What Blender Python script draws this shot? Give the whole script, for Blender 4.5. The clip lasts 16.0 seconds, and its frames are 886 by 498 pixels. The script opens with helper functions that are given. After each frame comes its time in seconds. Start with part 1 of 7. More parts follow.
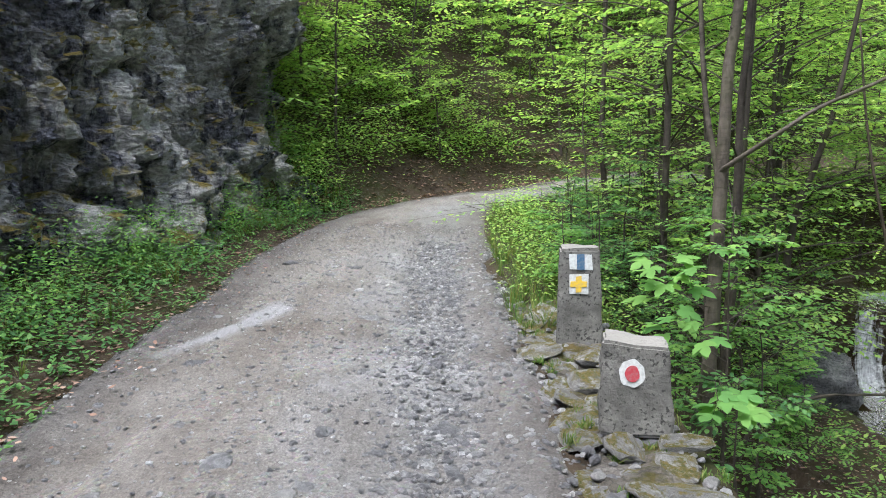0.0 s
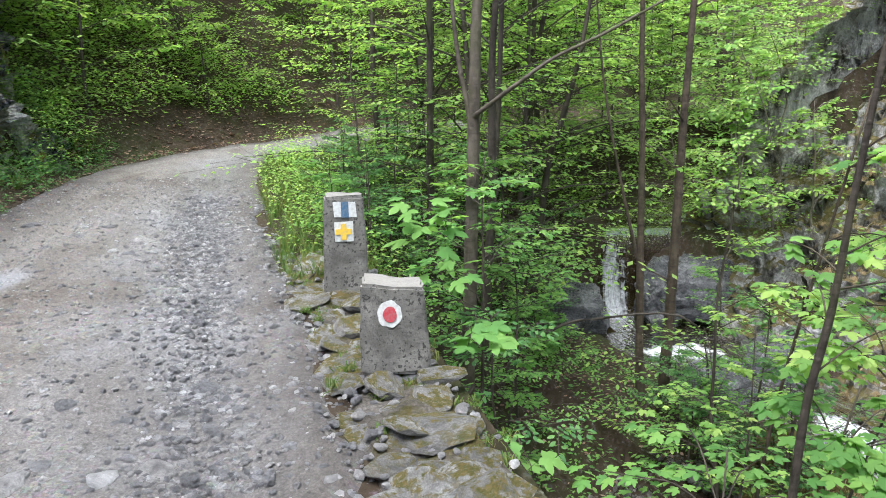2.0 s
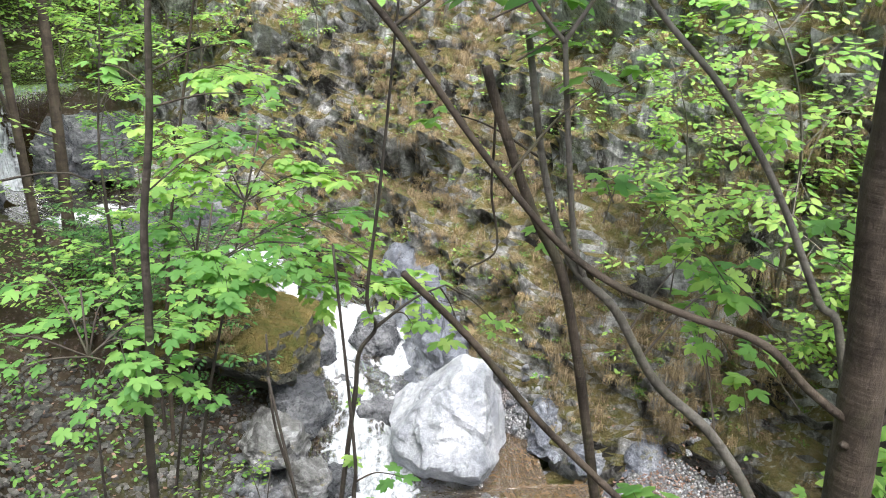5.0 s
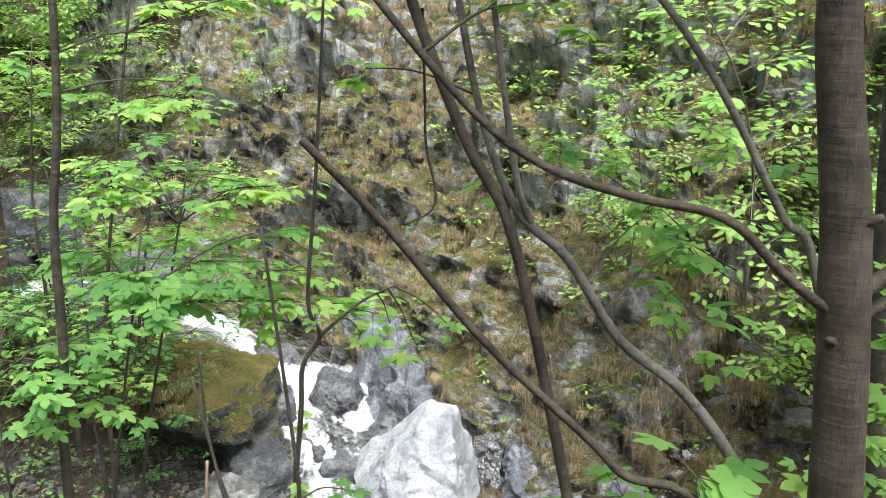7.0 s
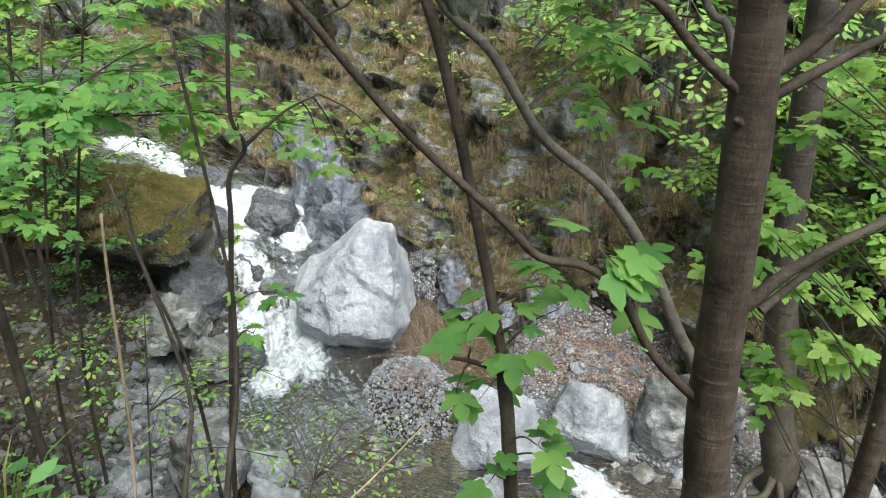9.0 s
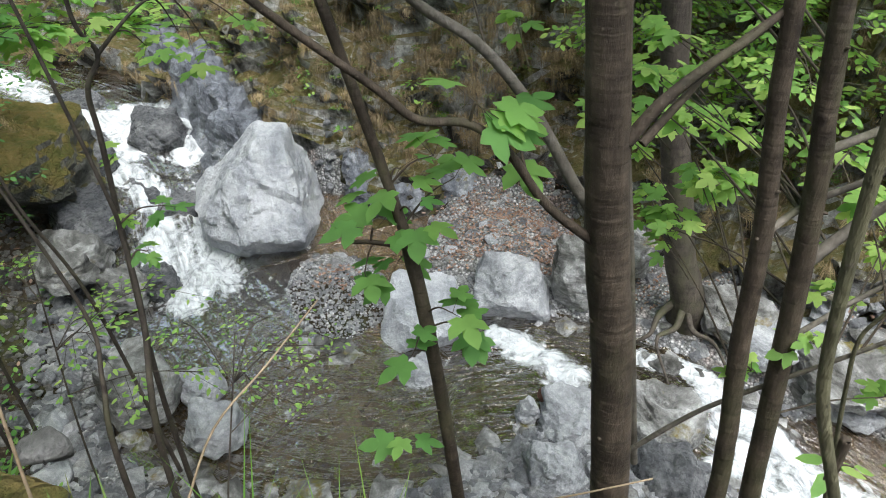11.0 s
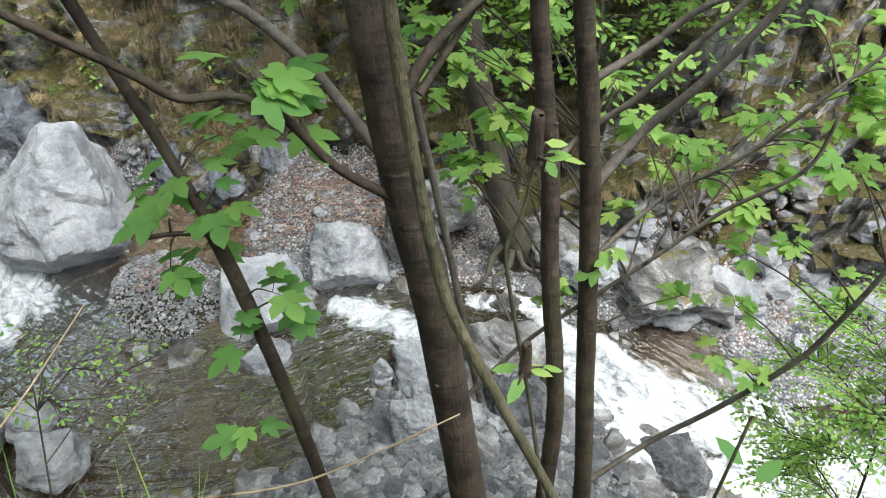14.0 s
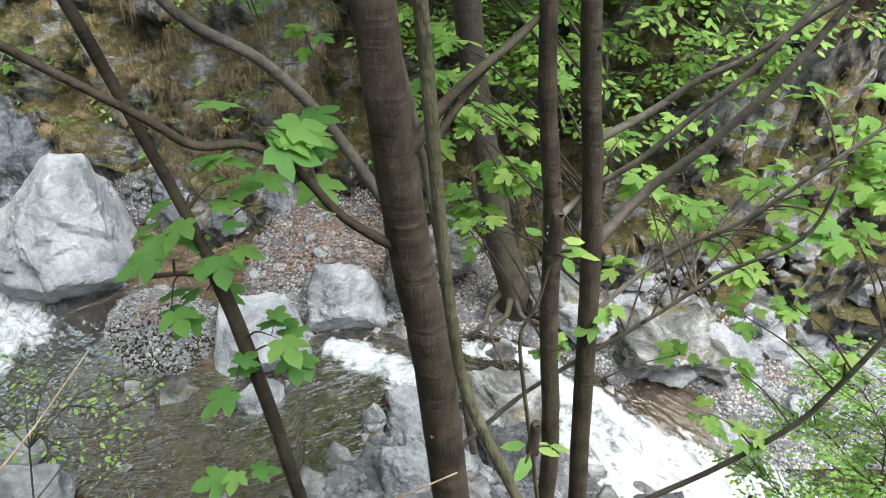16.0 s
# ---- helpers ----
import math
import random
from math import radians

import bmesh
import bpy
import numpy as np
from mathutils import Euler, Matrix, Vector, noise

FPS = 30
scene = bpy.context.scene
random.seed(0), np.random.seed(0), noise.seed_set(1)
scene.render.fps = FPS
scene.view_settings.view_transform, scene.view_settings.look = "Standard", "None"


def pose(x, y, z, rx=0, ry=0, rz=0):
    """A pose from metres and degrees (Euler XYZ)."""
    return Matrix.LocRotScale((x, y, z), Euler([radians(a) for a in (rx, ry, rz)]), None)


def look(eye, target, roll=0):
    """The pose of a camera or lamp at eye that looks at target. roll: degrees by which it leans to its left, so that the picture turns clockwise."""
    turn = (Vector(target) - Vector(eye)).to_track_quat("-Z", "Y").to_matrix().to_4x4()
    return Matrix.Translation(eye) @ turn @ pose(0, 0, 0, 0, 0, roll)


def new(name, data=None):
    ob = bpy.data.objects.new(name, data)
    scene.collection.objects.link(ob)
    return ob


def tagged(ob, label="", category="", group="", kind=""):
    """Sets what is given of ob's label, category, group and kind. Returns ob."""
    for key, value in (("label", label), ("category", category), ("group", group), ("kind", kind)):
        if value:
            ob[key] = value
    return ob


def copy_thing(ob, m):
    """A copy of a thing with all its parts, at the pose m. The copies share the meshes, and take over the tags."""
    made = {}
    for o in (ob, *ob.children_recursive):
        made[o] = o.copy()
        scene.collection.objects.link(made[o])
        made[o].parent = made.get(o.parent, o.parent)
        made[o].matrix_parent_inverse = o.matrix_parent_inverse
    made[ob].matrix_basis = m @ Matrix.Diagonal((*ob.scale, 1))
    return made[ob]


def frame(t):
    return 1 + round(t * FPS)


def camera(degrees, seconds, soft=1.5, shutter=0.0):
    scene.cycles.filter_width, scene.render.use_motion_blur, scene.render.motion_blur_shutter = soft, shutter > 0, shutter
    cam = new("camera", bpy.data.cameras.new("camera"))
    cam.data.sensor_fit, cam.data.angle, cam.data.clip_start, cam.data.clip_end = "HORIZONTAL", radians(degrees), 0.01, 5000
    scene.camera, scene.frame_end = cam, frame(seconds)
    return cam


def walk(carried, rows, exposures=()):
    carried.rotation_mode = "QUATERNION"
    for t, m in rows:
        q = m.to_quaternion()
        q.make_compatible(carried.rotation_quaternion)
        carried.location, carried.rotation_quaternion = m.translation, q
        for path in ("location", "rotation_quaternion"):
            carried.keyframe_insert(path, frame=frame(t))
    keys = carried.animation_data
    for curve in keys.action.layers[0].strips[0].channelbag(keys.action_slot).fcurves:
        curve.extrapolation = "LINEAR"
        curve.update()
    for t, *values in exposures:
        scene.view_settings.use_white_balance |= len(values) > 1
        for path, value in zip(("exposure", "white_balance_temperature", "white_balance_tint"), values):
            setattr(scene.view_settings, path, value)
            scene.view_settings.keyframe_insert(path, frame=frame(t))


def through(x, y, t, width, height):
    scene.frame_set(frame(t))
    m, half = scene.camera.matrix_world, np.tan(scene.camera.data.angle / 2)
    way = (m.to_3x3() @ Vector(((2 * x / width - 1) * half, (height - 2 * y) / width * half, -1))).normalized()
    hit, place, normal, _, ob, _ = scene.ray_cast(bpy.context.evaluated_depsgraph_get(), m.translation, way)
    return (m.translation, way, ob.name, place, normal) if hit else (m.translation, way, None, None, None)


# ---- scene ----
EXPOSURES = [(0.0, 1.6, 6100, 12), (2.0, 1.72, 6100, 12), (4.0, 2.0, 6300, 12), (7.0, 1.95, 6300, 9), (9.0, 1.55, 6250, 6), (12.5, 1.33, 6250, 7), (16.0, 1.46, 6250, 7)]
cam = camera(63.42, 16.0, 1.0)
# seconds, x, y, z, yaw, pitch, lean
PATH = [
    (0.0, -0.000, 0.000, 1.604, 0.00, -7.71, -1.35),
    (0.5, 0.012, 0.017, 1.595, -2.74, -7.64, -0.87),
    (1.0, 0.049, 0.014, 1.581, -6.35, -9.06, -0.63),
    (1.5, 0.100, 0.005, 1.573, -10.67, -10.32, -0.96),
    (2.0, 0.179, -0.018, 1.566, -16.85, -11.85, -1.18),
    (2.5, 0.293, -0.075, 1.565, -26.04, -13.76, -0.26),
    (3.0, 0.407, -0.142, 1.560, -35.41, -15.05, 0.64),
    (3.5, 0.481, -0.195, 1.545, -43.90, -15.98, 1.92),
    (4.0, 0.506, -0.223, 1.520, -51.76, -17.26, 2.94),
    (4.5, 0.520, -0.258, 1.486, -59.96, -22.94, 3.20),
    (7.0, 0.678, -0.348, 0.949, -63.84, -15.63, 0.72),
    (7.5, 0.685, -0.363, 0.925, -65.56, -19.89, 1.21),
    (8.0, 0.673, -0.374, 0.908, -67.38, -24.01, 1.13),
    (8.5, 0.677, -0.385, 0.883, -68.04, -26.82, 1.35),
    (9.0, 0.675, -0.401, 0.864, -69.45, -29.24, 2.01),
    (9.5, 0.678, -0.415, 0.844, -70.86, -31.62, 2.33),
    (10.0, 0.684, -0.432, 0.825, -73.00, -34.38, 1.46),
    (12.5, 0.731, -0.508, 0.776, -83.27, -40.52, -6.18),
    (13.0, 0.728, -0.528, 0.772, -86.17, -40.84, -4.57),
    (13.5, 0.720, -0.554, 0.776, -89.55, -41.03, -3.15),
    (14.0, 0.715, -0.576, 0.781, -93.27, -40.96, -1.74),
    (14.5, 0.721, -0.602, 0.784, -96.61, -40.26, 0.47),
    (15.0, 0.724, -0.608, 0.786, -99.96, -39.20, 2.90),
    (15.5, 0.719, -0.599, 0.790, -99.32, -38.28, 3.06),
    (16.0, 0.717, -0.563, 0.813, -93.55, -37.51, 0.78),
]
walk(cam, [(t, pose(x, y, z, 0, 0, yaw) @ pose(0, 0, 0, 90 + pitch) @ pose(0, 0, 0, 0, 0, lean))
           for t, x, y, z, yaw, pitch, lean in PATH], EXPOSURES)

# -- world
world = bpy.data.worlds.new("sky")
scene.world = world
world.use_nodes = True
wn = world.node_tree
sky = wn.nodes.new("ShaderNodeTexSky")
sky.sky_type, sky.sun_disc = "NISHITA", False
sky.sun_elevation, sky.sun_rotation = radians(70), radians(223)
sky.air_density, sky.dust_density, sky.ozone_density = 1.0, 3.0, 1.0
haze = wn.nodes.new("ShaderNodeHueSaturation")
haze.inputs["Saturation"].default_value = 0.55
wn.links.new(sky.outputs["Color"], haze.inputs["Color"])
wn.links.new(haze.outputs["Color"], wn.nodes["Background"].inputs["Color"])
wn.nodes["Background"].inputs["Strength"].default_value = 0.15
sun = new("sun", bpy.data.lights.new("sun", "SUN"))
sun.data.energy, sun.data.angle, sun.data.color = 2.3, radians(40), (1.0, 0.98, 0.95)
sun.matrix_world = look((0, 0, 40), (5.6, 6.0, 18.0))

# -- materials
def nodes_of(name, rough=0.85, spec=0.2):
    m = bpy.data.materials.new(name)
    m.use_nodes = True
    nt = m.node_tree
    b = nt.nodes["Principled BSDF"]
    b.inputs["Roughness"].default_value = rough
    b.inputs["Specular IOR Level"].default_value = spec
    return m, nt, b


def coords(nt, scale=(1, 1, 1), turn=(0, 0, 0)):
    tc = nt.nodes.new("ShaderNodeTexCoord")
    mp = nt.nodes.new("ShaderNodeMapping")
    mp.inputs["Scale"].default_value = scale
    mp.inputs["Rotation"].default_value = turn
    nt.links.new(tc.outputs["Object"], mp.inputs["Vector"])
    return mp.outputs["Vector"]


def noise_of(nt, vec, scale, detail=6.0, rough=0.6, warp=0.0):
    n = nt.nodes.new("ShaderNodeTexNoise")
    n.inputs["Scale"].default_value = scale
    n.inputs["Detail"].default_value = detail
    n.inputs["Roughness"].default_value = rough
    n.inputs["Distortion"].default_value = warp
    nt.links.new(vec, n.inputs["Vector"])
    return n.outputs["Fac"]


def cells_of(nt, vec, scale, feature="F1"):
    n = nt.nodes.new("ShaderNodeTexVoronoi")
    n.feature = feature
    n.inputs["Scale"].default_value = scale
    nt.links.new(vec, n.inputs["Vector"])
    return n


def ramp(nt, fac, *stops):
    r = nt.nodes.new("ShaderNodeValToRGB")
    e = r.color_ramp.elements
    while len(e) < len(stops):
        e.new(0.5)
    for k, (p, c) in enumerate(stops):
        e[k].position = p
        e[k].color = (*c, 1) if isinstance(c, tuple) else (c, c, c, 1)
    nt.links.new(fac, r.inputs["Fac"])
    return r.outputs["Color"]


def mix(nt, fac, a, b, how="MIX"):
    n = nt.nodes.new("ShaderNodeMix")
    n.data_type, n.blend_type = "RGBA", how
    for sock, v in ((n.inputs["Factor"], fac), (n.inputs["A"], a), (n.inputs["B"], b)):
        if isinstance(v, tuple):
            sock.default_value = (*v, 1)
        elif isinstance(v, (int, float)):
            sock.default_value = v
        else:
            nt.links.new(v, sock)
    return n.outputs["Result"]


def math_of(nt, op, a, b=0.0):
    n = nt.nodes.new("ShaderNodeMath")
    n.operation = op
    for sock, v in ((n.inputs[0], a), (n.inputs[1], b)):
        if isinstance(v, (int, float)):
            sock.default_value = v
        else:
            nt.links.new(v, sock)
    return n.outputs["Value"]


def bump(nt, b, height, strength=0.5, dist=0.02):
    n = nt.nodes.new("ShaderNodeBump")
    n.inputs["Strength"].default_value = strength
    n.inputs["Distance"].default_value = dist
    nt.links.new(height, n.inputs["Height"])
    nt.links.new(n.outputs["Normal"], b.inputs["Normal"])


def upness(nt, low, high):
    g = nt.nodes.new("ShaderNodeNewGeometry")
    s = nt.nodes.new("ShaderNodeSeparateXYZ")
    nt.links.new(g.outputs["Normal"], s.inputs["Vector"])
    return ramp(nt, s.outputs["Z"], (low, 0.0), (high, 1.0))


def island(nt):
    return nt.nodes.new("ShaderNodeNewGeometry").outputs["Random Per Island"]


def noise_vec(nt, vec, scale):
    n = nt.nodes.new("ShaderNodeTexNoise")
    n.inputs["Scale"].default_value = scale
    n.inputs["Detail"].default_value = 3
    nt.links.new(vec, n.inputs["Vector"])
    return n.outputs["Color"]


def mix_vec(nt, a, b, k):
    n = nt.nodes.new("ShaderNodeVectorMath")
    n.operation = "MULTIPLY_ADD"
    nt.links.new(b, n.inputs[0])
    n.inputs[1].default_value = (k, k, k)
    nt.links.new(a, n.inputs[2])
    return n.outputs["Vector"]


def rock_material(name, dark, mid, light, moss=0.0, moss_a=(0.09, 0.10, 0.025), moss_b=(0.20, 0.15, 0.05),
                  rough=(0.5, 0.9), grain=1.0, per_piece=False, cracks=0.25, stretch=2.4, edge=(0.32, 0.5, 0.68), mossy=(0.55, 0.85), relief=0.07, blotch=0.75, lichen=0.0, pale_lit=None, per_island=False):
    m, nt, b = nodes_of(name)
    v = coords(nt)
    v2 = coords(nt, (1.0, 1.0, stretch), (0.5, 0.35, 0.2) if stretch > 1 else (0.1, 0.15, 0.0))
    big = noise_of(nt, v2, 1.1 * grain, 5, 0.65, 0.6)
    fine = noise_of(nt, v, 11 * grain, 8, 0.7)
    speck = noise_of(nt, v, 60 * grain, 3, 0.6)
    col = ramp(nt, big, (edge[0], dark), (edge[1], mid), (edge[2], light))
    col = mix(nt, blotch, col, ramp(nt, fine, (0.3, 0.25), (0.5, 0.55), (0.72, 1.0)), "MULTIPLY")
    col = mix(nt, 0.35, col, ramp(nt, speck, (0.35, 0.35), (0.65, 1.0)), "MULTIPLY")
    col = mix(nt, 1.0, col, (1.75, 1.75, 1.75), "MULTIPLY")
    crack = cells_of(nt, mix_vec(nt, coords(nt, (1.0, 1.0, 0.7), (0.4, 0.3, 0.1)), noise_vec(nt, v, 3.0), 0.35), 2.6 * grain, "DISTANCE_TO_EDGE")
    small = cells_of(nt, mix_vec(nt, v, noise_vec(nt, v, 9.0), 0.12), 9.0 * grain, "DISTANCE_TO_EDGE")
    # crack lines darkened in the colour, imitating shade inside crevices
    col = mix(nt, cracks, col, ramp(nt, crack.outputs["Distance"], (0.0, 0.25), (0.06, 0.85), (0.12, 1.0)), "MULTIPLY")
    col = mix(nt, cracks * 0.7, col, ramp(nt, small.outputs["Distance"], (0.0, 0.35), (0.07, 1.0)), "MULTIPLY")
    if per_island:
        col = mix(nt, 1.0, col, ramp(nt, island(nt), (0.0, (0.50, 0.50, 0.52)), (0.45, (0.85, 0.85, 0.86)), (0.8, (1.15, 1.12, 1.08)), (1.0, (1.6, 1.6, 1.6))), "MULTIPLY")
    # pale streaked rock, which also paints more daylight onto the upper cliff
    if pale_lit:
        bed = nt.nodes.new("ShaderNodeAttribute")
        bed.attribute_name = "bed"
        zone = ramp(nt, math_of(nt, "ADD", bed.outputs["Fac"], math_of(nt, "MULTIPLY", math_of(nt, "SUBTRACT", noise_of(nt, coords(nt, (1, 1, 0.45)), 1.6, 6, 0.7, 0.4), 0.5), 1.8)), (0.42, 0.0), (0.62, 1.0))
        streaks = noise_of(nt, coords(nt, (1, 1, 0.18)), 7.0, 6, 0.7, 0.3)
        bright = mix(nt, 0.6, ramp(nt, streaks, (0.36, (0.10, 0.10, 0.105)), (0.48, pale_lit), (0.64, (0.80, 0.79, 0.77))), ramp(nt, fine, (0.3, 0.5), (0.6, 1.1)), "MULTIPLY")
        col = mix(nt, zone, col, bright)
    if per_piece:
        oi = nt.nodes.new("ShaderNodeObjectInfo")
        col = mix(nt, 1.0, col, ramp(nt, oi.outputs["Random"], (0, 0.72), (1, 1.15)), "MULTIPLY")
    if moss > 0:
        up = upness(nt, *mossy)
        patch = ramp(nt, noise_of(nt, v, 2.2, 5, 0.7), (0.62 - 0.25 * moss, 0.0), (0.70 - 0.25 * moss, 1.0))
        mcol = ramp(nt, noise_of(nt, v, 7, 4), (0.35, moss_a), (0.65, moss_b))
        col = mix(nt, math_of(nt, "MULTIPLY", up, patch), col, mcol)
    if lichen > 0:
        spots = noise_of(nt, v, 11, 6, 0.7, 0.6)
        area = ramp(nt, noise_of(nt, v, 1.6, 4, 0.6), (0.40, 0.0), (0.60, 1.0))
        col = mix(nt, math_of(nt, "MULTIPLY", math_of(nt, "MULTIPLY", ramp(nt, spots, (0.53, 0.0), (0.60, 1.0)), area), lichen), col, (0.52, 0.52, 0.50))
        pits = noise_of(nt, v, 19, 5, 0.65)
        col = mix(nt, lichen, col, ramp(nt, pits, (0.36, 0.35), (0.46, 1.0)), "MULTIPLY")
    nt.links.new(col, b.inputs["Base Color"])
    nt.links.new(ramp(nt, fine, (0.35, rough[0]), (0.65, rough[1])), b.inputs["Roughness"])
    h = math_of(nt, "ADD", math_of(nt, "MULTIPLY", fine, 1.0), math_of(nt, "MULTIPLY", speck, 0.25))
    if cracks > 0.13:
        h = math_of(nt, "ADD", h, math_of(nt, "MINIMUM", math_of(nt, "MULTIPLY", small.outputs["Distance"], 2.5), 0.3))
    bump(nt, b, h, 1.0, relief)
    return m


def wet_cliff_material():
    """Dry grey planes, black seeping streaks flecked with painted glints, olive moss on ledges."""
    m, nt, b = nodes_of("dark_wet_rock", 0.6, 0.5)
    v = coords(nt)
    patch = noise_of(nt, coords(nt, (1.0, 0.8, 0.7), (0.3, 0.2, 0.0)), 0.9, 5, 0.62, 0.5)
    fine = noise_of(nt, v, 13, 8, 0.72)
    bed = noise_of(nt, coords(nt, (1.0, 1.0, 3.2), (0.25, 0.1, 0.0)), 5.0, 6, 0.7, 0.6)
    col = ramp(nt, patch, (0.36, (0.20, 0.20, 0.21)), (0.48, (0.40, 0.40, 0.385)), (0.62, (0.60, 0.60, 0.575)))
    col = mix(nt, 0.8, col, ramp(nt, fine, (0.3, 0.35), (0.52, 0.85), (0.7, 1.45)), "MULTIPLY")
    col = mix(nt, 0.6, col, ramp(nt, bed, (0.34, 0.35), (0.5, 0.95), (0.7, 1.35)), "MULTIPLY")
    streak = noise_of(nt, coords(nt, (1.0, 1.15, 0.16)), 1.7, 6, 0.65, 0.3)
    drip = noise_of(nt, coords(nt, (1.0, 1.0, 0.5)), 4.5, 5, 0.7, 0.5)
    wet = ramp(nt, math_of(nt, "ADD", math_of(nt, "MULTIPLY", streak, 0.65), math_of(nt, "MULTIPLY", drip, 0.35)), (0.48, 0.0), (0.545, 1.0))
    # pale blue flecks in the wet streaks imitate glints of the sky
    col = mix(nt, wet, col, mix(nt, ramp(nt, fine, (0.42, 0.0), (0.70, 1.0)), (0.024, 0.026, 0.034), (0.26, 0.27, 0.32)))
    moss = math_of(nt, "MULTIPLY", upness(nt, 0.12, 0.45), ramp(nt, noise_of(nt, v, 1.9, 5, 0.7), (0.47, 0.0), (0.55, 1.0)))
    col = mix(nt, moss, col, ramp(nt, noise_of(nt, v, 8, 4), (0.35, (0.085, 0.09, 0.018)), (0.65, (0.24, 0.18, 0.04))))
    nt.links.new(col, b.inputs["Base Color"])
    dull = math_of(nt, "MAXIMUM", moss, math_of(nt, "SUBTRACT", 1.0, wet))
    nt.links.new(ramp(nt, dull, (0.0, 0.22), (1.0, 0.88)), b.inputs["Roughness"])
    h = math_of(nt, "ADD", math_of(nt, "MULTIPLY", fine, 0.9), bed)
    chips = cells_of(nt, mix_vec(nt, coords(nt, (1.0, 0.9, 1.6), (0.3, 0.15, 0.1)), noise_vec(nt, v, 4.0), 0.25), 9.0)
    h = math_of(nt, "ADD", h, math_of(nt, "MULTIPLY", chips.outputs["Distance"], 0.9))
    bump(nt, b, h, 1.0, 0.13)
    return m


def leaf_material(name, a, b_col, c, through=0.35):
    m, nt, b = nodes_of(name, 0.6, 0.2)
    own = nt.nodes.new("ShaderNodeObjectInfo").outputs["Random"]
    col = ramp(nt, math_of(nt, "FRACT", math_of(nt, "ADD", island(nt), own)), (0.0, a), (0.5, b_col), (1.0, c))
    v = coords(nt)
    col = mix(nt, 0.5, col, ramp(nt, noise_of(nt, v, 0.9, 3), (0.3, 0.55), (0.7, 1.0)), "MULTIPLY")
    col = mix(nt, 1.0, col, (1.25, 1.25, 1.25), "MULTIPLY")
    nt.links.new(col, b.inputs["Base Color"])
    tr = nt.nodes.new("ShaderNodeBsdfTranslucent")
    nt.links.new(mix(nt, 1.0, col, (1.9, 1.85, 1.15), "MULTIPLY"), tr.inputs["Color"])
    mx = nt.nodes.new("ShaderNodeMixShader")
    mx.inputs["Fac"].default_value = through
    nt.links.new(b.outputs["BSDF"], mx.inputs[1])
    nt.links.new(tr.outputs["BSDF"], mx.inputs[2])
    nt.links.new(mx.outputs["Shader"], nt.nodes["Material Output"].inputs["Surface"])
    return m


def bark_material(name, dark, light, scale=1.0):
    m, nt, b = nodes_of(name, 0.75, 0.3)
    v = coords(nt, (1, 1, 0.25))
    n1 = noise_of(nt, v, 45 * scale, 6, 0.65)
    n2 = noise_of(nt, coords(nt), 7 * scale, 6, 0.65)
    rings = noise_of(nt, coords(nt, (5, 5, 46)), 1.0, 3, 0.5)
    dots = noise_of(nt, coords(nt, (1, 1, 1.6)), 85 * scale, 2, 0.5)
    col = mix(nt, ramp(nt, n2, (0.35, 0.0), (0.68, 1.0)), dark, light)
    col = mix(nt, 0.6, col, ramp(nt, n1, (0.3, 0.5), (0.7, 1.2)), "MULTIPLY")
    col = mix(nt, 0.5, col, ramp(nt, rings, (0.30, 0.35), (0.42, 1.0)), "MULTIPLY")
    col = mix(nt, ramp(nt, dots, (0.66, 0.0), (0.72, 0.5)), col, (0.12, 0.10, 0.08))
    nt.links.new(col, b.inputs["Base Color"])
    eyes = cells_of(nt, coords(nt, (1.0, 1.0, 0.8)), 6.5)
    col = mix(nt, ramp(nt, eyes.outputs["Distance"], (0.06, 0.85), (0.13, 0.0)), col, (0.018, 0.013, 0.009))
    green = noise_of(nt, coords(nt, (1, 1, 0.5)), 3.2, 5, 0.65)
    col = mix(nt, ramp(nt, green, (0.52, 0.0), (0.66, 0.45)), col, (0.075, 0.078, 0.035))
    nt.links.new(col, b.inputs["Base Color"])
    h = math_of(nt, "ADD", n1, math_of(nt, "MULTIPLY", rings, 0.8))
    bump(nt, b, h, 0.9, 0.009)
    return m


ROCK_WET = wet_cliff_material()
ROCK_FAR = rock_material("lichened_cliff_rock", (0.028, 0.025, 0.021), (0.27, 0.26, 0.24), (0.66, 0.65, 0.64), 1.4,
                         (0.095, 0.095, 0.024), (0.19, 0.145, 0.065), grain=2.1, cracks=0.13, stretch=0.7, edge=(0.40, 0.50, 0.60), mossy=(0.05, 0.42), pale_lit=(0.42, 0.415, 0.41), lichen=0.5, blotch=0.9, relief=0.10)
ROCK_STREAM = rock_material("dark_stream_rock", (0.04, 0.042, 0.047), (0.085, 0.087, 0.092), (0.20, 0.2, 0.205), 0.0, rough=(0.12, 0.5), grain=2.4, cracks=0.0, relief=0.04, blotch=0.7)
ROCK_PALE = rock_material("pale_limestone", (0.16, 0.166, 0.177), (0.28, 0.286, 0.297), (0.40, 0.405, 0.415), 0.0, rough=(0.5, 0.85), grain=2.0, cracks=0.0, relief=0.04, blotch=0.6, edge=(0.36, 0.48, 0.60), stretch=2.6)
ROCK_WHITE = rock_material("white_veined_limestone", (0.16, 0.168, 0.184), (0.26, 0.268, 0.285), (0.35, 0.356, 0.37), 0.0, rough=(0.45, 0.8), grain=1.7, cracks=0.0, relief=0.035, blotch=0.5, edge=(0.34, 0.46, 0.58), stretch=0.35)
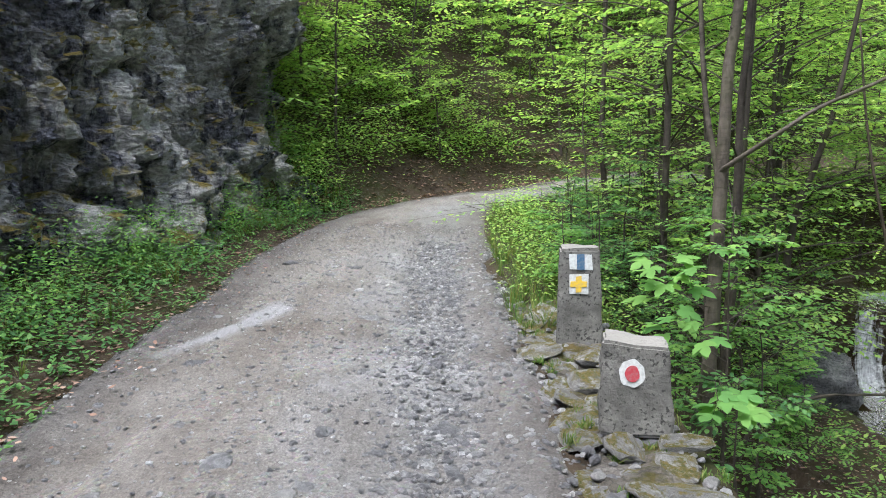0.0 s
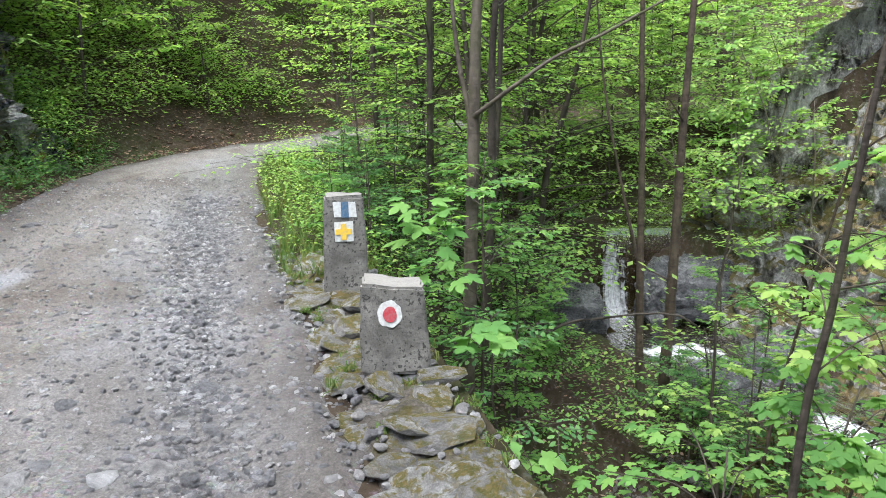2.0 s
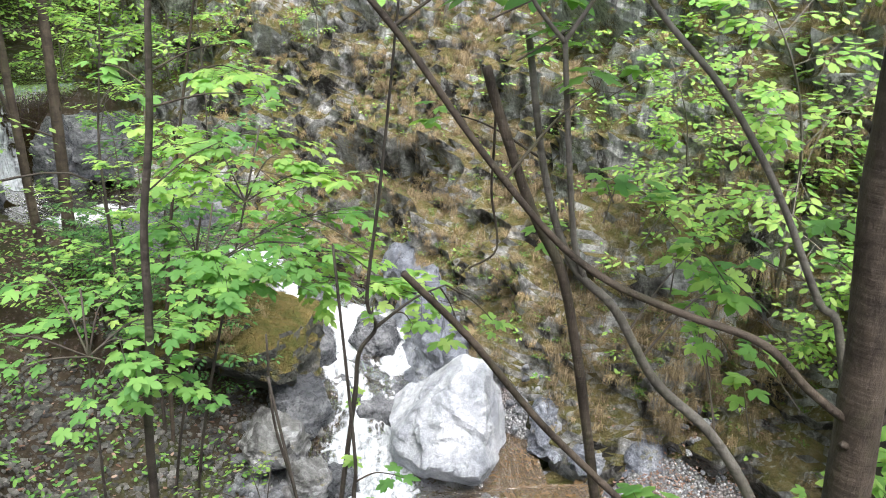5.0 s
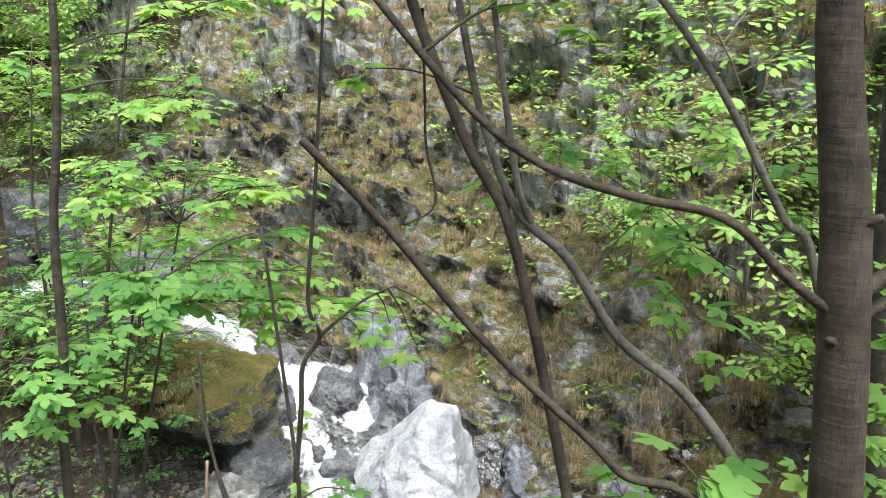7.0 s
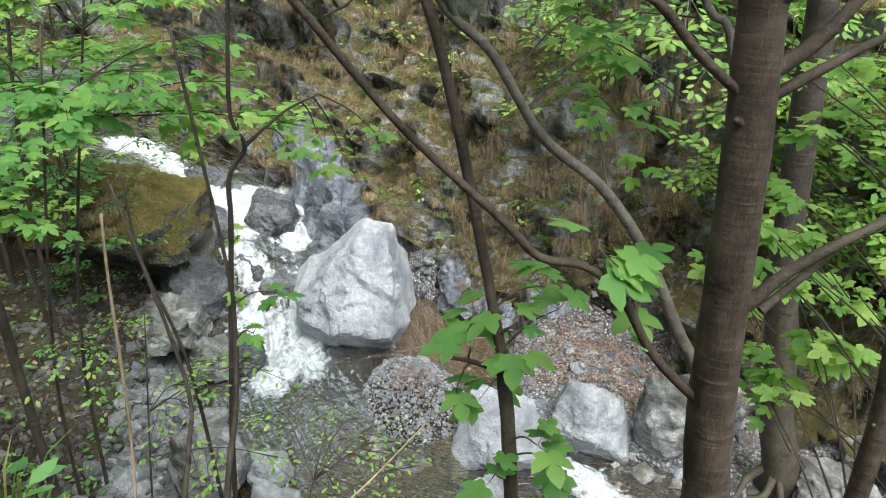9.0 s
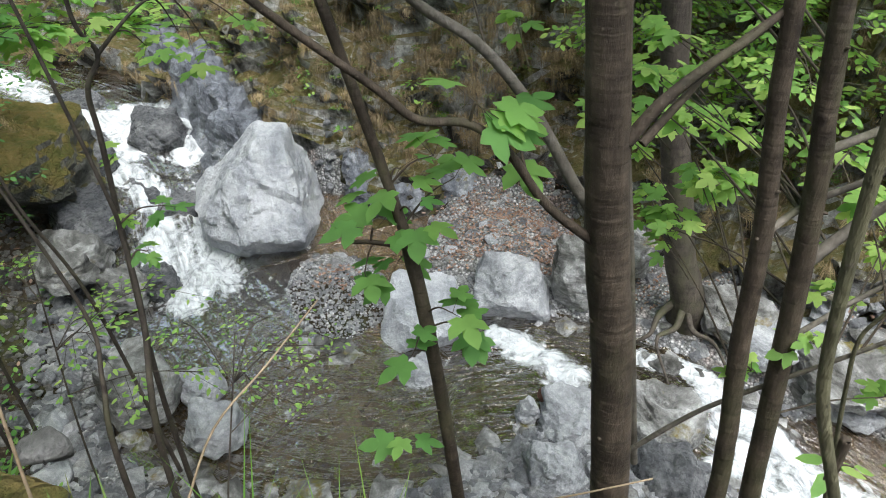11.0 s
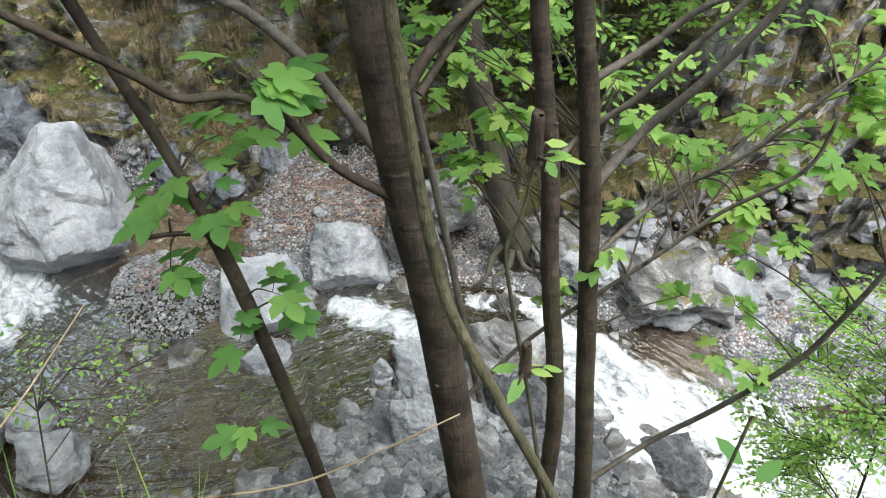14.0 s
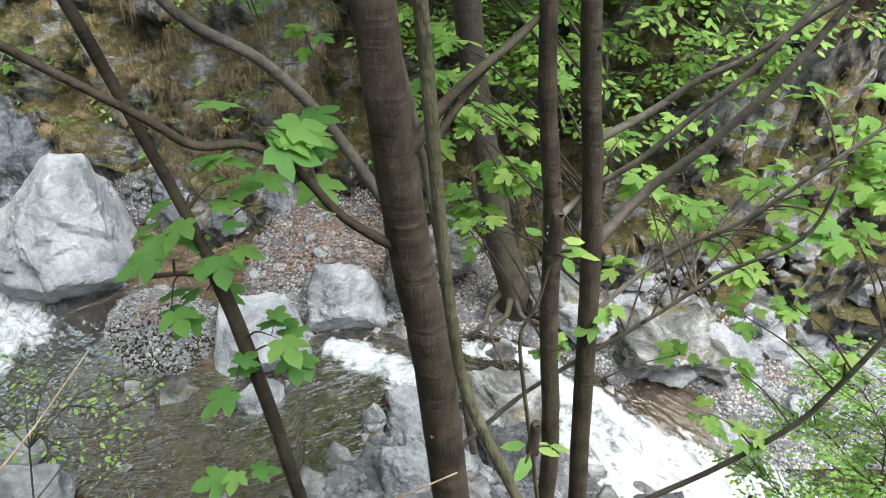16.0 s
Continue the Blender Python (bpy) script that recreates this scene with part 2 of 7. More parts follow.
ROCK_BLUE = rock_material("fluted_blue_grey_rock", (0.045, 0.048, 0.058), (0.17, 0.18, 0.205), (0.42, 0.435, 0.47), 0.25, rough=(0.2, 0.6), grain=1.5, cracks=0.0, stretch=0.22, relief=0.07, blotch=0.8)
ROCK_GREY = rock_material("grey_river_rock", (0.05, 0.048, 0.044), (0.16, 0.157, 0.15), (0.37, 0.368, 0.362), 0.25, rough=(0.35, 0.85), grain=2.2, cracks=0.0, relief=0.04, blotch=0.65, edge=(0.36, 0.49, 0.62), stretch=2.6)
ROCK_RED = rock_material("reddish_stone", (0.10, 0.04, 0.028), (0.16, 0.07, 0.05), (0.22, 0.12, 0.09), 0.0, grain=4.0, cracks=0.0)
ROCK_MOSS = rock_material("mossy_rock", (0.04, 0.04, 0.036), (0.10, 0.10, 0.085), (0.2, 0.19, 0.17), 1.7, (0.075, 0.08, 0.018), (0.17, 0.125, 0.045), grain=1.4, mossy=(0.1, 0.45))
WALL_FILL = rock_material("mossy_rubble", (0.09, 0.08, 0.065), (0.18, 0.16, 0.135), (0.30, 0.28, 0.25), 0.6, (0.075, 0.08, 0.02), (0.19, 0.145, 0.055), grain=4.0, cracks=0.5)
ROCK_WALL = rock_material("wall_stone", (0.15, 0.148, 0.14), (0.27, 0.266, 0.255), (0.42, 0.417, 0.40), 0.7, grain=2.2, per_piece=True, cracks=0.0, relief=0.04, stretch=1.3, blotch=0.85, lichen=0.3)
STONE_SMALL = rock_material("small_stone", (0.17, 0.17, 0.174), (0.29, 0.29, 0.294), (0.42, 0.42, 0.425), 0.0, grain=9.0, cracks=0.0, stretch=1.2, blotch=0.5, per_island=True)
STONE_BAR = rock_material("bar_stone", (0.16, 0.164, 0.172), (0.27, 0.275, 0.285), (0.40, 0.402, 0.41), 0.0, grain=3.0, cracks=0.0, per_island=True)
STONE_PEBBLE = rock_material("pale_pebble", (0.28, 0.285, 0.30), (0.40, 0.405, 0.415), (0.55, 0.552, 0.56), 0.0, grain=9.0, cracks=0.0, blotch=0.4, per_island=True)
STONE_SCREE = rock_material("scree_stone", (0.075, 0.07, 0.064), (0.145, 0.138, 0.128), (0.25, 0.243, 0.232), 0.0, grain=4.0, cracks=0.0, per_island=True)
BARK = bark_material("smooth_grey_brown_bark", (0.030, 0.022, 0.015), (0.105, 0.080, 0.057))
BARK_DARK = bark_material("dark_bark", (0.035, 0.028, 0.022), (0.085, 0.07, 0.055))
BARK_MID = bark_material("grey_brown_bark", (0.06, 0.05, 0.038), (0.15, 0.128, 0.10))
BARK_PALE = bark_material("pale_grey_bark", (0.10, 0.086, 0.068), (0.22, 0.195, 0.16))
BARK_GREEN = bark_material("greenish_shoot_bark", (0.06, 0.058, 0.03), (0.14, 0.13, 0.075), 2.0)
DRY = bark_material("dry_stalk", (0.20, 0.145, 0.09), (0.34, 0.26, 0.17))
LEAF = leaf_material("maple_leaf", (0.074, 0.178, 0.048), (0.112, 0.232, 0.06), (0.17, 0.295, 0.074), 0.42)
LEAF_YOUNG = leaf_material("young_leaf", (0.115, 0.23, 0.06), (0.18, 0.308, 0.078), (0.28, 0.38, 0.11), 0.48)
LEAF_DARK = leaf_material("forest_leaf", (0.115, 0.20, 0.06), (0.145, 0.235, 0.07), (0.185, 0.27, 0.08), 0.6)
HERB = leaf_material("herb_leaf", (0.042, 0.11, 0.038), (0.068, 0.16, 0.052), (0.11, 0.21, 0.06), 0.3)
GRASS = leaf_material("grass_blade", (0.045, 0.10, 0.022), (0.08, 0.14, 0.03), (0.17, 0.16, 0.06), 0.3)
GRASS_DULL = leaf_material("withered_grass_blade", (0.09, 0.07, 0.042), (0.16, 0.122, 0.075), (0.26, 0.205, 0.125), 0.2)
GRASS_FRESH = leaf_material("fresh_grass_blade", (0.075, 0.17, 0.03), (0.12, 0.24, 0.045), (0.20, 0.29, 0.07), 0.4)
GRASS_DRY = leaf_material("dry_grass_blade", (0.17, 0.125, 0.075), (0.28, 0.21, 0.13), (0.20, 0.175, 0.085), 0.2)
LITTER = leaf_material("dead_leaf", (0.12, 0.068, 0.05), (0.20, 0.125, 0.095), (0.28, 0.20, 0.16), 0.15)


def ground_material():
    m, nt, b = nodes_of("forest_soil", 0.95, 0.15)
    v = coords(nt)
    big, fine = noise_of(nt, v, 0.9, 6, 0.65), noise_of(nt, v, 16, 7, 0.7)
    col = ramp(nt, big, (0.3, (0.036, 0.026, 0.018)), (0.5, (0.062, 0.046, 0.03)), (0.62, (0.046, 0.052, 0.018)), (0.75, (0.085, 0.068, 0.043)))
    stones = cells_of(nt, v, 17)
    col = mix(nt, ramp(nt, fine, (0.55, 0.0), (0.68, 0.75)), col, mix(nt, 0.4, (0.17, 0.165, 0.155), stones.outputs["Color"], "MULTIPLY"))
    col = mix(nt, 0.6, col, ramp(nt, fine, (0.3, 0.4), (0.7, 1.15)), "MULTIPLY")
    nt.links.new(col, b.inputs["Base Color"])
    bump(nt, b, fine, 0.9, 0.06)
    return m


def road_material():
    m, nt, b = nodes_of("packed_gravel", 0.9, 0.25)
    v = coords(nt)
    vl = coords(nt, (1.0, 0.55, 1.0), (0, 0, 0.05))
    patch, wear = noise_of(nt, v, 0.8, 6, 0.6, 0.4), noise_of(nt, vl, 1.6, 4, 0.55)
    fine, grit = noise_of(nt, v, 22, 8, 0.75), cells_of(nt, v, 42)
    col = ramp(nt, patch, (0.30, (0.135, 0.126, 0.118)), (0.48, (0.172, 0.167, 0.162)), (0.68, (0.215, 0.214, 0.215)))
    col = mix(nt, 0.55, col, ramp(nt, wear, (0.36, (0.72, 0.66, 0.60)), (0.6, (1.1, 1.1, 1.1))), "MULTIPLY")
    col = mix(nt, 0.65, col, ramp(nt, fine, (0.28, 0.45), (0.72, 1.25)), "MULTIPLY")
    loose = ramp(nt, noise_of(nt, vl, 2.3, 5, 0.7), (0.50, 0.0), (0.60, 0.75))
    gcol = mix(nt, 0.6, (0.34, 0.34, 0.34), grit.outputs["Color"], "MULTIPLY")
    col = mix(nt, math_of(nt, "MULTIPLY", loose, 0.6), col, mix(nt, 0.5, gcol, (0.22, 0.217, 0.213)))
    sand = cells_of(nt, v, 130)
    col = mix(nt, 0.42, col, ramp(nt, sand.outputs["Color"], (0.15, 0.55), (0.55, 1.0), (0.9, 1.75)), "MULTIPLY")
    col = mix(nt, 0.22, col, ramp(nt, grit.outputs["Color"], (0.15, 0.6), (0.6, 1.0), (0.95, 1.6)), "MULTIPLY")
    lane = nt.nodes.new("ShaderNodeAttribute")
    lane.attribute_name = "lane"
    across = math_of(nt, "ADD", lane.outputs["Fac"], math_of(nt, "MULTIPLY", math_of(nt, "SUBTRACT", patch, 0.5), 0.30))
    col = mix(nt, 0.9, col, ramp(nt, across, (0.0, (0.52, 0.50, 0.50)), (0.10, (0.62, 0.58, 0.55)), (0.24, (1.06, 1.0, 0.92)), (0.46, (1.08, 1.02, 0.95)), (0.66, (1.12, 1.12, 1.12)), (0.78, (1.0, 1.0, 1.0)), (0.90, (0.86, 0.83, 0.81)), (1.0, (0.6, 0.57, 0.55))), "MULTIPLY")
    # pale sheen of the sky on a wet streak, painted into the road colour
    wet_sheen = nt.nodes.new("ShaderNodeAttribute")
    wet_sheen.attribute_name = "wet_sheen"
    pale = ramp(nt, math_of(nt, "ADD", wet_sheen.outputs["Fac"], math_of(nt, "MULTIPLY", math_of(nt, "SUBTRACT", noise_of(nt, vl, 4.0, 5, 0.7, 0.6), 0.5), 1.6)), (0.30, 0.0), (0.95, 0.8))
    col = mix(nt, pale, col, (0.30, 0.305, 0.315))
    nt.links.new(col, b.inputs["Base Color"])
    h = math_of(nt, "ADD", fine, math_of(nt, "MULTIPLY", grit.outputs["Distance"], 0.35))
    bump(nt, b, h, 1.0, 0.04)
    return m


def water_material():
    m = bpy.data.materials.new("stream_water")
    m.use_nodes = True
    nt = m.node_tree
    b = nt.nodes["Principled BSDF"]
    v = coords(nt)
    at = nt.nodes.new("ShaderNodeAttribute")
    at.attribute_name = "foam"
    fl = nt.nodes.new("ShaderNodeAttribute")
    fl.attribute_name = "flow"
    strand = noise_of(nt, fl.outputs["Vector"], 1.9, 5, 0.62, 0.9)
    knots = noise_of(nt, v, 6.5, 6, 0.65, 1.5)
    mixed = math_of(nt, "ADD", math_of(nt, "MULTIPLY", strand, 0.45), math_of(nt, "MULTIPLY", knots, 0.55))
    f = math_of(nt, "ADD", at.outputs["Fac"], math_of(nt, "MULTIPLY", math_of(nt, "SUBTRACT", mixed, 0.50), 3.0))
    f = ramp(nt, f, (0.28, 0.0), (0.55, 0.55), (0.85, 0.96))
    # blue-grey hollows of the foam are shadow painted into its colour
    nt.links.new(ramp(nt, mixed, (0.36, (0.32, 0.34, 0.35)), (0.50, (0.52, 0.54, 0.555)), (0.62, (0.68, 0.70, 0.715))), b.inputs["Base Color"])
    b.inputs["Roughness"].default_value = 0.55
    h = math_of(nt, "ADD", noise_of(nt, v, 9, 5, 0.6, 0.8), math_of(nt, "MULTIPLY", strand, 0.9))
    bump(nt, b, h, 0.8, 0.10)
    clear = nt.nodes.new("ShaderNodeBsdfTransparent")
    nt.links.new(ramp(nt, noise_of(nt, v, 1.1, 3), (0.35, (0.26, 0.21, 0.11)), (0.7, (0.52, 0.47, 0.34))), clear.inputs["Color"])
    gloss = nt.nodes.new("ShaderNodeBsdfGlossy")
    gloss.inputs["Roughness"].default_value = 0.06
    rip = nt.nodes.new("ShaderNodeBump")
    rip.inputs["Strength"].default_value = 0.55
    rip.inputs["Distance"].default_value = 0.09
    nt.links.new(math_of(nt, "ADD", noise_of(nt, fl.outputs["Vector"], 3.2, 3, 0.5, 0.6), math_of(nt, "MULTIPLY", noise_of(nt, v, 9, 2), 0.6)), rip.inputs["Height"])
    nt.links.new(rip.outputs["Normal"], gloss.inputs["Normal"])
    fr = nt.nodes.new("ShaderNodeFresnel")
    fr.inputs["IOR"].default_value = 1.52
    nt.links.new(rip.outputs["Normal"], fr.inputs["Normal"])
    # brown of the pools: silt, plus the brown bank's reflection painted in
    mk = nt.nodes.new("ShaderNodeAttribute")
    mk.attribute_name = "murk_reflection"
    silt_reflection = nt.nodes.new("ShaderNodeBsdfDiffuse")
    silt_reflection.inputs["Color"].default_value = (0.10, 0.066, 0.034, 1)
    body = nt.nodes.new("ShaderNodeMixShader")
    nt.links.new(mk.outputs["Fac"], body.inputs["Fac"])
    nt.links.new(clear.outputs["BSDF"], body.inputs[1])
    nt.links.new(silt_reflection.outputs["BSDF"], body.inputs[2])
    wet = nt.nodes.new("ShaderNodeMixShader")
    nt.links.new(math_of(nt, "MULTIPLY", fr.outputs["Fac"], math_of(nt, "SUBTRACT", 0.75, math_of(nt, "MULTIPLY", mk.outputs["Fac"], 0.4))), wet.inputs["Fac"])
    nt.links.new(body.outputs["Shader"], wet.inputs[1])
    nt.links.new(gloss.outputs["BSDF"], wet.inputs[2])
    mx = nt.nodes.new("ShaderNodeMixShader")
    nt.links.new(f, mx.inputs["Fac"])
    nt.links.new(wet.outputs["Shader"], mx.inputs[1])
    nt.links.new(b.outputs["BSDF"], mx.inputs[2])
    nt.links.new(mx.outputs["Shader"], nt.nodes["Material Output"].inputs["Surface"])
    return m


def gravel_material():
    m, nt, b = nodes_of("river_gravel", 0.85, 0.3)
    v = coords(nt)
    c1, c2 = cells_of(nt, v, 38), cells_of(nt, v, 95)
    tint = ramp(nt, noise_of(nt, v, 1.7, 4), (0.35, (0.25, 0.245, 0.24)), (0.52, (0.38, 0.378, 0.376)), (0.66, (0.36, 0.29, 0.26)))
    col = mix(nt, 0.8, tint, ramp(nt, c1.outputs["Color"], (0.1, 0.3), (0.9, 1.7)), "MULTIPLY")
    # pebbles darken towards their rims: shade of the gaps, put into the colour
    col = mix(nt, 0.8, col, ramp(nt, c1.outputs["Distance"], (0.1, 1.25), (0.7, 0.25)), "MULTIPLY")
    col = mix(nt, 0.35, col, ramp(nt, c2.outputs["Color"], (0.2, 0.5), (0.8, 1.3)), "MULTIPLY")
    nt.links.new(col, b.inputs["Base Color"])
    bump(nt, b, math_of(nt, "ADD", math_of(nt, "MULTIPLY", c1.outputs["Distance"], -1.0), math_of(nt, "MULTIPLY", c2.outputs["Distance"], -0.4)), 1.0, 0.03)
    return m


SOIL, ROAD, WATER, GRAVEL = ground_material(), road_material(), water_material(), gravel_material()


def post_material():
    m, nt, b = nodes_of("weathered_concrete", 0.92, 0.2)
    v = coords(nt)
    big, fine = noise_of(nt, v, 5, 6, 0.65), noise_of(nt, v, 45, 6, 0.7)
    col = ramp(nt, big, (0.35, (0.09, 0.088, 0.08)), (0.55, (0.155, 0.151, 0.138)), (0.72, (0.225, 0.218, 0.20)))
    col = mix(nt, 0.5, col, ramp(nt, fine, (0.3, 0.5), (0.7, 1.15)), "MULTIPLY")
    lich = ramp(nt, math_of(nt, "ADD", noise_of(nt, v, 48, 4, 0.6), math_of(nt, "MULTIPLY", big, 0.35)), (0.74, 0.0), (0.80, 0.85))
    col = mix(nt, lich, col, (0.03, 0.03, 0.028))
    # faces that point upwards are mixed paler
    nt.links.new(mix(nt, math_of(nt, "MULTIPLY", upness(nt, 0.75, 0.95), 0.7), col, (0.23, 0.22, 0.20)), b.inputs["Base Color"])
    bump(nt, b, fine, 0.7, 0.012)
    return m


def paint_material(name, c):
    m, nt, b = nodes_of(name, 0.7, 0.3)
    v = coords(nt)
    n1, n2 = noise_of(nt, v, 60, 5, 0.7), noise_of(nt, v, 14, 4)
    chips = ramp(nt, math_of(nt, "ADD", n1, math_of(nt, "MULTIPLY", n2, 0.5)), (0.66, 0.0), (0.95, 0.5))
    nt.links.new(mix(nt, chips, c, (0.2, 0.19, 0.18)), b.inputs["Base Color"])
    bump(nt, b, n1, 0.4, 0.004)
    return m


CONCRETE = post_material()
PAINT_WHITE = paint_material("white_paint", (0.50, 0.52, 0.51))
PAINT_RED = paint_material("red_paint", (0.36, 0.035, 0.05))
PAINT_BLUE = paint_material("blue_paint", (0.035, 0.10, 0.18))
PAINT_YELLOW = paint_material("yellow_paint", (0.60, 0.40, 0.03))


# -- building helpers
def mesh_of(name, verts, faces, material, smooth=True):
    me = bpy.data.meshes.new(name)
    me.from_pydata([tuple(v) for v in verts], [], faces)
    me.materials.append(material)
    if smooth:
        me.polygons.foreach_set("use_smooth", np.ones(len(me.polygons), bool))
    me.update()
    return me


def part(name, me, parent, label=""):
    ob = new(name, me)
    ob.parent = parent
    if label:
        ob["label"] = label
    return ob


def thing(name, label, category, group="", kind="", at=(0, 0, 0)):
    ob = new(name)
    ob.location = at
    ob.empty_display_size = 0.1
    return tagged(ob, label, category, group, kind)


def spline(points, steps=6):
    """Catmull-Rom through rows of numbers."""
    p = np.array(points, float)
    p = np.vstack([2 * p[0] - p[1], p, 2 * p[-1] - p[-2]])
    out = []
    for i in range(1, len(p) - 2):
        for k in range(steps):
            t = k / steps
            out.append(0.5 * (2 * p[i] + (p[i + 1] - p[i - 1]) * t + (2 * p[i - 1] - 5 * p[i] + 4 * p[i + 1] - p[i + 2]) * t * t
                              + (3 * p[i] - p[i - 1] - 3 * p[i + 1] + p[i + 2]) * t ** 3))
    out.append(p[-2])
    return np.array(out)


class Skin:
    """Tubes gathered into one mesh."""

    def __init__(self):
        self.v, self.f = [], []

    def tube(self, points, r0, r1, sides=8, rough=0.0, steps=5, flare=0.0):
        pts = spline(points, steps) if len(points) > 2 else np.linspace(points[0], points[1], 4)
        n = len(pts)
        axis = np.gradient(pts, axis=0)
        axis /= np.linalg.norm(axis, axis=1)[:, None] + 1e-9
        ref = np.array([1.0, 0, 0]) if abs(axis[0][0]) < 0.8 else np.array([0, 1.0, 0])
        base = len(self.v)
        for i in range(n):
            u = np.cross(axis[i], ref)
            u /= np.linalg.norm(u) + 1e-9
            w = np.cross(axis[i], u)
            k = i / (n - 1)
            r = r0 + (r1 - r0) * k
            if flare:
                r *= 1 + flare * math.exp(-k * n / 3.0)
            for j in range(sides):
                a = 2 * math.pi * j / sides
                rr = r
                if rough:
                    q = pts[i] * 9 + np.array([math.cos(a), math.sin(a), 0]) * 1.5
                    rr *= 1 + rough * noise.noise(q)
                self.v.append(pts[i] + (u * math.cos(a) + w * math.sin(a)) * rr)
        for i in range(n - 1):
            for j in range(sides):
                a, b = base + i * sides + j, base + i * sides + (j + 1) % sides
                self.f.append((a, b, b + sides, a + sides))
        self.f.append(tuple(base + (n - 1) * sides + j for j in range(sides)))
        return pts

    def mesh(self, name, material):
        return mesh_of(name, self.v, self.f, material)


HALF = [(-0.09, 0.13, 0.0), (-0.07, 0.38, -0.05), (0.12, 0.35, -0.01), (0.22, 0.50, -0.03), (0.50, 0.58, -0.09), (0.50, 0.38, -0.02), (0.42, 0.20, 0.02), (0.60, 0.24, 0.0), (0.78, 0.19, -0.03)]
MAPLE = ([(0, 0, 0)] + HALF + [(1.0, 0.0, -0.10)] + [(a, -b, c) for a, b, c in HALF[::-1]] + [(0.34, 0, 0.05)], [(20, k, k + 1) for k in range(19)] + [(20, 19, 0)])
OVAL = ([(0, 0, 0), (0.3, 0.24, -0.03), (0.7, 0.2, -0.05), (1, 0, -0.08), (0.7, -0.2, -0.05), (0.3, -0.24, -0.03)],
        [(0, 2, 1), (0, 3, 2), (0, 5, 4), (0, 4, 3)])
RIM = [(0.04, 0.10, 0.02), (0.16, 0.26, 0.05), (0.32, 0.35, 0.06), (0.50, 0.34, 0.05), (0.68, 0.25, 0.0), (0.85, 0.13, -0.06)]
BROAD = ([(0, 0, 0)] + RIM + [(1.0, 0.0, -0.14)] + [(a, -b, c) for a, b, c in RIM[::-1]] + [(0.3, 0, 0.0), (0.65, 0, -0.04)],
         [(14, k, k + 1) for k in range(0, 4)] + [(15, 4, 14), (15, 4, 5), (15, 5, 6), (15, 6, 7), (15, 7, 8), (15, 8, 9), (15, 9, 10), (15, 10, 14)] + [(14, k, k + 1) for k in range(10, 13)] + [(14, 13, 0)])
SIMPLE = ([(0, 0, 0), (0.5, 0.3, -0.04), (1, 0, -0.1), (0.5, -0.3, -0.04)], [(0, 2, 1), (0, 3, 2)])
BLADE = ([(0, 0.022, 0), (0, -0.022, 0), (0.5, 0.02, 0.1), (0.5, -0.02, 0.1), (1, 0, 0.0)], [(0, 1, 3), (0, 3, 2), (2, 3, 4)])


THIN_BLADE = ([(0, 0.006, 0), (0, -0.006, 0), (0.5, 0.005, 0.14), (0.5, -0.005, 0.14), (1, 0, 0.0)], BLADE[1])
FINE_BLADE = ([(0, 0.014, 0), (0, -0.014, 0), (0.5, 0.012, 0.12), (0.5, -0.012, 0.12), (1, 0, 0.0)], BLADE[1])


def leaf_mesh(name, pos, axis, up, size, shape, material):
    """Leaves at pos, pointing along axis, their upper side towards up."""
    tv, tf = np.array(shape[0], float), np.array(shape[1], int)
    pos, axis, up = np.asarray(pos, float), np.asarray(axis, float), np.asarray(up, float)
    size = np.broadcast_to(np.asarray(size, float), (len(pos),))
    axis = axis / (np.linalg.norm(axis, axis=1)[:, None] + 1e-9)
    side = np.cross(up, axis)
    side /= np.linalg.norm(side, axis=1)[:, None] + 1e-9
    nrm = np.cross(axis, side)
    v = pos[:, None] + size[:, None, None] * (tv[None, :, :1] * axis[:, None] + tv[None, :, 1:2] * side[:, None] + tv[None, :, 2:] * nrm[:, None])
    n, k, nf = len(pos), len(tv), len(tf)
    me = bpy.data.meshes.new(name)
    me.vertices.add(n * k)
    me.vertices.foreach_set("co", v.ravel())
    loops = (tf[None] + (np.arange(n) * k)[:, None, None]).ravel()
    me.loops.add(len(loops))
    me.loops.foreach_set("vertex_index", loops.astype(np.int32))
    me.polygons.add(n * nf)
    me.polygons.foreach_set("loop_start", np.arange(0, n * nf * 3, 3, dtype=np.int32))
    me.materials.append(material)
    me.update(calc_edges=True)
    return me


# -- the lie of the land: road edges, stream line, heights
LEFT = spline([(-2.5, -40), (-2.5, -14), (-2.5, 2), (-2.55, 5), (-2.42, 7), (-2.4, 9), (-2.0, 11.3), (-1.37, 13.1), (-0.25, 14.4), (1.5, 15.95),
               (4, 17.6), (8, 19.2), (16, 21), (40, 24)], 5)
RIGHT = spline([(0.62, -40), (0.62, -14), (0.6, 0), (0.55, 3.8), (0.5, 6.8), (0.52, 9.1), (0.78, 12.4), (1.6, 13.3), (3.2, 14.4), (5.2, 15.2), (9, 16.2), (16, 18), (40, 21)], 5)
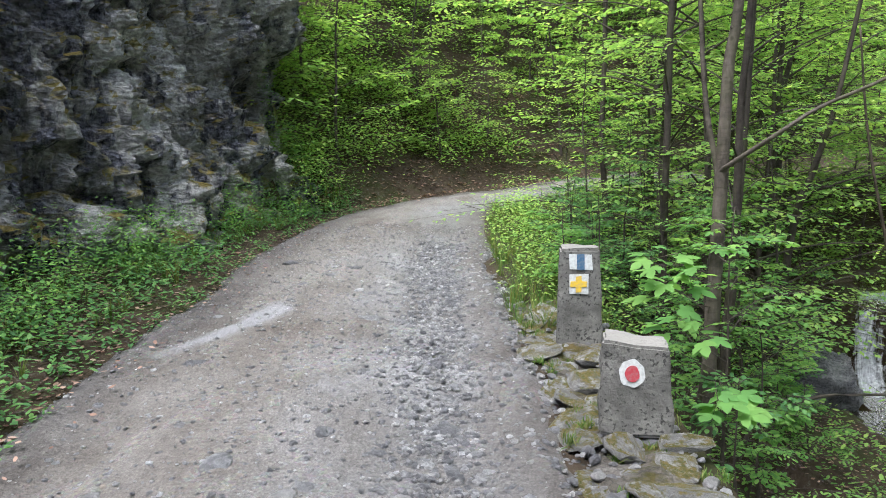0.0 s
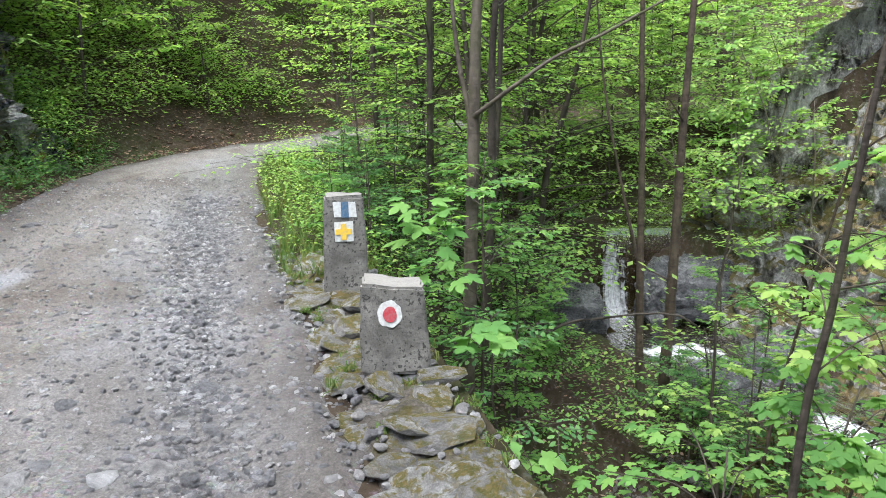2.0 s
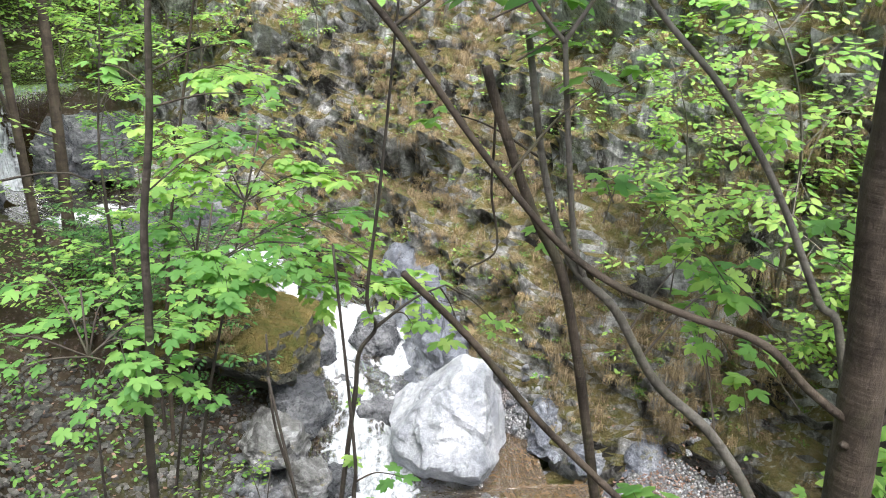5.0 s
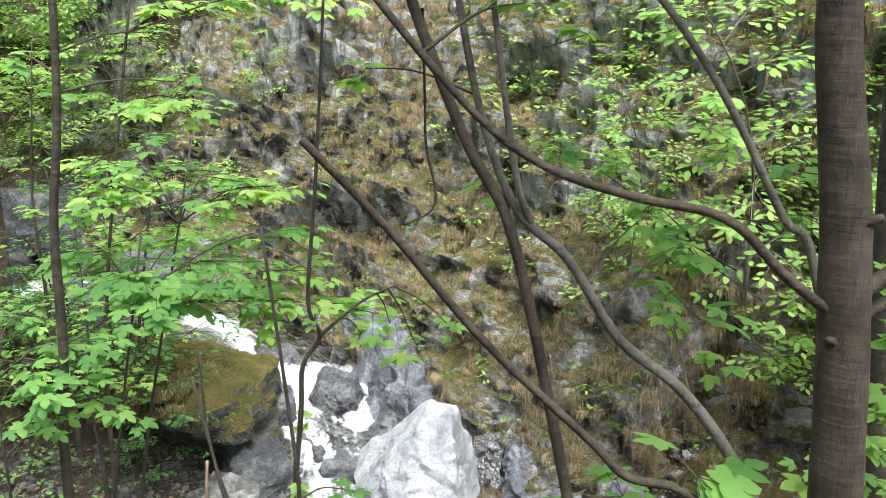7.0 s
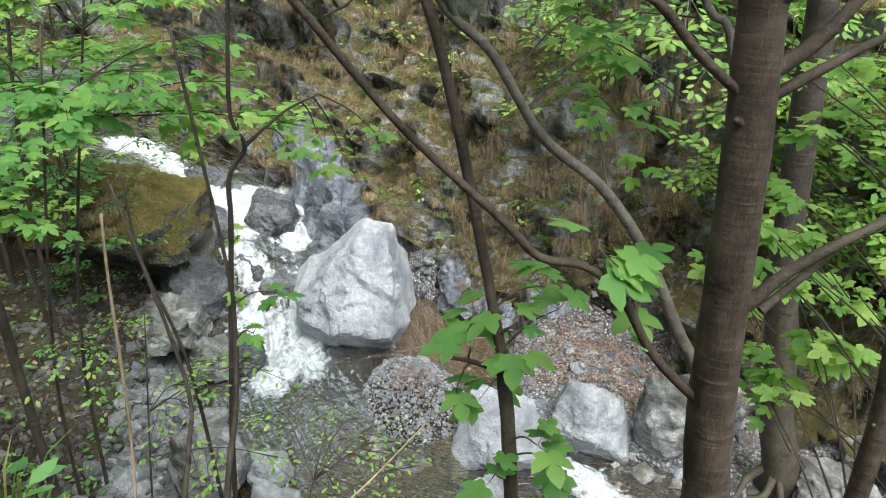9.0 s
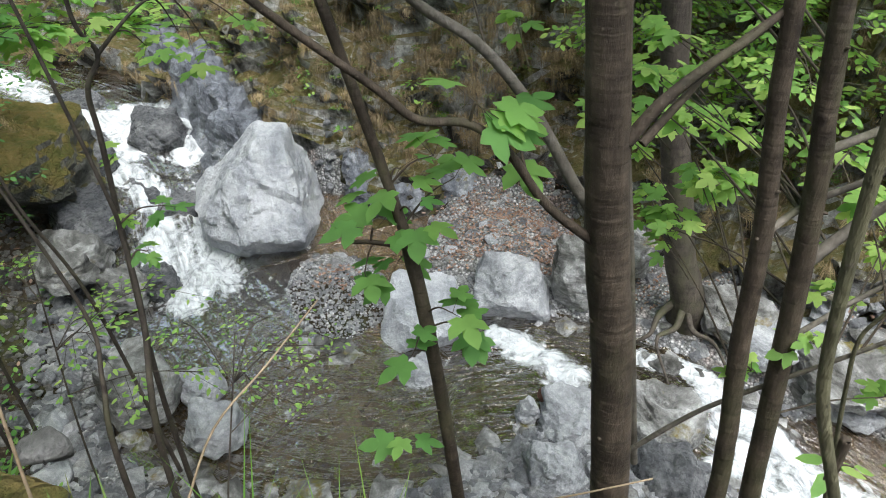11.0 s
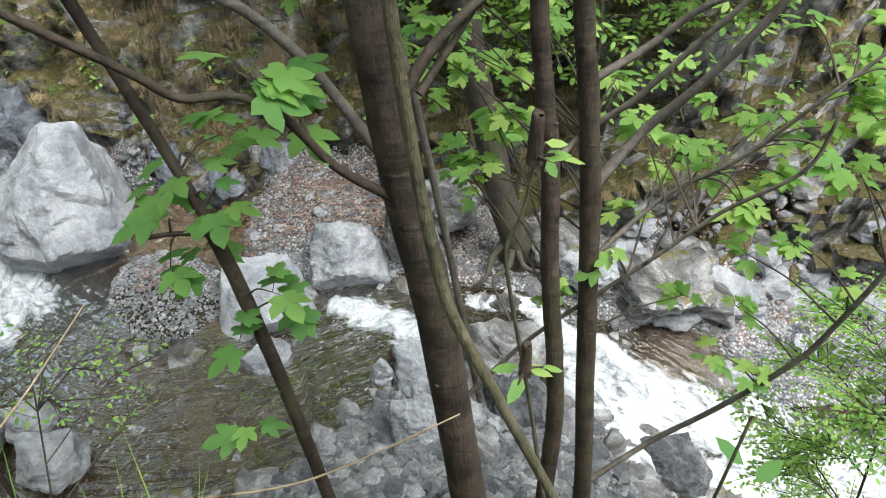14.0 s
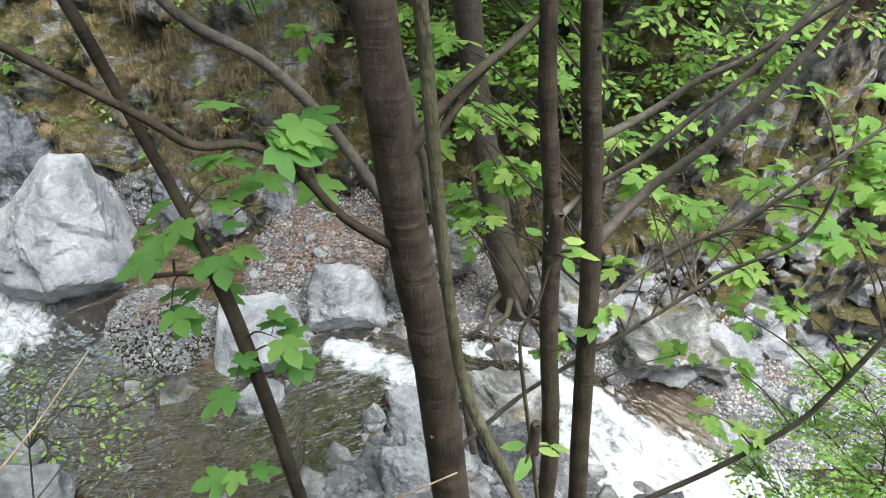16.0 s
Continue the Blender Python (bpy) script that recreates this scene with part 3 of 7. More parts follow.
# stream: x, y, water level, half width, width of the far bench
STREAM = spline([(45, 20, 1.4, 1, 0.1), (14, 14.2, -0.4, 1, 0.1), (8.6, 12.5, -0.85, 0.8, 0.1), (7.35, 11.25, -0.95, 0.75, 0.1), (7.1, 10.95, -2.3, 0.8, 0.1),
                 (7.1, 9.3, -2.45, 1.0, 0.1), (7.6, 6.7, -2.75, 0.7, 0.1), (7.15, 4.7, -3.0, 0.75, 0.15), (6.7, 3.75, -3.15, 0.9, 0.15),
                 (5.6, 3.0, -3.5, 0.8, 0.85), (4.5, 2.0, -3.55, 1.25, 1.85), (4.35, 1.0, -3.56, 1.1, 1.7), (4.85, -0.3, -3.62, 0.65, 1.5),
                 (4.7, -1.5, -3.75, 0.5, 0.9), (4.3, -2.3, -3.95, 0.5, 1.0), (3.6, -3.4, -4.3, 0.65, 1.7), (3.0, -5, -4.4, 0.8, 1.7),
                 (2.6, -9, -4.6, 0.9, 1.0), (2.4, -16, -5, 1, 0.5), (2.4, -40, -6, 1, 0.5)], 5)


def nearest(line, p):
    """For points p: distance to the line, side (positive: right of its run), and its other columns there."""
    best = np.full(len(p), 1e9)
    side = np.zeros(len(p))
    extra = np.zeros((len(p), line.shape[1]))
    for a, b in zip(line[:-1], line[1:]):
        d = b[:2] - a[:2]
        t = np.clip(((p - a[:2]) @ d) / (d @ d + 1e-12), 0, 1)
        q = a[None] + t[:, None] * (b - a)[None]
        off = p - q[:, :2]
        dist = np.hypot(off[:, 0], off[:, 1])
        m = dist < best
        best[m] = dist[m]
        side[m] = (d[1] * off[m, 0] - d[0] * off[m, 1])
        extra[m] = q[m]
    return best, np.sign(side), extra


def road_level(x, y):
    return 0.06 * (np.clip(y, -30, 22) - 3) + 0.02 * np.clip(x - 1, 0, 30)


def lumps(x, y, s):
    return np.array([noise.fractal(Vector((a * s, b * s, 3.1)), 1.0, 2.0, 4) for a, b in zip(x, y)])


def height(x, y, fine=True, under=0.0):
    x, y = np.asarray(x, float).ravel(), np.asarray(y, float).ravel()
    p = np.stack([x, y], 1)
    dl, sl, _ = nearest(LEFT, p)
    dr, sr, _ = nearest(RIGHT, p)
    dc, sc, c = nearest(STREAM, p)
    zr, zw, w, bench = road_level(x, y), c[:, 2], c[:, 3], c[:, 4]
    hill = np.where(sl < 0, dl, 0)
    gorge = np.where(sr > 0, dr, 0)
    far = sc < 0
    n1 = lumps(x, y, 0.7) if fine else 0
    # hillside beside the road
    verge = np.where(y < 12.2, 1.35, 0.35)
    hz = zr + 0.12 * np.minimum(hill, verge) + np.where(y < 12.6, 2.4, 0.95) * np.clip(hill - verge, 0, 2.9) + np.where(y < 12.6, 0.3, 0.85) * np.clip(hill - verge - 2.9, 0, 30)
    hz = hz + n1 * np.clip(hill, 0, 3) * 0.12
    # bank between the road's edge wall and the stream
    brink = np.interp(y, [-1.5, 0.2, 2.0], [0.42, 0.58, 0.85])
    out = np.clip(gorge - brink, 0, None)
    nb = np.interp(y, [-3, -1.5, -0.5, 0.5, 1.5, 3, 5], [0.2, 0.5, 1.0, 0.9, 0.3, 0.5, 0.3])
    dn = np.clip(dc - w - nb, 0, None)
    t = out / (out + dn + 1e-6)
    s = 1 - (1 - t) ** 1.6
    top = zr - 0.16
    foot = zw + 0.0 + 0.12 * np.minimum(np.clip(dc - w, 0, None), nb)
    bz = top + (foot - top) * s + n1 * 0.35 * np.clip(t * (1 - t) * 4, 0, 1)
    shoulder = zr - 0.06 * np.clip(gorge / 0.4, 0, 1)
    bz = np.where(gorge < brink, shoulder, bz)
    # stream bed
    bed = zw - 0.35 * np.clip(1 - dc / (w + 1e-6), 0, 1) - 0.08
    bz = np.where(dc <= w, bed, bz)
    # far bank and cliff slope
    df = np.clip(dc - w, 0, None)
    fz = zw - 0.02 + 0.18 * np.minimum(df, bench) + 1.55 * np.clip(df - bench, 0, 6.5) + 0.95 * np.clip(df - bench - 6.5, 0, 22)
    fz = fz + n1 * np.clip(df, 0, 2) * 0.25
    fz = np.where(df <= 0, bed, fz)
    side_k = np.clip(((x - 6.45) * -1.5 + (y - 1.55) * -0.45) / 2.45, 0, 1)
    side_d = np.hypot((x - 6.45 + 1.5 * side_k) / np.where(side_k > 0, 1.0, 0.62), (y - 1.55 + 0.45 * side_k))
    pool = np.exp(-(side_d / (0.66 - 0.52 * np.sqrt(side_k))) ** 4) + np.exp(-(np.hypot((x - 4.55) / 1.0, y + 2.85) / 0.36) ** 4)
    fz = np.maximum(fz - 0.9 * pool, np.where(pool > 0.3, zw - 0.40, -99.0))
    fz = np.where(pool > 0.02, np.maximum(fz, zw - 0.45), fz)
    mound = 0.16 * np.exp(-((x - 6.3) / 0.6) ** 2 - ((y - 0.1) / 0.55) ** 2)
    spit = (((x - 5.34) * 0.8 + (y - 1.58) * 0.6) / 0.58) ** 2 + (((x - 5.34) * -0.6 + (y - 1.58) * 0.8) / 0.42) ** 2
    shoal = np.where(spit < 3.0, zw + 0.14 - 0.14 * spit, -99.0)
    fz, bz = np.maximum(fz + mound, shoal), np.maximum(bz + mound, shoal)
    fz = fz - under * 0.75 * np.clip((df - bench) / 0.6, 0, 1)
    hz = hz - under * np.where(y < 13.5, 1.2, 0.0) * np.clip((hill - verge) / 0.5, 0, 1)
    z = np.where(sl < 0, hz, np.where(sr < 0, zr - under * 0.12 * np.clip(np.minimum(dl, dr) / 0.15, 0, 1), np.where(far, fz, bz)))
    return z


def axis_steps(marks):
    out = []
    for (a, b, step) in marks:
        out.extend(np.arange(a, b - 1e-6, step))
    out.append(marks[-1][1])
    return np.array(out)


gx = axis_steps([(-220, -40, 30), (-40, -12, 2), (-12, -6, 0.5), (-6, 8.5, 0.11), (8.5, 14, 0.35), (14, 40, 2), (40, 220, 30)])
gy = axis_steps([(-220, -40, 30), (-40, -8, 2), (-8, 12, 0.11), (12, 22, 0.3), (22, 44, 2), (44, 224, 30)])
GX, GY = np.meshgrid(gx, gy)
GZ = height(GX, GY, True, 1.0)
flat = np.stack([GX.ravel(), GY.ravel(), GZ], 1)
nx, ny = len(gx), len(gy)
idx = np.arange(nx * ny).reshape(ny, nx)
quad = np.stack([idx[:-1, :-1], idx[:-1, 1:], idx[1:, 1:], idx[1:, :-1]], -1).reshape(-1, 4)
ground = new("ground", mesh_of("ground", flat, quad.tolist(), SOIL))
tagged(ground, "dark forest soil falling steeply from the road to a stream", "ground", kind="structure")

# road: a strip of packed gravel laid on the ground
rows = np.linspace(0.0, 1.0, 260)
lw = np.linspace(0, 1, 40)
def along(line, k):
    d = np.concatenate([[0], np.cumsum(np.hypot(*np.diff(line[:, :2], axis=0).T))])
    return np.stack([np.interp(k, d, line[:, c]) for c in range(line.shape[1])], -1), d[-1]
lv = along(LEFT, np.interp(rows, [0, 0.2, 0.9, 1], [30, 37, 58, 62]))[0]
rv = np.stack([RIGHT[np.argmin(np.hypot(RIGHT[:, 0] - a, RIGHT[:, 1] - b))] for a, b in lv])
rk = []
dR = np.concatenate([[0], np.cumsum(np.hypot(*np.diff(RIGHT, axis=0).T))])
for a, b in lv:
    rk.append(dR[np.argmin(np.hypot(RIGHT[:, 0] - a, RIGHT[:, 1] - b))])
rk = np.maximum.accumulate(np.convolve(np.pad(np.array(rk), 8, mode="edge"), np.ones(17) / 17, "valid"))
rv = along(RIGHT, rk)[0]
jl = np.array([0.16 * noise.fractal(Vector((b * 1.7, 3, 0)), 1, 2, 4) for a, b in lv])
jr = np.array([0.10 * noise.fractal(Vector((b * 1.9, 9, 0)), 1, 2, 4) for a, b in lv])
lv = lv + np.stack([jl, 0 * jl], 1)
rv = rv + np.stack([jr, 0 * jr], 1)
rp = lv[:, None] * (1 - lw)[None, :, None] + (rv + np.array([0.12, 0]))[:, None] * lw[None, :, None]
rx, ry = rp[..., 0].ravel(), rp[..., 1].ravel()
lane = np.tile(lw, len(rows))
rz = road_level(rx, ry) + 0.012
rz += 0.05 * np.exp(-((lane - 0.45) / 0.18) ** 2) - 0.045 * np.exp(-((lane - 0.82) / 0.07) ** 2) + 0.01
rz += np.array([0.035 * noise.fractal(Vector((a * 1.2, b * 0.8, 0)), 1, 2, 5) + 0.012 * noise.noise(Vector((a * 9, b * 9, 2))) for a, b in zip(rx, ry)])
rz -= 0.05 * np.clip((0.04 - lane) / 0.04, 0, 1) + 0.06 * np.clip((lane - 0.95) / 0.05, 0, 1)
ri = np.arange(len(rx)).reshape(len(rows), len(lw))
rq = np.stack([ri[:-1, :-1], ri[:-1, 1:], ri[1:, 1:], ri[1:, :-1]], -1).reshape(-1, 4)
road = new("road", mesh_of("road", np.stack([rx, ry, rz], 1), rq.tolist(), ROAD))
road.data.attributes.new("lane", "FLOAT", "POINT").data.foreach_set("value", lane.astype(np.float32))
# where the wet streak's sky sheen is painted pale, with a broad faint patch
wet_sheen = np.exp(-(((rx + 1.85) * 0.5 + (ry - 5.6) * 0.866) / 0.62) ** 2 - (((rx + 1.85) * 0.866 - (ry - 5.6) * 0.5) / 0.13) ** 2) + np.exp(-((rx + 1.55) / 0.22) ** 2 - ((ry - 6.15) / 0.45) ** 2) + 0.5 * np.exp(-(((rx + 0.3) / 0.9) ** 2 + ((ry - 4.6) / 0.5) ** 2) ** 2)
road.data.attributes.new("wet_sheen", "FLOAT", "POINT").data.foreach_set("value", wet_sheen.astype(np.float32))
tagged(road, "worn grey gravel road with potholes and loose stones", "road", kind="structure")


# -- cliffs
def facets(p, scale, seed):
    """A broken rock surface: tilted planes that meet in blunt edges."""
    q = Vector(p) * scale + Vector((seed, seed * 0.7, 0))
    q += noise.noise_vector(q * 0.7) * 0.3
    d, pts = noise.voronoi(q)
    total, out = 0.0, 0.0
    for k in range(3):
        c = pts[k]
        w = math.exp(-38.0 * (d[k] - d[0]))
        h = noise.cell_vector(c * 7.31)
        g = noise.cell_vector(c * 3.17 + Vector((5, 1, 2))) - Vector((0.5, 0.5, 0.5))
        out += w * ((h.x - 0.5) * 0.62 + (q - c).dot(g) * 1.5)
        total += w
    return out / total


def sheet(name, pts, push, amp, material, label, category, seed, tall=0.85, small=1.0, ledges=0.0, period=0.8, large=0.42):
    """A grid of points, pushed out along push by a broken rock relief with overhanging ledges."""
    n, m = pts.shape[:2]
    out = np.array(pts)
    for i in range(n):
        for j in range(m):
            p = pts[i, j]
            s = Vector((p[0] + 0.35 * p[2], p[1] * 1.25 + 0.3 * p[2], p[2] * tall - 0.35 * p[1]))
            r = large * facets(s, 0.75, seed) + 0.36 * facets(s, 2.0, seed + 3) + 0.17 * small * facets(s, 4.6, seed + 9) + 0.40 * noise.fractal(Vector(p) * 0.5, 1, 2, 3)
            r += 0.08 * small * facets(s, 10.5, seed + 5)
            cleft = abs(noise.noise(Vector((s[0] * 1.1 + seed, s[1] * 1.1, s[2] * 0.5))))
            r -= 0.22 * max(0.0, 1.0 - cleft / 0.07)
            if ledges:
                a = (p[2] + 0.22 * p[1] + 0.8 * noise.noise(Vector((p[0] * 0.45, p[1] * 0.45, seed))) + 0.15 * noise.noise(Vector((p[0] * 2.3, p[1] * 2.3, p[2]))))
                a = a / (period * (1.0 + 0.35 * noise.cell(Vector((p[1] * 0.5, seed, 0)))))
                k = a - math.floor(a)
                k = k / 0.82 if k < 0.82 else (1.0 - k) / 0.18
                r += ledges * k * k * max(0.0, min(1.0, 0.55 + 1.6 * noise.noise(Vector((p[0] * 0.8, p[1] * 0.8, math.floor(a) * 3.3 + seed)))))
            out[i, j] = p + push[i, j] * r * amp
    ii = np.arange(n * m).reshape(n, m)
    q = np.stack([ii[:-1, :-1], ii[:-1, 1:], ii[1:, 1:], ii[1:, :-1]], -1).reshape(-1, 4)
    ob = new(name, mesh_of(name, out.reshape(-1, 3), q.tolist(), material, False))
    return tagged(ob, label, category, kind="structure"), out


# left cliff: overhanging rock beside the verge, ending in a nose
cy = np.arange(3.5, 14.6, 0.045)
cv = np.arange(-1.0, 6.6, 0.045)
CX = np.zeros((len(cy), len(cv), 3))
CP = np.zeros_like(CX)
for i, a in enumerate(cy):
    foot = float(np.interp(a, [2, 7.5, 8.9, 11.0, 12.9, 13.4], [-4.4, -4.3, -3.8, -3.35, -2.45, -2.5]))
    turn = np.clip((a - 13.1) / 1.2, 0, 1)
    for j, h in enumerate(cv):
        lean = 0.10 * h + 0.25 * math.sin(h * 1.1 + a * 0.5)
        CX[i, j] = (foot - lean - 3.0 * turn ** 2, a - 0.0 * turn, road_level(0, a) + 0.1 + h)
        CP[i, j] = (1, 0.5 * turn - 0.15, 0.15)
cliff_left, LEFT_FACE = sheet("cliff_left", CX, CP, 0.80, ROCK_WET, "dark wet fissured rock face with mossy ledges", "cliff", 2.0, 0.9, 1.25, 0.34, 1.3, 0.7)

# far cliff: the stream's other bank
D = np.concatenate([[0], np.cumsum(np.hypot(*np.diff(STREAM[:, :2], axis=0).T))])
k0 = D[np.argmin(np.hypot(STREAM[:, 0] - 15.0, STREAM[:, 1] - 14.4))]
k1 = D[np.argmin(np.hypot(STREAM[:, 0] - 2.6, STREAM[:, 1] + 9.0))]
sk = np.arange(k0, k1, 0.06)
SP = along(STREAM, sk)[0]
tang = np.gradient(SP[:, :2], axis=0)
ker = np.ones(41) / 41
tang = np.stack([np.convolve(np.pad(tang[:, c], 20, mode="edge"), ker, "valid") for c in range(2)], 1)
tang /= np.linalg.norm(tang, axis=1)[:, None]
nor = np.stack([-tang[:, 1], tang[:, 0]], 1)
dv = np.concatenate([np.arange(-0.25, 3.4, 0.042), np.arange(3.4, 5.4, 0.06), np.arange(5.4, 9.0, 0.14)])
FB = SP[:, 3] + SP[:, 4]
FB = np.convolve(np.pad(FB, 8, mode="edge"), np.ones(17) / 17, "valid")
FX = SP[:, None, :2] + nor[:, None] * (FB[:, None] + dv[None])[..., None]
FZ = SP[:, 2][:, None] + 0.22 * SP[:, 4][:, None] + np.where(dv < 0, 2.0, 1.0)[None] * (1.6 * np.clip(dv, -0.3, 6.5) + 0.95 * np.clip(dv - 6.5, 0, 9))[None]
FZ = np.stack([np.convolve(np.pad(FZ[:, j], 6, mode="edge"), np.ones(13) / 13, "valid") for j in range(FZ.shape[1])], 1) + 0.05
FC = np.concatenate([FX, FZ[..., None]], -1)
FP = np.concatenate([np.broadcast_to(-nor[:, None] * 0.8, FX.shape), np.full(FZ.shape + (1,), 0.5)], -1)
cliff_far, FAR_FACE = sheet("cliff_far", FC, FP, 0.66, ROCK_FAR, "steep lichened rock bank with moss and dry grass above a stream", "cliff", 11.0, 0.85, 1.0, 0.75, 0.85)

# paler rock beds; upper cliff also lightened in colour for its stronger daylight
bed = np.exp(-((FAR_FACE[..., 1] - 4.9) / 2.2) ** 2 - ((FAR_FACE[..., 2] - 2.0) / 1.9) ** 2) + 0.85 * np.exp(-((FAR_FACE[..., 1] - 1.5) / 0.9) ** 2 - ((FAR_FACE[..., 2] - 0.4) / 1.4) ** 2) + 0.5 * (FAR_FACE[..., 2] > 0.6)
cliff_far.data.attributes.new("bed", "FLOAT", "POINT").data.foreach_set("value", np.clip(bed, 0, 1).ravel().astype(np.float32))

# -- water
wk = np.arange(k0 - 6, k1 + 4, 0.06)
WP = along(STREAM, wk)[0]
wt = np.gradient(WP[:, :2], axis=0)
wt = np.stack([np.convolve(np.pad(wt[:, c], 16, mode="edge"), np.ones(33) / 33, "valid") for c in range(2)], 1)
wt /= np.linalg.norm(wt, axis=1)[:, None]
wnr = np.stack([-wt[:, 1], wt[:, 0]], 1)
wu = np.arange(-1.45, 2.31, 0.06)
WX = WP[:, None, :2] + wnr[:, None] * wu[None, :, None] * np.where(np.abs(WP[:, 1] - 11.2) < 0.9, 0.42, np.where(WP[:, 3] > 0.9, 1.0, 0.72))[:, None, None]
WZ = np.repeat(WP[:, 2][:, None], len(wu), 1)
fall = np.abs(np.gradient(WP[:, 2], wk))
fall = np.convolve(np.pad(fall, 6, mode="edge"), np.ones(13) / 13, "valid")
FOAM_RUNS = [
    [(7.6, 6.9, 0.20), (7.65, 6.3, 0.16), (7.15, 5.4, 0.22), (7.3, 4.75, 0.25), (7.6, 4.3, 0.20), (7.25, 3.7, 0.22), (6.85, 3.75, 0.15)],
    [(7.2, 4.7, 0.20), (6.75, 4.35, 0.20), (6.45, 4.3, 0.18), (6.2, 3.85, 0.18), (5.85, 3.55, 0.24), (5.45, 3.25, 0.26), (5.15, 2.95, 0.26), (4.9, 2.9, 0.12)],
    [(6.3, 3.35, 0.08), (5.95, 3.15, 0.12), (5.6, 2.9, 0.20), (5.3, 2.65, 0.18)],
    [(5.1, 0.1, 0.10), (4.95, -0.3, 0.16), (4.75, -0.55, 0.18)],
    [(5.15, -1.1, 0.08), (5.1, -1.55, 0.10), (4.85, -1.75, 0.16), (4.6, -1.95, 0.25), (4.35, -2.2, 0.32), (4.15, -2.6, 0.34), (4.0, -3.0, 0.34), (3.85, -3.4, 0.38), (3.55, -3.9, 0.4), (3.3, -4.6, 0.42)],
    [(4.3, -1.85, 0.15), (4.0, -1.5, 0.10)],
    [(3.95, -2.0, 0.20), (3.6, -2.4, 0.22), (3.5, -3.0, 0.25)],
    [(6.78, 11.22, 0.15), (6.85, 11.05, 0.16)], [(7.68, 10.7, 0.10), (7.68, 10.62, 0.10)], [(6.6, 9.3, 0.22), (7.2, 9.1, 0.28), (7.3, 8.6, 0.2)]]
FOAM = np.concatenate([spline(run, 5) for run in FOAM_RUNS])
foam = np.repeat((np.clip((fall - 0.12) * 2.0, 0, 0.5) * (WP[:, 1] < 10.2))[:, None], len(wu), 1) * np.clip(1.25 - np.abs(wu) / (WP[:, 3][:, None] * 1.1), 0, 1)
for fx, fy, fr in FOAM:
    foam = np.maximum(foam, 0.88 * np.exp(-(((WX[..., 0] - fx) ** 2 + (WX[..., 1] - fy) ** 2) / (fr * 1.1) ** 2) ** 1.6))
for i in range(WX.shape[0]):
    for j in range(WX.shape[1]):
        a, b = WX[i, j]
        WZ[i, j] += 0.015 * noise.noise(Vector((a * 3, b * 3, 0))) + foam[i, j] * 0.16 * noise.fractal(Vector((a * 2.6, b * 2.6, 5)), 1, 2, 4)
wi = np.arange(WZ.size).reshape(WZ.shape)
wq = np.stack([wi[:-1, :-1], wi[:-1, 1:], wi[1:, 1:], wi[1:, :-1]], -1).reshape(-1, 4)
wm = mesh_of("water", np.concatenate([WX, WZ[..., None]], -1).reshape(-1, 3), wq.tolist(), WATER)
flow = np.stack([np.repeat(wk[:, None] * 0.75, len(wu), 1), np.repeat(wu[None] * 3.0, len(wk), 0), WZ * 0.8], -1)
wm.attributes.new("flow", "FLOAT_VECTOR", "POINT").data.foreach_set("vector", flow.ravel().astype(np.float32))
# silty pools, with the bank's brown reflection painted into their colour
murk_reflection = 0.16 + 0.5 * np.exp(-(((WX[..., 0] - 4.55) / 0.4) ** 2 + ((WX[..., 1] + 2.9) / 0.4) ** 2) ** 2) + 0.78 * np.exp(-(((WX[..., 0] - 6.3) / 0.85) ** 2 + ((WX[..., 1] - 1.5) / 0.8) ** 2) ** 2) + 0.45 * np.exp(-(((WX[..., 0] - 5.1) / 0.3) ** 2 + ((WX[..., 1] - 1.05) / 0.2) ** 2) ** 2) + 0.25 * np.exp(-(((WX[..., 0] - 4.3) / 0.8) ** 2 + ((WX[..., 1] - 1.6) / 0.9) ** 2))
wm.attributes.new("murk_reflection", "FLOAT", "POINT").data.foreach_set("value", murk_reflection.ravel().astype(np.float32))
wm.attributes.new("foam", "FLOAT", "POINT").data.foreach_set("value", foam.ravel().astype(np.float32))
water = tagged(new("water", wm), "clear brownish mountain stream with white rapids", "water", kind="structure")


# -- rocks
def rock_data(size, seed, level=3, cuts=9, rough=0.05):
    """An angular boulder round the origin: vertices and faces."""
    r = random.Random(seed)
    bm = bmesh.new()
    bmesh.ops.create_icosphere(bm, subdivisions=level, radius=1.0)
    planes = []
    for _ in range(cuts):
        n = Vector((r.uniform(-1, 1), r.uniform(-1, 1), r.uniform(-1, 1))).normalized()
        planes.append((n, r.uniform(0.42, 0.8)))
    for v in bm.verts:
        for n, d in planes:
            e = v.co.dot(n) - d
            if e > 0:
                v.co -= n * e * 0.98
        k = noise.fractal(v.co * 2.2 + Vector((seed, 0, 0)), 1, 2, 4) * rough * 1.1 + noise.noise(v.co * 9 + Vector((0, seed, 0))) * rough * 0.35
        v.co += v.co.normalized() * k
        v.co = Vector((v.co.x * size[0], v.co.y * size[1], v.co.z * size[2]))
    out = [v.co.copy() for v in bm.verts], [tuple(v.index for v in f.verts) for f in bm.faces]
    bm.free()
    return out


def boulder(name, at, size, seed, material, label, turn=(0, 0, 0), level=4, cuts=10, rough=0.05, group=""):
    v, f = rock_data(size, seed, level, cuts, rough)
    ob = new(name, mesh_of(name, v, f, material, False))
    ob.matrix_world = pose(*at, *turn)
    me = ob.data
    me.polygons.foreach_set("use_smooth", np.ones(len(me.polygons), bool))
    return tagged(ob, label, "rock", group)


def ground_level(x, y):
    return float(height([x], [y])[0])


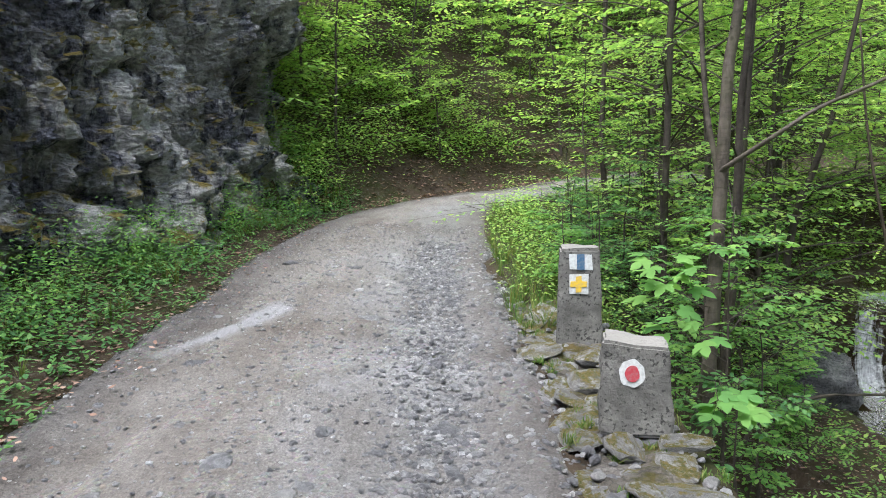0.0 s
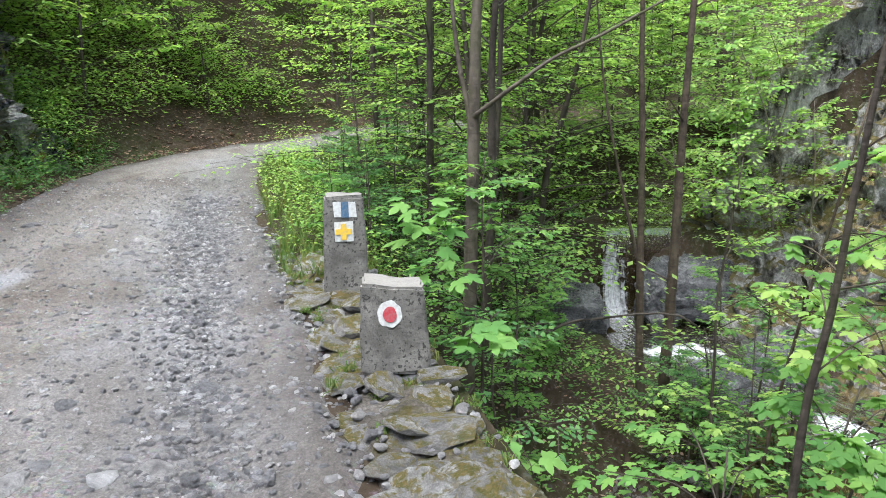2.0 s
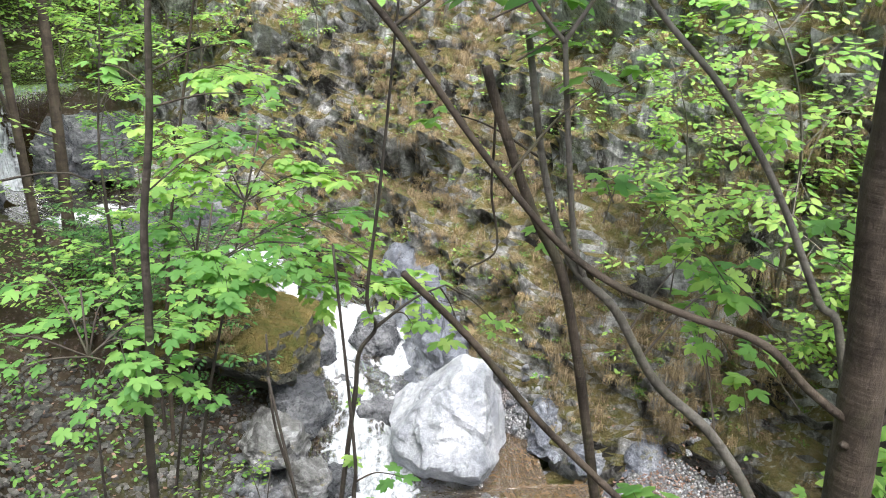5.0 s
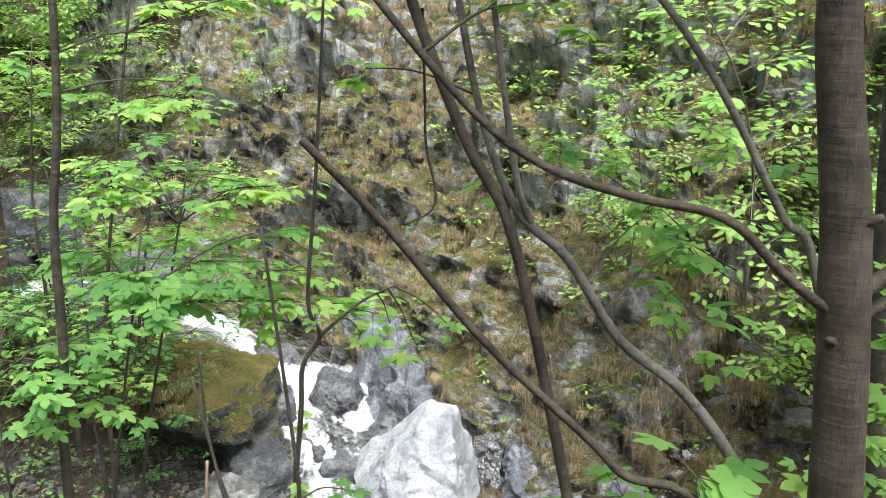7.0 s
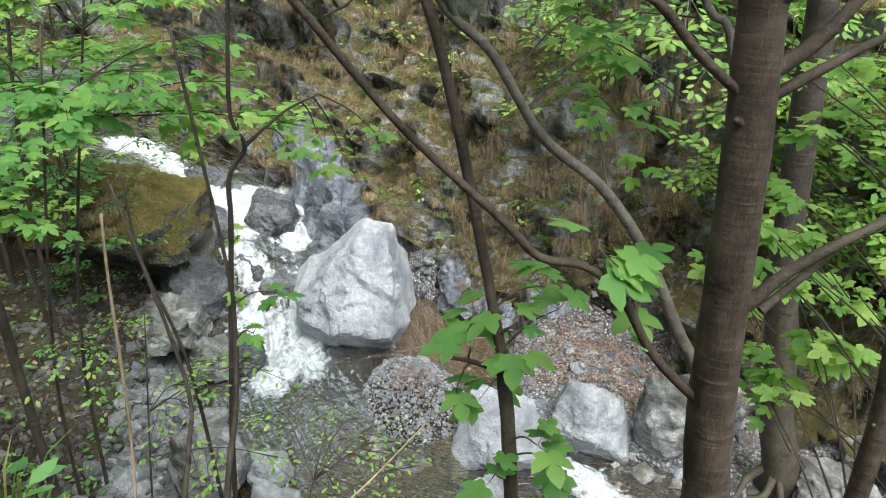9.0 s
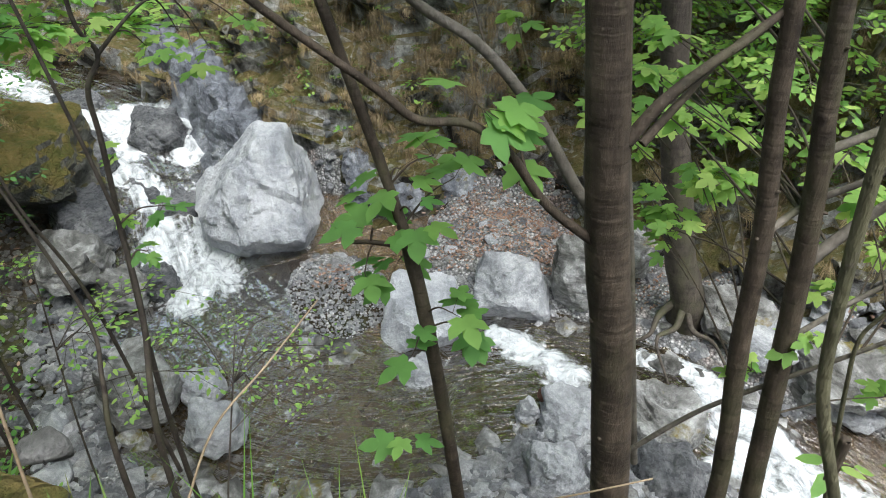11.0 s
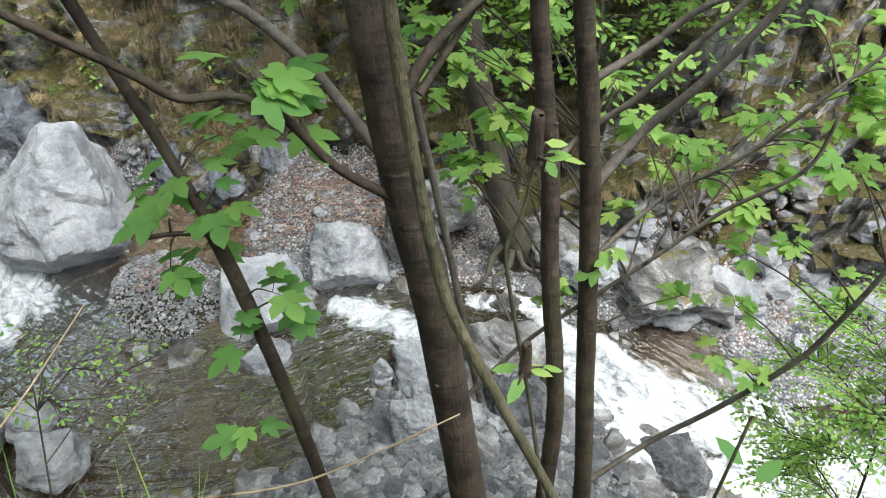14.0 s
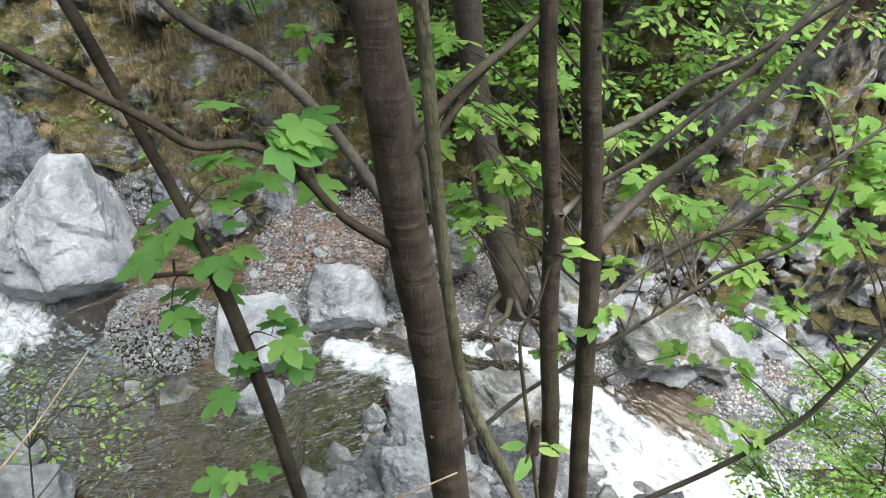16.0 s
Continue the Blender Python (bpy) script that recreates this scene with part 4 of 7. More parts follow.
def hewn(name, at, turn, planes, seed, material, label, group="", level=4, rough=0.06, soft=34.0, ribs=0.0):
    """A rock bounded by the given planes (normal, distance), with softly worn edges and a rough skin."""
    bm = bmesh.new()
    bmesh.ops.create_icosphere(bm, subdivisions=level, radius=1.0)
    cuts = [(Vector(n).normalized(), d) for n, d in planes]
    big = max(d for n, d in cuts)
    for v in bm.verts:
        u = v.co.normalized()
        inv = [max(u.dot(n) / d, 1e-4) for n, d in cuts]
        top = max(inv)
        r = 1.0 / (top + math.log(sum(math.exp((q - top) * soft * big) for q in inv)) / (soft * big))
        p = u * r
        q = p * (1.0 / big)
        k = rough * (2.6 * facets(q, 1.5, seed) + 1.5 * facets(q, 3.6, seed + 2) + 0.8 * facets(q, 8.0, seed + 4) + 0.7 * noise.fractal(q * 1.6 + Vector((seed, 0, 0)), 1, 2, 5))
        if ribs:
            k += ribs * abs(noise.noise(Vector((p.x * 7 + seed, p.y * 7, p.z * 1.2))))
        v.co = p + u * k * big
    me = bpy.data.meshes.new(name)
    bm.to_mesh(me)
    bm.free()
    me.materials.append(material)
    ob = new(name, me)
    ob.matrix_world = pose(*at, 0, 0, turn)
    return tagged(ob, label, "rock", group)


def block(w, d, h, lean=0.2):
    """Planes of a rough block w wide, d deep and h high, its shoulders cut off."""
    return [((1, 0.1, lean), w), ((-1, 0, lean * 0.6), w), ((0, -1, lean), d), ((0.1, 1, 0.2), d), ((0.08, -0.12, 1), h), ((0, 0, -1), h),
            ((0.6, -0.5, 0.7), (w + d + h) * 0.36), ((-0.6, -0.4, 0.65), (w + d + h) * 0.34), ((-0.5, -0.8, -0.3), (w + d) * 0.5), ((0.6, -0.75, -0.2), (w + d) * 0.52)]


hewn("boulder", (6.12, 2.60, -3.16), -70.9, [((-0.42, -0.70, 0.56), 0.42), ((0.32, -0.76, 0.56), 0.44), ((0.05, -0.8, -0.6), 0.52), ((-0.95, -0.2, -0.05), 0.58), ((-0.72, -0.1, 0.70), 0.42), ((0.95, -0.1, 0.25), 0.48),
     ((0.92, -0.25, -0.35), 0.58), ((0.35, 0.1, 1), 0.74), ((0, 1, 0.2), 0.5), ((0, 0, -1), 0.55), ((-0.55, -0.6, -0.5), 0.56), ((-0.1, -0.2, 1), 0.70)], 5, ROCK_WHITE, "large pale veined boulder standing in the stream", level=5, rough=0.03, soft=80.0)
hewn("rock", (5.05, 0.70, -3.46), -86, [((0.1, -0.15, 1), 0.16), ((-0.5, -0.62, 0.55), 0.22), ((0.35, -0.85, -0.45), 0.26), ((-1, 0, 0.1), 0.34), ((0.9, 0.2, 0.3), 0.36), ((0, 1, 0), 0.40), ((0, 0, -1), 0.3), ((0.5, -0.5, 0.7), 0.30)],
     8, ROCK_WHITE, "pale wedge-shaped slab at the edge of a gravel bar", "stream rocks", 4, 0.035)
hewn("rock", (5.52, 0.02, -3.42), -86, [((-0.45, -0.5, 0.7), 0.20), ((0.5, -0.55, 0.6), 0.21), ((0.85, 0, 0.3), 0.29), ((-0.9, 0, 0.2), 0.29), ((0, -0.9, -0.4), 0.24), ((0.1, 1, 0.3), 0.28), ((0, 0, -1), 0.25), ((0.1, 0, 1), 0.24)],
     12, ROCK_PALE, "pale peaked rock beside the water", "stream rocks", 4, 0.04)
hewn("rock", (5.74, -0.58, -3.38), -86, block(0.22, 0.24, 0.30), 17, ROCK_GREY, "grey upright rock on the gravel bar", "stream rocks")
hewn("rock", (4.27, -0.28, -3.56), -70, block(0.075, 0.07, 0.17), 34, ROCK_PALE, "upright grey stone in the shallows", "stream rocks", 3)
hewn("rock", (4.42, -0.40, -3.50), -70, block(0.05, 0.05, 0.045), 35, ROCK_RED, "small reddish-brown stone in the shallows", "stream rocks", 3)
hewn("rock", (4.27, -0.60, -3.58), -80, block(0.21, 0.24, 0.15), 36, ROCK_PALE, "pale blocky rock in the shallows", "stream rocks")
hewn("rock", (3.74, -0.52, -3.50), -75, block(0.19, 0.17, 0.17, 0.35), 21, ROCK_PALE, "pale grey rock with split faces on the stony bank", "stream rocks", 5, 0.05)
hewn("rock", (4.40, -1.22, -3.60), -80, block(0.34, 0.26, 0.15, 0.1), 25, ROCK_GREY, "wet layered slab beside the rapids", "stream rocks", 5, 0.06)
hewn("rock", (3.97, -1.30, -3.72), -80, block(0.24, 0.22, 0.22), 26, ROCK_STREAM, "dark wet rock beside the rapids", "stream rocks")
hewn("rock", (3.60, -0.98, -3.72), -80, block(0.17, 0.17, 0.18), 27, ROCK_GREY, "grey rock on the stony bank", "stream rocks")
hewn("rock", (3.85, -0.88, -3.62), -60, block(0.14, 0.11, 0.10), 28, ROCK_PALE, "pale rock on the stony bank", "stream rocks")
hewn("rock", (4.98, -2.78, -3.60), -88, [((0, -0.25, 1), 0.11), ((0, -0.85, -0.65), 0.16), ((0.1, -1, 0.3), 0.24), ((-1, -0.2, 0.1), 0.34), ((1, -0.2, 0.1), 0.36), ((0, 1, 0), 0.34), ((0, 0, -1), 0.28), ((-0.6, -0.7, 0.2), 0.36), ((0.6, -0.7, 0.1), 0.36)],
     31, ROCK_GREY, "overhanging grey ledge rock above a brown pool", "stream rocks", 5, 0.06)
hewn("mossy_boulder", (5.55, 5.05, -2.70), -70.9, [((-0.1, -0.45, 0.9), 0.42), ((0.2, -0.1, 1), 0.46), ((0, -1, 0.15), 0.62), ((0, -0.75, -0.7), 0.38), ((-1, 0, 0.2), 1.0), ((1, -0.1, 0.1), 0.78), ((0.7, -0.7, 0.1), 0.78), ((0, 1, 0), 0.7), ((0, 0, -1), 0.7)],
     42, ROCK_MOSS, "large overhanging boulder covered with brown moss", level=5, rough=0.06)
for k, (x_, y_, z_, w_, d_, h_, m_, l_) in enumerate((
        (7.02, 4.15, -3.02, 0.28, 0.26, 0.24, 0, "dark rounded rock washed by the rapids"), (6.32, 3.62, -3.42, 0.42, 0.30, 0.20, 0, "low brown ledge with water running over it"),
        (5.62, 4.15, -3.28, 0.30, 0.34, 0.32, 0, "dark wet rock beside the rapids"), (5.05, 4.02, -3.22, 0.30, 0.24, 0.16, 1, "flat grey slab beside the rapids"),
        (5.10, 3.20, -3.44, 0.16, 0.15, 0.15, 0, "dark wet rock at the foot of the rapids"), (4.92, 3.42, -3.38, 0.20, 0.17, 0.15, 1, "grey rock at the foot of the rapids"),
        (4.78, 3.85, -3.12, 0.22, 0.16, 0.12, 1, "grey slab on the scree"), (6.35, 4.62, -2.98, 0.30, 0.25, 0.2, 0, "dark wet rock above the rapids"),
        (7.45, 5.35, -2.98, 0.26, 0.22, 0.14, 0, "dark rock in the rapids"), (6.6, 8.0, -2.5, 0.42, 0.4, 0.3, 0, "wet rock in the stream"), (8.0, 8.3, -2.5, 0.5, 0.45, 0.35, 0, "wet rock in the stream"),
        (5.8, 10.9, -2.1, 0.55, 0.5, 0.4, 0, "dark rock beside the falls"), (8.0, 10.6, -1.8, 0.65, 0.6, 0.5, 0, "dark rock beside the falls"), (7.28, 10.6, -1.9, 0.3, 0.3, 0.6, 0, "dark rock between two falls"),
        (3.80, 2.60, -3.32, 0.26, 0.24, 0.20, 1, "grey rock on the near bank"), (3.62, 1.95, -3.40, 0.20, 0.18, 0.13, 2, "pale rock at the edge of the pool"), (4.02, 2.25, -3.46, 0.16, 0.14, 0.10, 2, "pale stone at the edge of the pool"),
        (4.55, 0.62, -3.58, 0.18, 0.14, 0.08, 2, "pale stone under shallow water"), (3.62, -2.45, -4.15, 0.24, 0.24, 0.2, 0, "dark wet rock in the rapids"), (3.42, -2.1, -4.1, 0.2, 0.2, 0.16, 1, "grey rock beside the rapids"),
        (6.05, -0.95, -3.28, 0.32, 0.26, 0.16, 1, "grey slab on the gravel bar"), (5.55, -1.95, -3.48, 0.30, 0.26, 0.12, 1, "flat grey slab beside tree roots"), (5.25, -2.15, -3.52, 0.22, 0.2, 0.1, 2, "flat pale slab beside the stream"))):
    hewn("rock", (x_, y_, z_), -80 + 23 * (k % 3), block(w_, d_, h_), 61 + k, (ROCK_STREAM, ROCK_GREY, ROCK_PALE)[m_], l_, "rapids rocks", 4, 0.06)
# fluted wet ribs at the foot of the cliff
rib_row = spline([(6.66, 2.72, -3.02, 0.26), (6.95, 3.12, -2.95, 0.36), (7.35, 3.48, -2.88, 0.40), (7.8, 3.9, -2.80, 0.42), (8.1, 4.5, -2.72, 0.45)], 3)
rib_row = [(a, b, c, 0.13 + 0.03 * (k % 3), h * (0.75 + 0.25 * (k % 2)), -75 + 19 * (k % 3)) for k, (a, b, c, h) in enumerate(rib_row)]
for k, (x_, y_, z_, w_, h_, t_) in enumerate(rib_row + [(6.98, 1.25, -3.30, 0.22, 0.16, -85), (7.1, 0.72, -3.25, 0.20, 0.18, -95), (7.0, 1.75, -3.2, 0.2, 0.24, -80)]):
    hewn("rock_rib", (x_, y_, z_), t_, [((0.9, -0.3, 0.25), w_), ((-0.9, -0.3, 0.25), w_), ((0.1, -0.9, 0.5), w_ * 1.2), ((0, 1, 0), w_ * 2), ((0, -0.3, 1), h_), ((0, 0, -1), h_ * 1.1)], 91 + k, ROCK_BLUE,
         "blue-grey fluted wet rock at the foot of the cliff", "cliff foot ribs", 4, 0.09, ribs=0.18)
bar_r = random.Random(77)
for k in range(70):
    x_, y_ = bar_r.uniform(4.45, 5.9), bar_r.uniform(-5.4, -2.5)
    s_ = bar_r.uniform(0.06, 0.15) + (0.09 if k % 7 == 0 else 0.0)
    hewn("rock", (x_, y_, ground_level(x_, y_) + s_ * 0.3), 57 * k, block(s_ * 1.25, s_, s_ * 0.5), 141 + k, (ROCK_PALE, ROCK_PALE, ROCK_GREY)[k % 3], "pale angular rock on the gravel bar", "bar rocks", 3, 0.06)
boulder("stone", (1.26, 0.52, -0.21), (0.055, 0.045, 0.04), 161, ROCK_GREY, "small grey stone on the mossy brink", (0, 0, 20), 3, group="brink stones")
boulder("stone", (1.38, 0.48, -0.32), (0.06, 0.05, 0.045), 162, ROCK_GREY, "small grey stone on the mossy brink", (0, 0, 80), 3, group="brink stones")
boulder("mossy_stone", (1.20, 0.42, -0.24), (0.17, 0.14, 0.09), 163, ROCK_MOSS, "mossy stone at the brink of the bank", (0, 0, 30), 4, group="brink stones")

# -- posts on the edge wall
def post(at, w0, w1, d0, d1, h, turn, name, label, seed, slant=0.0):
    """A tapered concrete post, worn at its edges."""
    bm = bmesh.new()
    bmesh.ops.create_cube(bm, size=1.0)
    bmesh.ops.bevel(bm, geom=list(bm.edges), offset=0.035, segments=2, affect="EDGES")
    bmesh.ops.subdivide_edges(bm, edges=list(bm.edges), cuts=5, use_grid_fill=True)
    for v in bm.verts:
        k = v.co.z + 0.5
        v.co.x *= w0 + (w1 - w0) * k
        v.co.y *= d0 + (d1 - d0) * k
        v.co.z = k * h
        n = noise.fractal(v.co * 7 + Vector((seed, 0, 0)), 1, 2, 3)
        v.co += Vector((v.co.x, v.co.y, (k - 0.5) * 0.25)) * n * 0.09 + Vector((0, 0, -v.co.x * slant * k))
    me = bpy.data.meshes.new("shaft")
    bm.to_mesh(me)
    bm.free()
    me.materials.append(CONCRETE)
    ob = thing(name, label, "post", "marker posts")
    ob.matrix_world = pose(*at, 0, 0, turn)
    part("shaft", me, ob)
    return ob


def blob(outline, thick=0.0025, wobble=0.06, seed=0):
    """A hand-painted flat mark in the xz plane, facing -y, slightly proud."""
    pts = []
    for i, (a, b) in enumerate(outline):
        k = 1 + wobble * noise.noise(Vector((a * 30 + seed, b * 30, 0)))
        pts.append((a * k, b * k))
    n = len(pts)
    v = [(a, 0, b) for a, b in pts] + [(a, -thick, b) for a, b in pts]
    f = [tuple(range(n, 2 * n))] + [(i, (i + 1) % n, n + (i + 1) % n, n + i) for i in range(n)]
    return v, f


def disc(rx, rz, n=28):
    return [(rx * math.cos(2 * math.pi * k / n), rz * math.sin(2 * math.pi * k / n)) for k in range(n)]


def mark(name, outline, material, parent, y, x, z, label, lean, seed):
    v, f = blob(outline, 0.0045, 0.14, seed)
    ob = part(name, mesh_of(name, v, f, material, False), parent, label)
    ob.matrix_local = pose(x, y, z, lean, 0, 0)
    return ob


post_red = post((1.03, 3.78, 0.08), 0.40, 0.34, 0.31, 0.26, 0.50, -13, "marker_post", "low grey concrete post with a painted red dot", 3, 0.10)
ring = mark("white_ring", disc(0.066, 0.074), PAINT_WHITE, post_red, -0.1405, -0.02, 0.345, "white painted ring", -3.4, 1)
mark("red_dot", disc(0.037, 0.045), PAINT_RED, ring, -0.005, 0, 0, "red painted dot", 0, 2)
post_blue = post((1.02, 5.32, 0.14), 0.345, 0.285, 0.28, 0.22, 0.74, -10, "marker_post", "tall grey concrete post with blue stripe and yellow cross", 8)
patch_a = mark("white_patch", [(-0.085, -0.058), (0.085, -0.058), (0.085, 0.058), (-0.085, 0.058)], PAINT_WHITE, post_blue, -0.1155, 0.01, 0.64, "white painted patch", -2.8, 3)
mark("blue_stripe", [(-0.028, -0.059), (0.028, -0.059), (0.028, 0.059), (-0.028, 0.059)], PAINT_BLUE, patch_a, -0.005, 0, 0, "dark blue painted stripe", 0, 4)
patch_b = mark("white_patch", [(-0.068, -0.072), (0.068, -0.072), (0.07, 0.074), (-0.066, 0.07)], PAINT_WHITE, post_blue, -0.1225, -0.005, 0.475, "white painted patch", -2.8, 5)
a_, b_ = 0.021, 0.062
mark("yellow_cross", [(-a_, -b_), (a_, -b_), (a_, -a_), (b_, -a_), (b_, a_), (a_, a_), (a_, b_), (-a_, b_), (-a_, a_), (-b_, a_), (-b_, -a_), (-a_, -a_)], PAINT_YELLOW,
     patch_b, -0.006, 0, 0, "yellow painted cross", 0, 6)

# -- edge wall of rough stones
wall = thing("edge_wall", "low edge wall of rough grey stones with moss in its joints", "wall", kind="structure")
ky = np.arange(0.3, 6.5, 0.05)
ku = np.concatenate([np.linspace(0, 1, 17), [1.03]])
core = []
for a in ky:
    for u in ku:
        x_ = 0.66 + (0.62 * u + 0.02 * max(0, 3.6 - a)) * min(1, 0.45 + 0.5 * (a - 0.3))
        rise = 0.185 * max(0.0, min(1, u / 0.10, (1 - u) / 0.10)) ** 0.6
        core.append((x_ + 0.04 * noise.noise(Vector((a * 4, u * 5, 1))), a, road_level(0, a) - 0.16 + rise * min(1, (a - 0.3) / 0.6) - (0.9 if u > 1 else 0.0) - 0.25 * max(0.0, (0.9 - a)) * u + 0.05 * noise.fractal(Vector((a * 3, u * 3, 7)), 1, 2, 4)))
ki = np.arange(len(core)).reshape(len(ky), len(ku))
kq = np.stack([ki[:-1, :-1], ki[:-1, 1:], ki[1:, 1:], ki[1:, :-1]], -1).reshape(-1, 4)
part("wall_core", mesh_of("wall_core", core, kq.tolist(), WALL_FILL), wall, "mossy earth and rubble filling")
stone_meshes = []
for k in range(14):
    v, f = rock_data((1, 1, 1), 100 + k, 2, 13, 0.03)
    stone_meshes.append(mesh_of("stone", v, f, ROCK_WALL, False))
wr = random.Random(5)
y_ = 0.9
while y_ < 6.2:
    for row in range(3):
        for lay in range(2):
            sx, sy, sz = wr.uniform(0.13, 0.27), wr.uniform(0.12, 0.22), wr.uniform(0.035, 0.065)
            x_ = 0.74 + 0.205 * row + 0.02 * max(0, 3.6 - y_) + wr.uniform(-0.04, 0.04)
            ob = part("stone", stone_meshes[wr.randrange(14)], wall)
            ob.matrix_world = pose(x_, y_ + wr.uniform(-0.08, 0.08), road_level(0, y_) - 0.10 + 0.115 * lay + wr.uniform(-0.03, 0.045), wr.uniform(-10, 10), wr.uniform(-10, 10), wr.uniform(0, 360)) @ Matrix.Diagonal((sx, sy, sz, 1))
    y_ += 0.27
for x_, y_, w_, d_, a_ in ((1.02, 2.98, 0.33, 0.26, 12), (0.86, 2.50, 0.24, 0.22, 70), (1.10, 2.42, 0.26, 0.20, 40), (0.98, 1.90, 0.30, 0.24, 100), (0.92, 4.42, 0.27, 0.24, 20), (1.02, 4.85, 0.22, 0.2, 60), (0.82, 5.95, 0.26, 0.3, 10), (1.0, 1.40, 0.28, 0.22, 150)):
    ob = part("stone", stone_meshes[int(y_ * 7) % 14], wall, "broad flat capping stone")
    ob.matrix_world = pose(x_, y_, road_level(0, y_) + 0.03, 3, -3, a_) @ Matrix.Diagonal((w_, d_, 0.10, 1))


rub = np.array([(wr.uniform(0.66, 1.30), wr.uniform(0.8, 6.4), 0.0) for _ in range(420)])
rub[:, 2] = [road_level(0, b) + 0.02 + wr.uniform(-0.01, 0.02) for a, b, c in rub]
RUBBLE = rub

# -- trees
def sprig(start, way, length, count, size, r, droop=0.25, spread=0.9, pairs=True):
    """Leaf places along a twig: points, axes, ups, sizes."""
    P, A, U, Z = [], [], [], []
    way = np.array(way, float) / np.linalg.norm(way)
    flat_side = np.cross(way, (0, 0, 1.0))
    if np.linalg.norm(flat_side) < 1e-3:
        flat_side = np.array([1.0, 0, 0])
    flat_side /= np.linalg.norm(flat_side)
    for i in range(count):
        k = (i + 0.6) / count
        p = np.array(start) + way * length * k + np.array([0, 0, -droop * length * k * k * 0.5])
        for s in ((1, -1) if pairs else (1 if i % 2 else -1,)):
            a = way * r.uniform(0.2, 0.9) + flat_side * s * spread * r.uniform(0.6, 1.2) + np.array([0, 0, r.uniform(-0.5, 0.15)])
            P.append(p + a * size * 0.35)
            A.append(a)
            U.append(np.array([r.uniform(-0.35, 0.35), r.uniform(-0.35, 0.35), 1.0]))
            Z.append(size * r.uniform(0.6, 1.2))
    P.append(np.array(start) + way * length)
    A.append(way + np.array([0, 0, -0.3]))
    U.append(np.array([0, 0, 1.0]))
    Z.append(size)
    return P, A, U, Z


class Leaves:
    def __init__(self):
        self.P, self.A, self.U, self.Z = [], [], [], []

    def add(self, q):
        for mine, his in zip((self.P, self.A, self.U, self.Z), q):
            mine.extend(his)

    def mesh(self, name, shape, material):
        return leaf_mesh(name, self.P, self.A, self.U, self.Z, shape, material)


def wild_tree(name, label, seed, tall, r0, limbs, leaf, leaf_size, bark, material, shape=SIMPLE, first=0.25, reach=0.35, twigs=7, lean=0.08, category="tree", group=""):
    """A young forest tree: trunk and limbs, and layered sprays of leaves."""
    r = random.Random(seed)
    skin, fine, leaves = Skin(), Skin(), Leaves()
    split, limb_meshes = limbs <= 16 and category == "tree", []
    pts = [(0, 0, -0.4)]
    bx = by = 0.0
    for i in range(1, 7):
        bx, by = bx + r.gauss(0, lean) * tall * 0.16, by + r.gauss(0, lean) * tall * 0.16
        pts.append((bx, by, tall * i / 6))
    trunk = skin.tube(pts, r0, r0 * 0.2, 7, 0.08, 4, 0.5)
    for i in range(limbs):
        k = first + (1 - first) * (i + r.random()) / limbs
        base = trunk[min(int(k * (len(trunk) - 1)), len(trunk) - 2)]
        a = r.uniform(0, 2 * math.pi)
        ln = tall * reach * (1.15 - 0.75 * k) * r.uniform(0.6, 1.2)
        rise = r.uniform(0.05, 0.5)
        tip = base + np.array([math.cos(a), math.sin(a), rise]) * ln
        mid = (base + tip) / 2 + np.array([0, 0, 0.08 * ln])
        limb = Skin() if split else fine
        path = limb.tube([base, mid, tip], r0 * 0.34 * (1.1 - 0.6 * k), r0 * 0.08, 5)
        if split:
            limb_meshes.append(limb.mesh("limb", bark))
        for j in range(twigs):
            q = path[int((0.25 + 0.75 * (j + r.random()) / twigs) * (len(path) - 1))]
            b = a + r.choice((-1, 1)) * r.uniform(0.3, 1.3)
            way = np.array([math.cos(b), math.sin(b), r.uniform(-0.1, 0.3)])
            tl = ln * r.uniform(0.2, 0.5)
            fine.tube([q, q + way * tl], max(r0 * 0.05, 0.003), 0.002, 3)
            leaves.add(sprig(q, way, tl, leaf, leaf_size, r))
    ob = thing(name, label, category, group)
    part("trunk", skin.mesh("trunk", bark), ob)
    for me in limb_meshes:
        part("limb", me, ob)
    tagged(part("twig", fine.mesh("twig", bark), ob), kind="stuff")
    tagged(part("crown", leaves.mesh("crown", shape, material), ob), kind="stuff")
    return ob


def forest(protos, spots, seed, scale=(0.8, 1.2)):
    """Copies of the given trees on the ground at the spots; the first of each is moved there itself."""
    r = random.Random(seed)
    used = set()
    for i, (x, y) in enumerate(spots):
        k = i if i < len(protos) else r.randrange(len(protos))
        s = r.uniform(*scale)
        m = pose(x, y, ground_level(x, y) - 0.05, r.uniform(-4, 4), r.uniform(-4, 4), r.uniform(0, 360))
        if k in used:
            ob = copy_thing(protos[k], m)
        else:
            ob = protos[k]
            ob.matrix_world = m
            used.add(k)
        ob.scale = (s, s, s)


def scatter(n, box, keep, seed, apart=0.5):
    r = random.Random(seed)
    out = []
    tries = 0
    while len(out) < n and tries < n * 60:
        tries += 1
        x, y = r.uniform(box[0], box[1]), r.uniform(box[2], box[3])
        if keep(x, y) and all((x - a) ** 2 + (y - b) ** 2 > apart ** 2 for a, b in out):
            out.append((x, y))
    return out


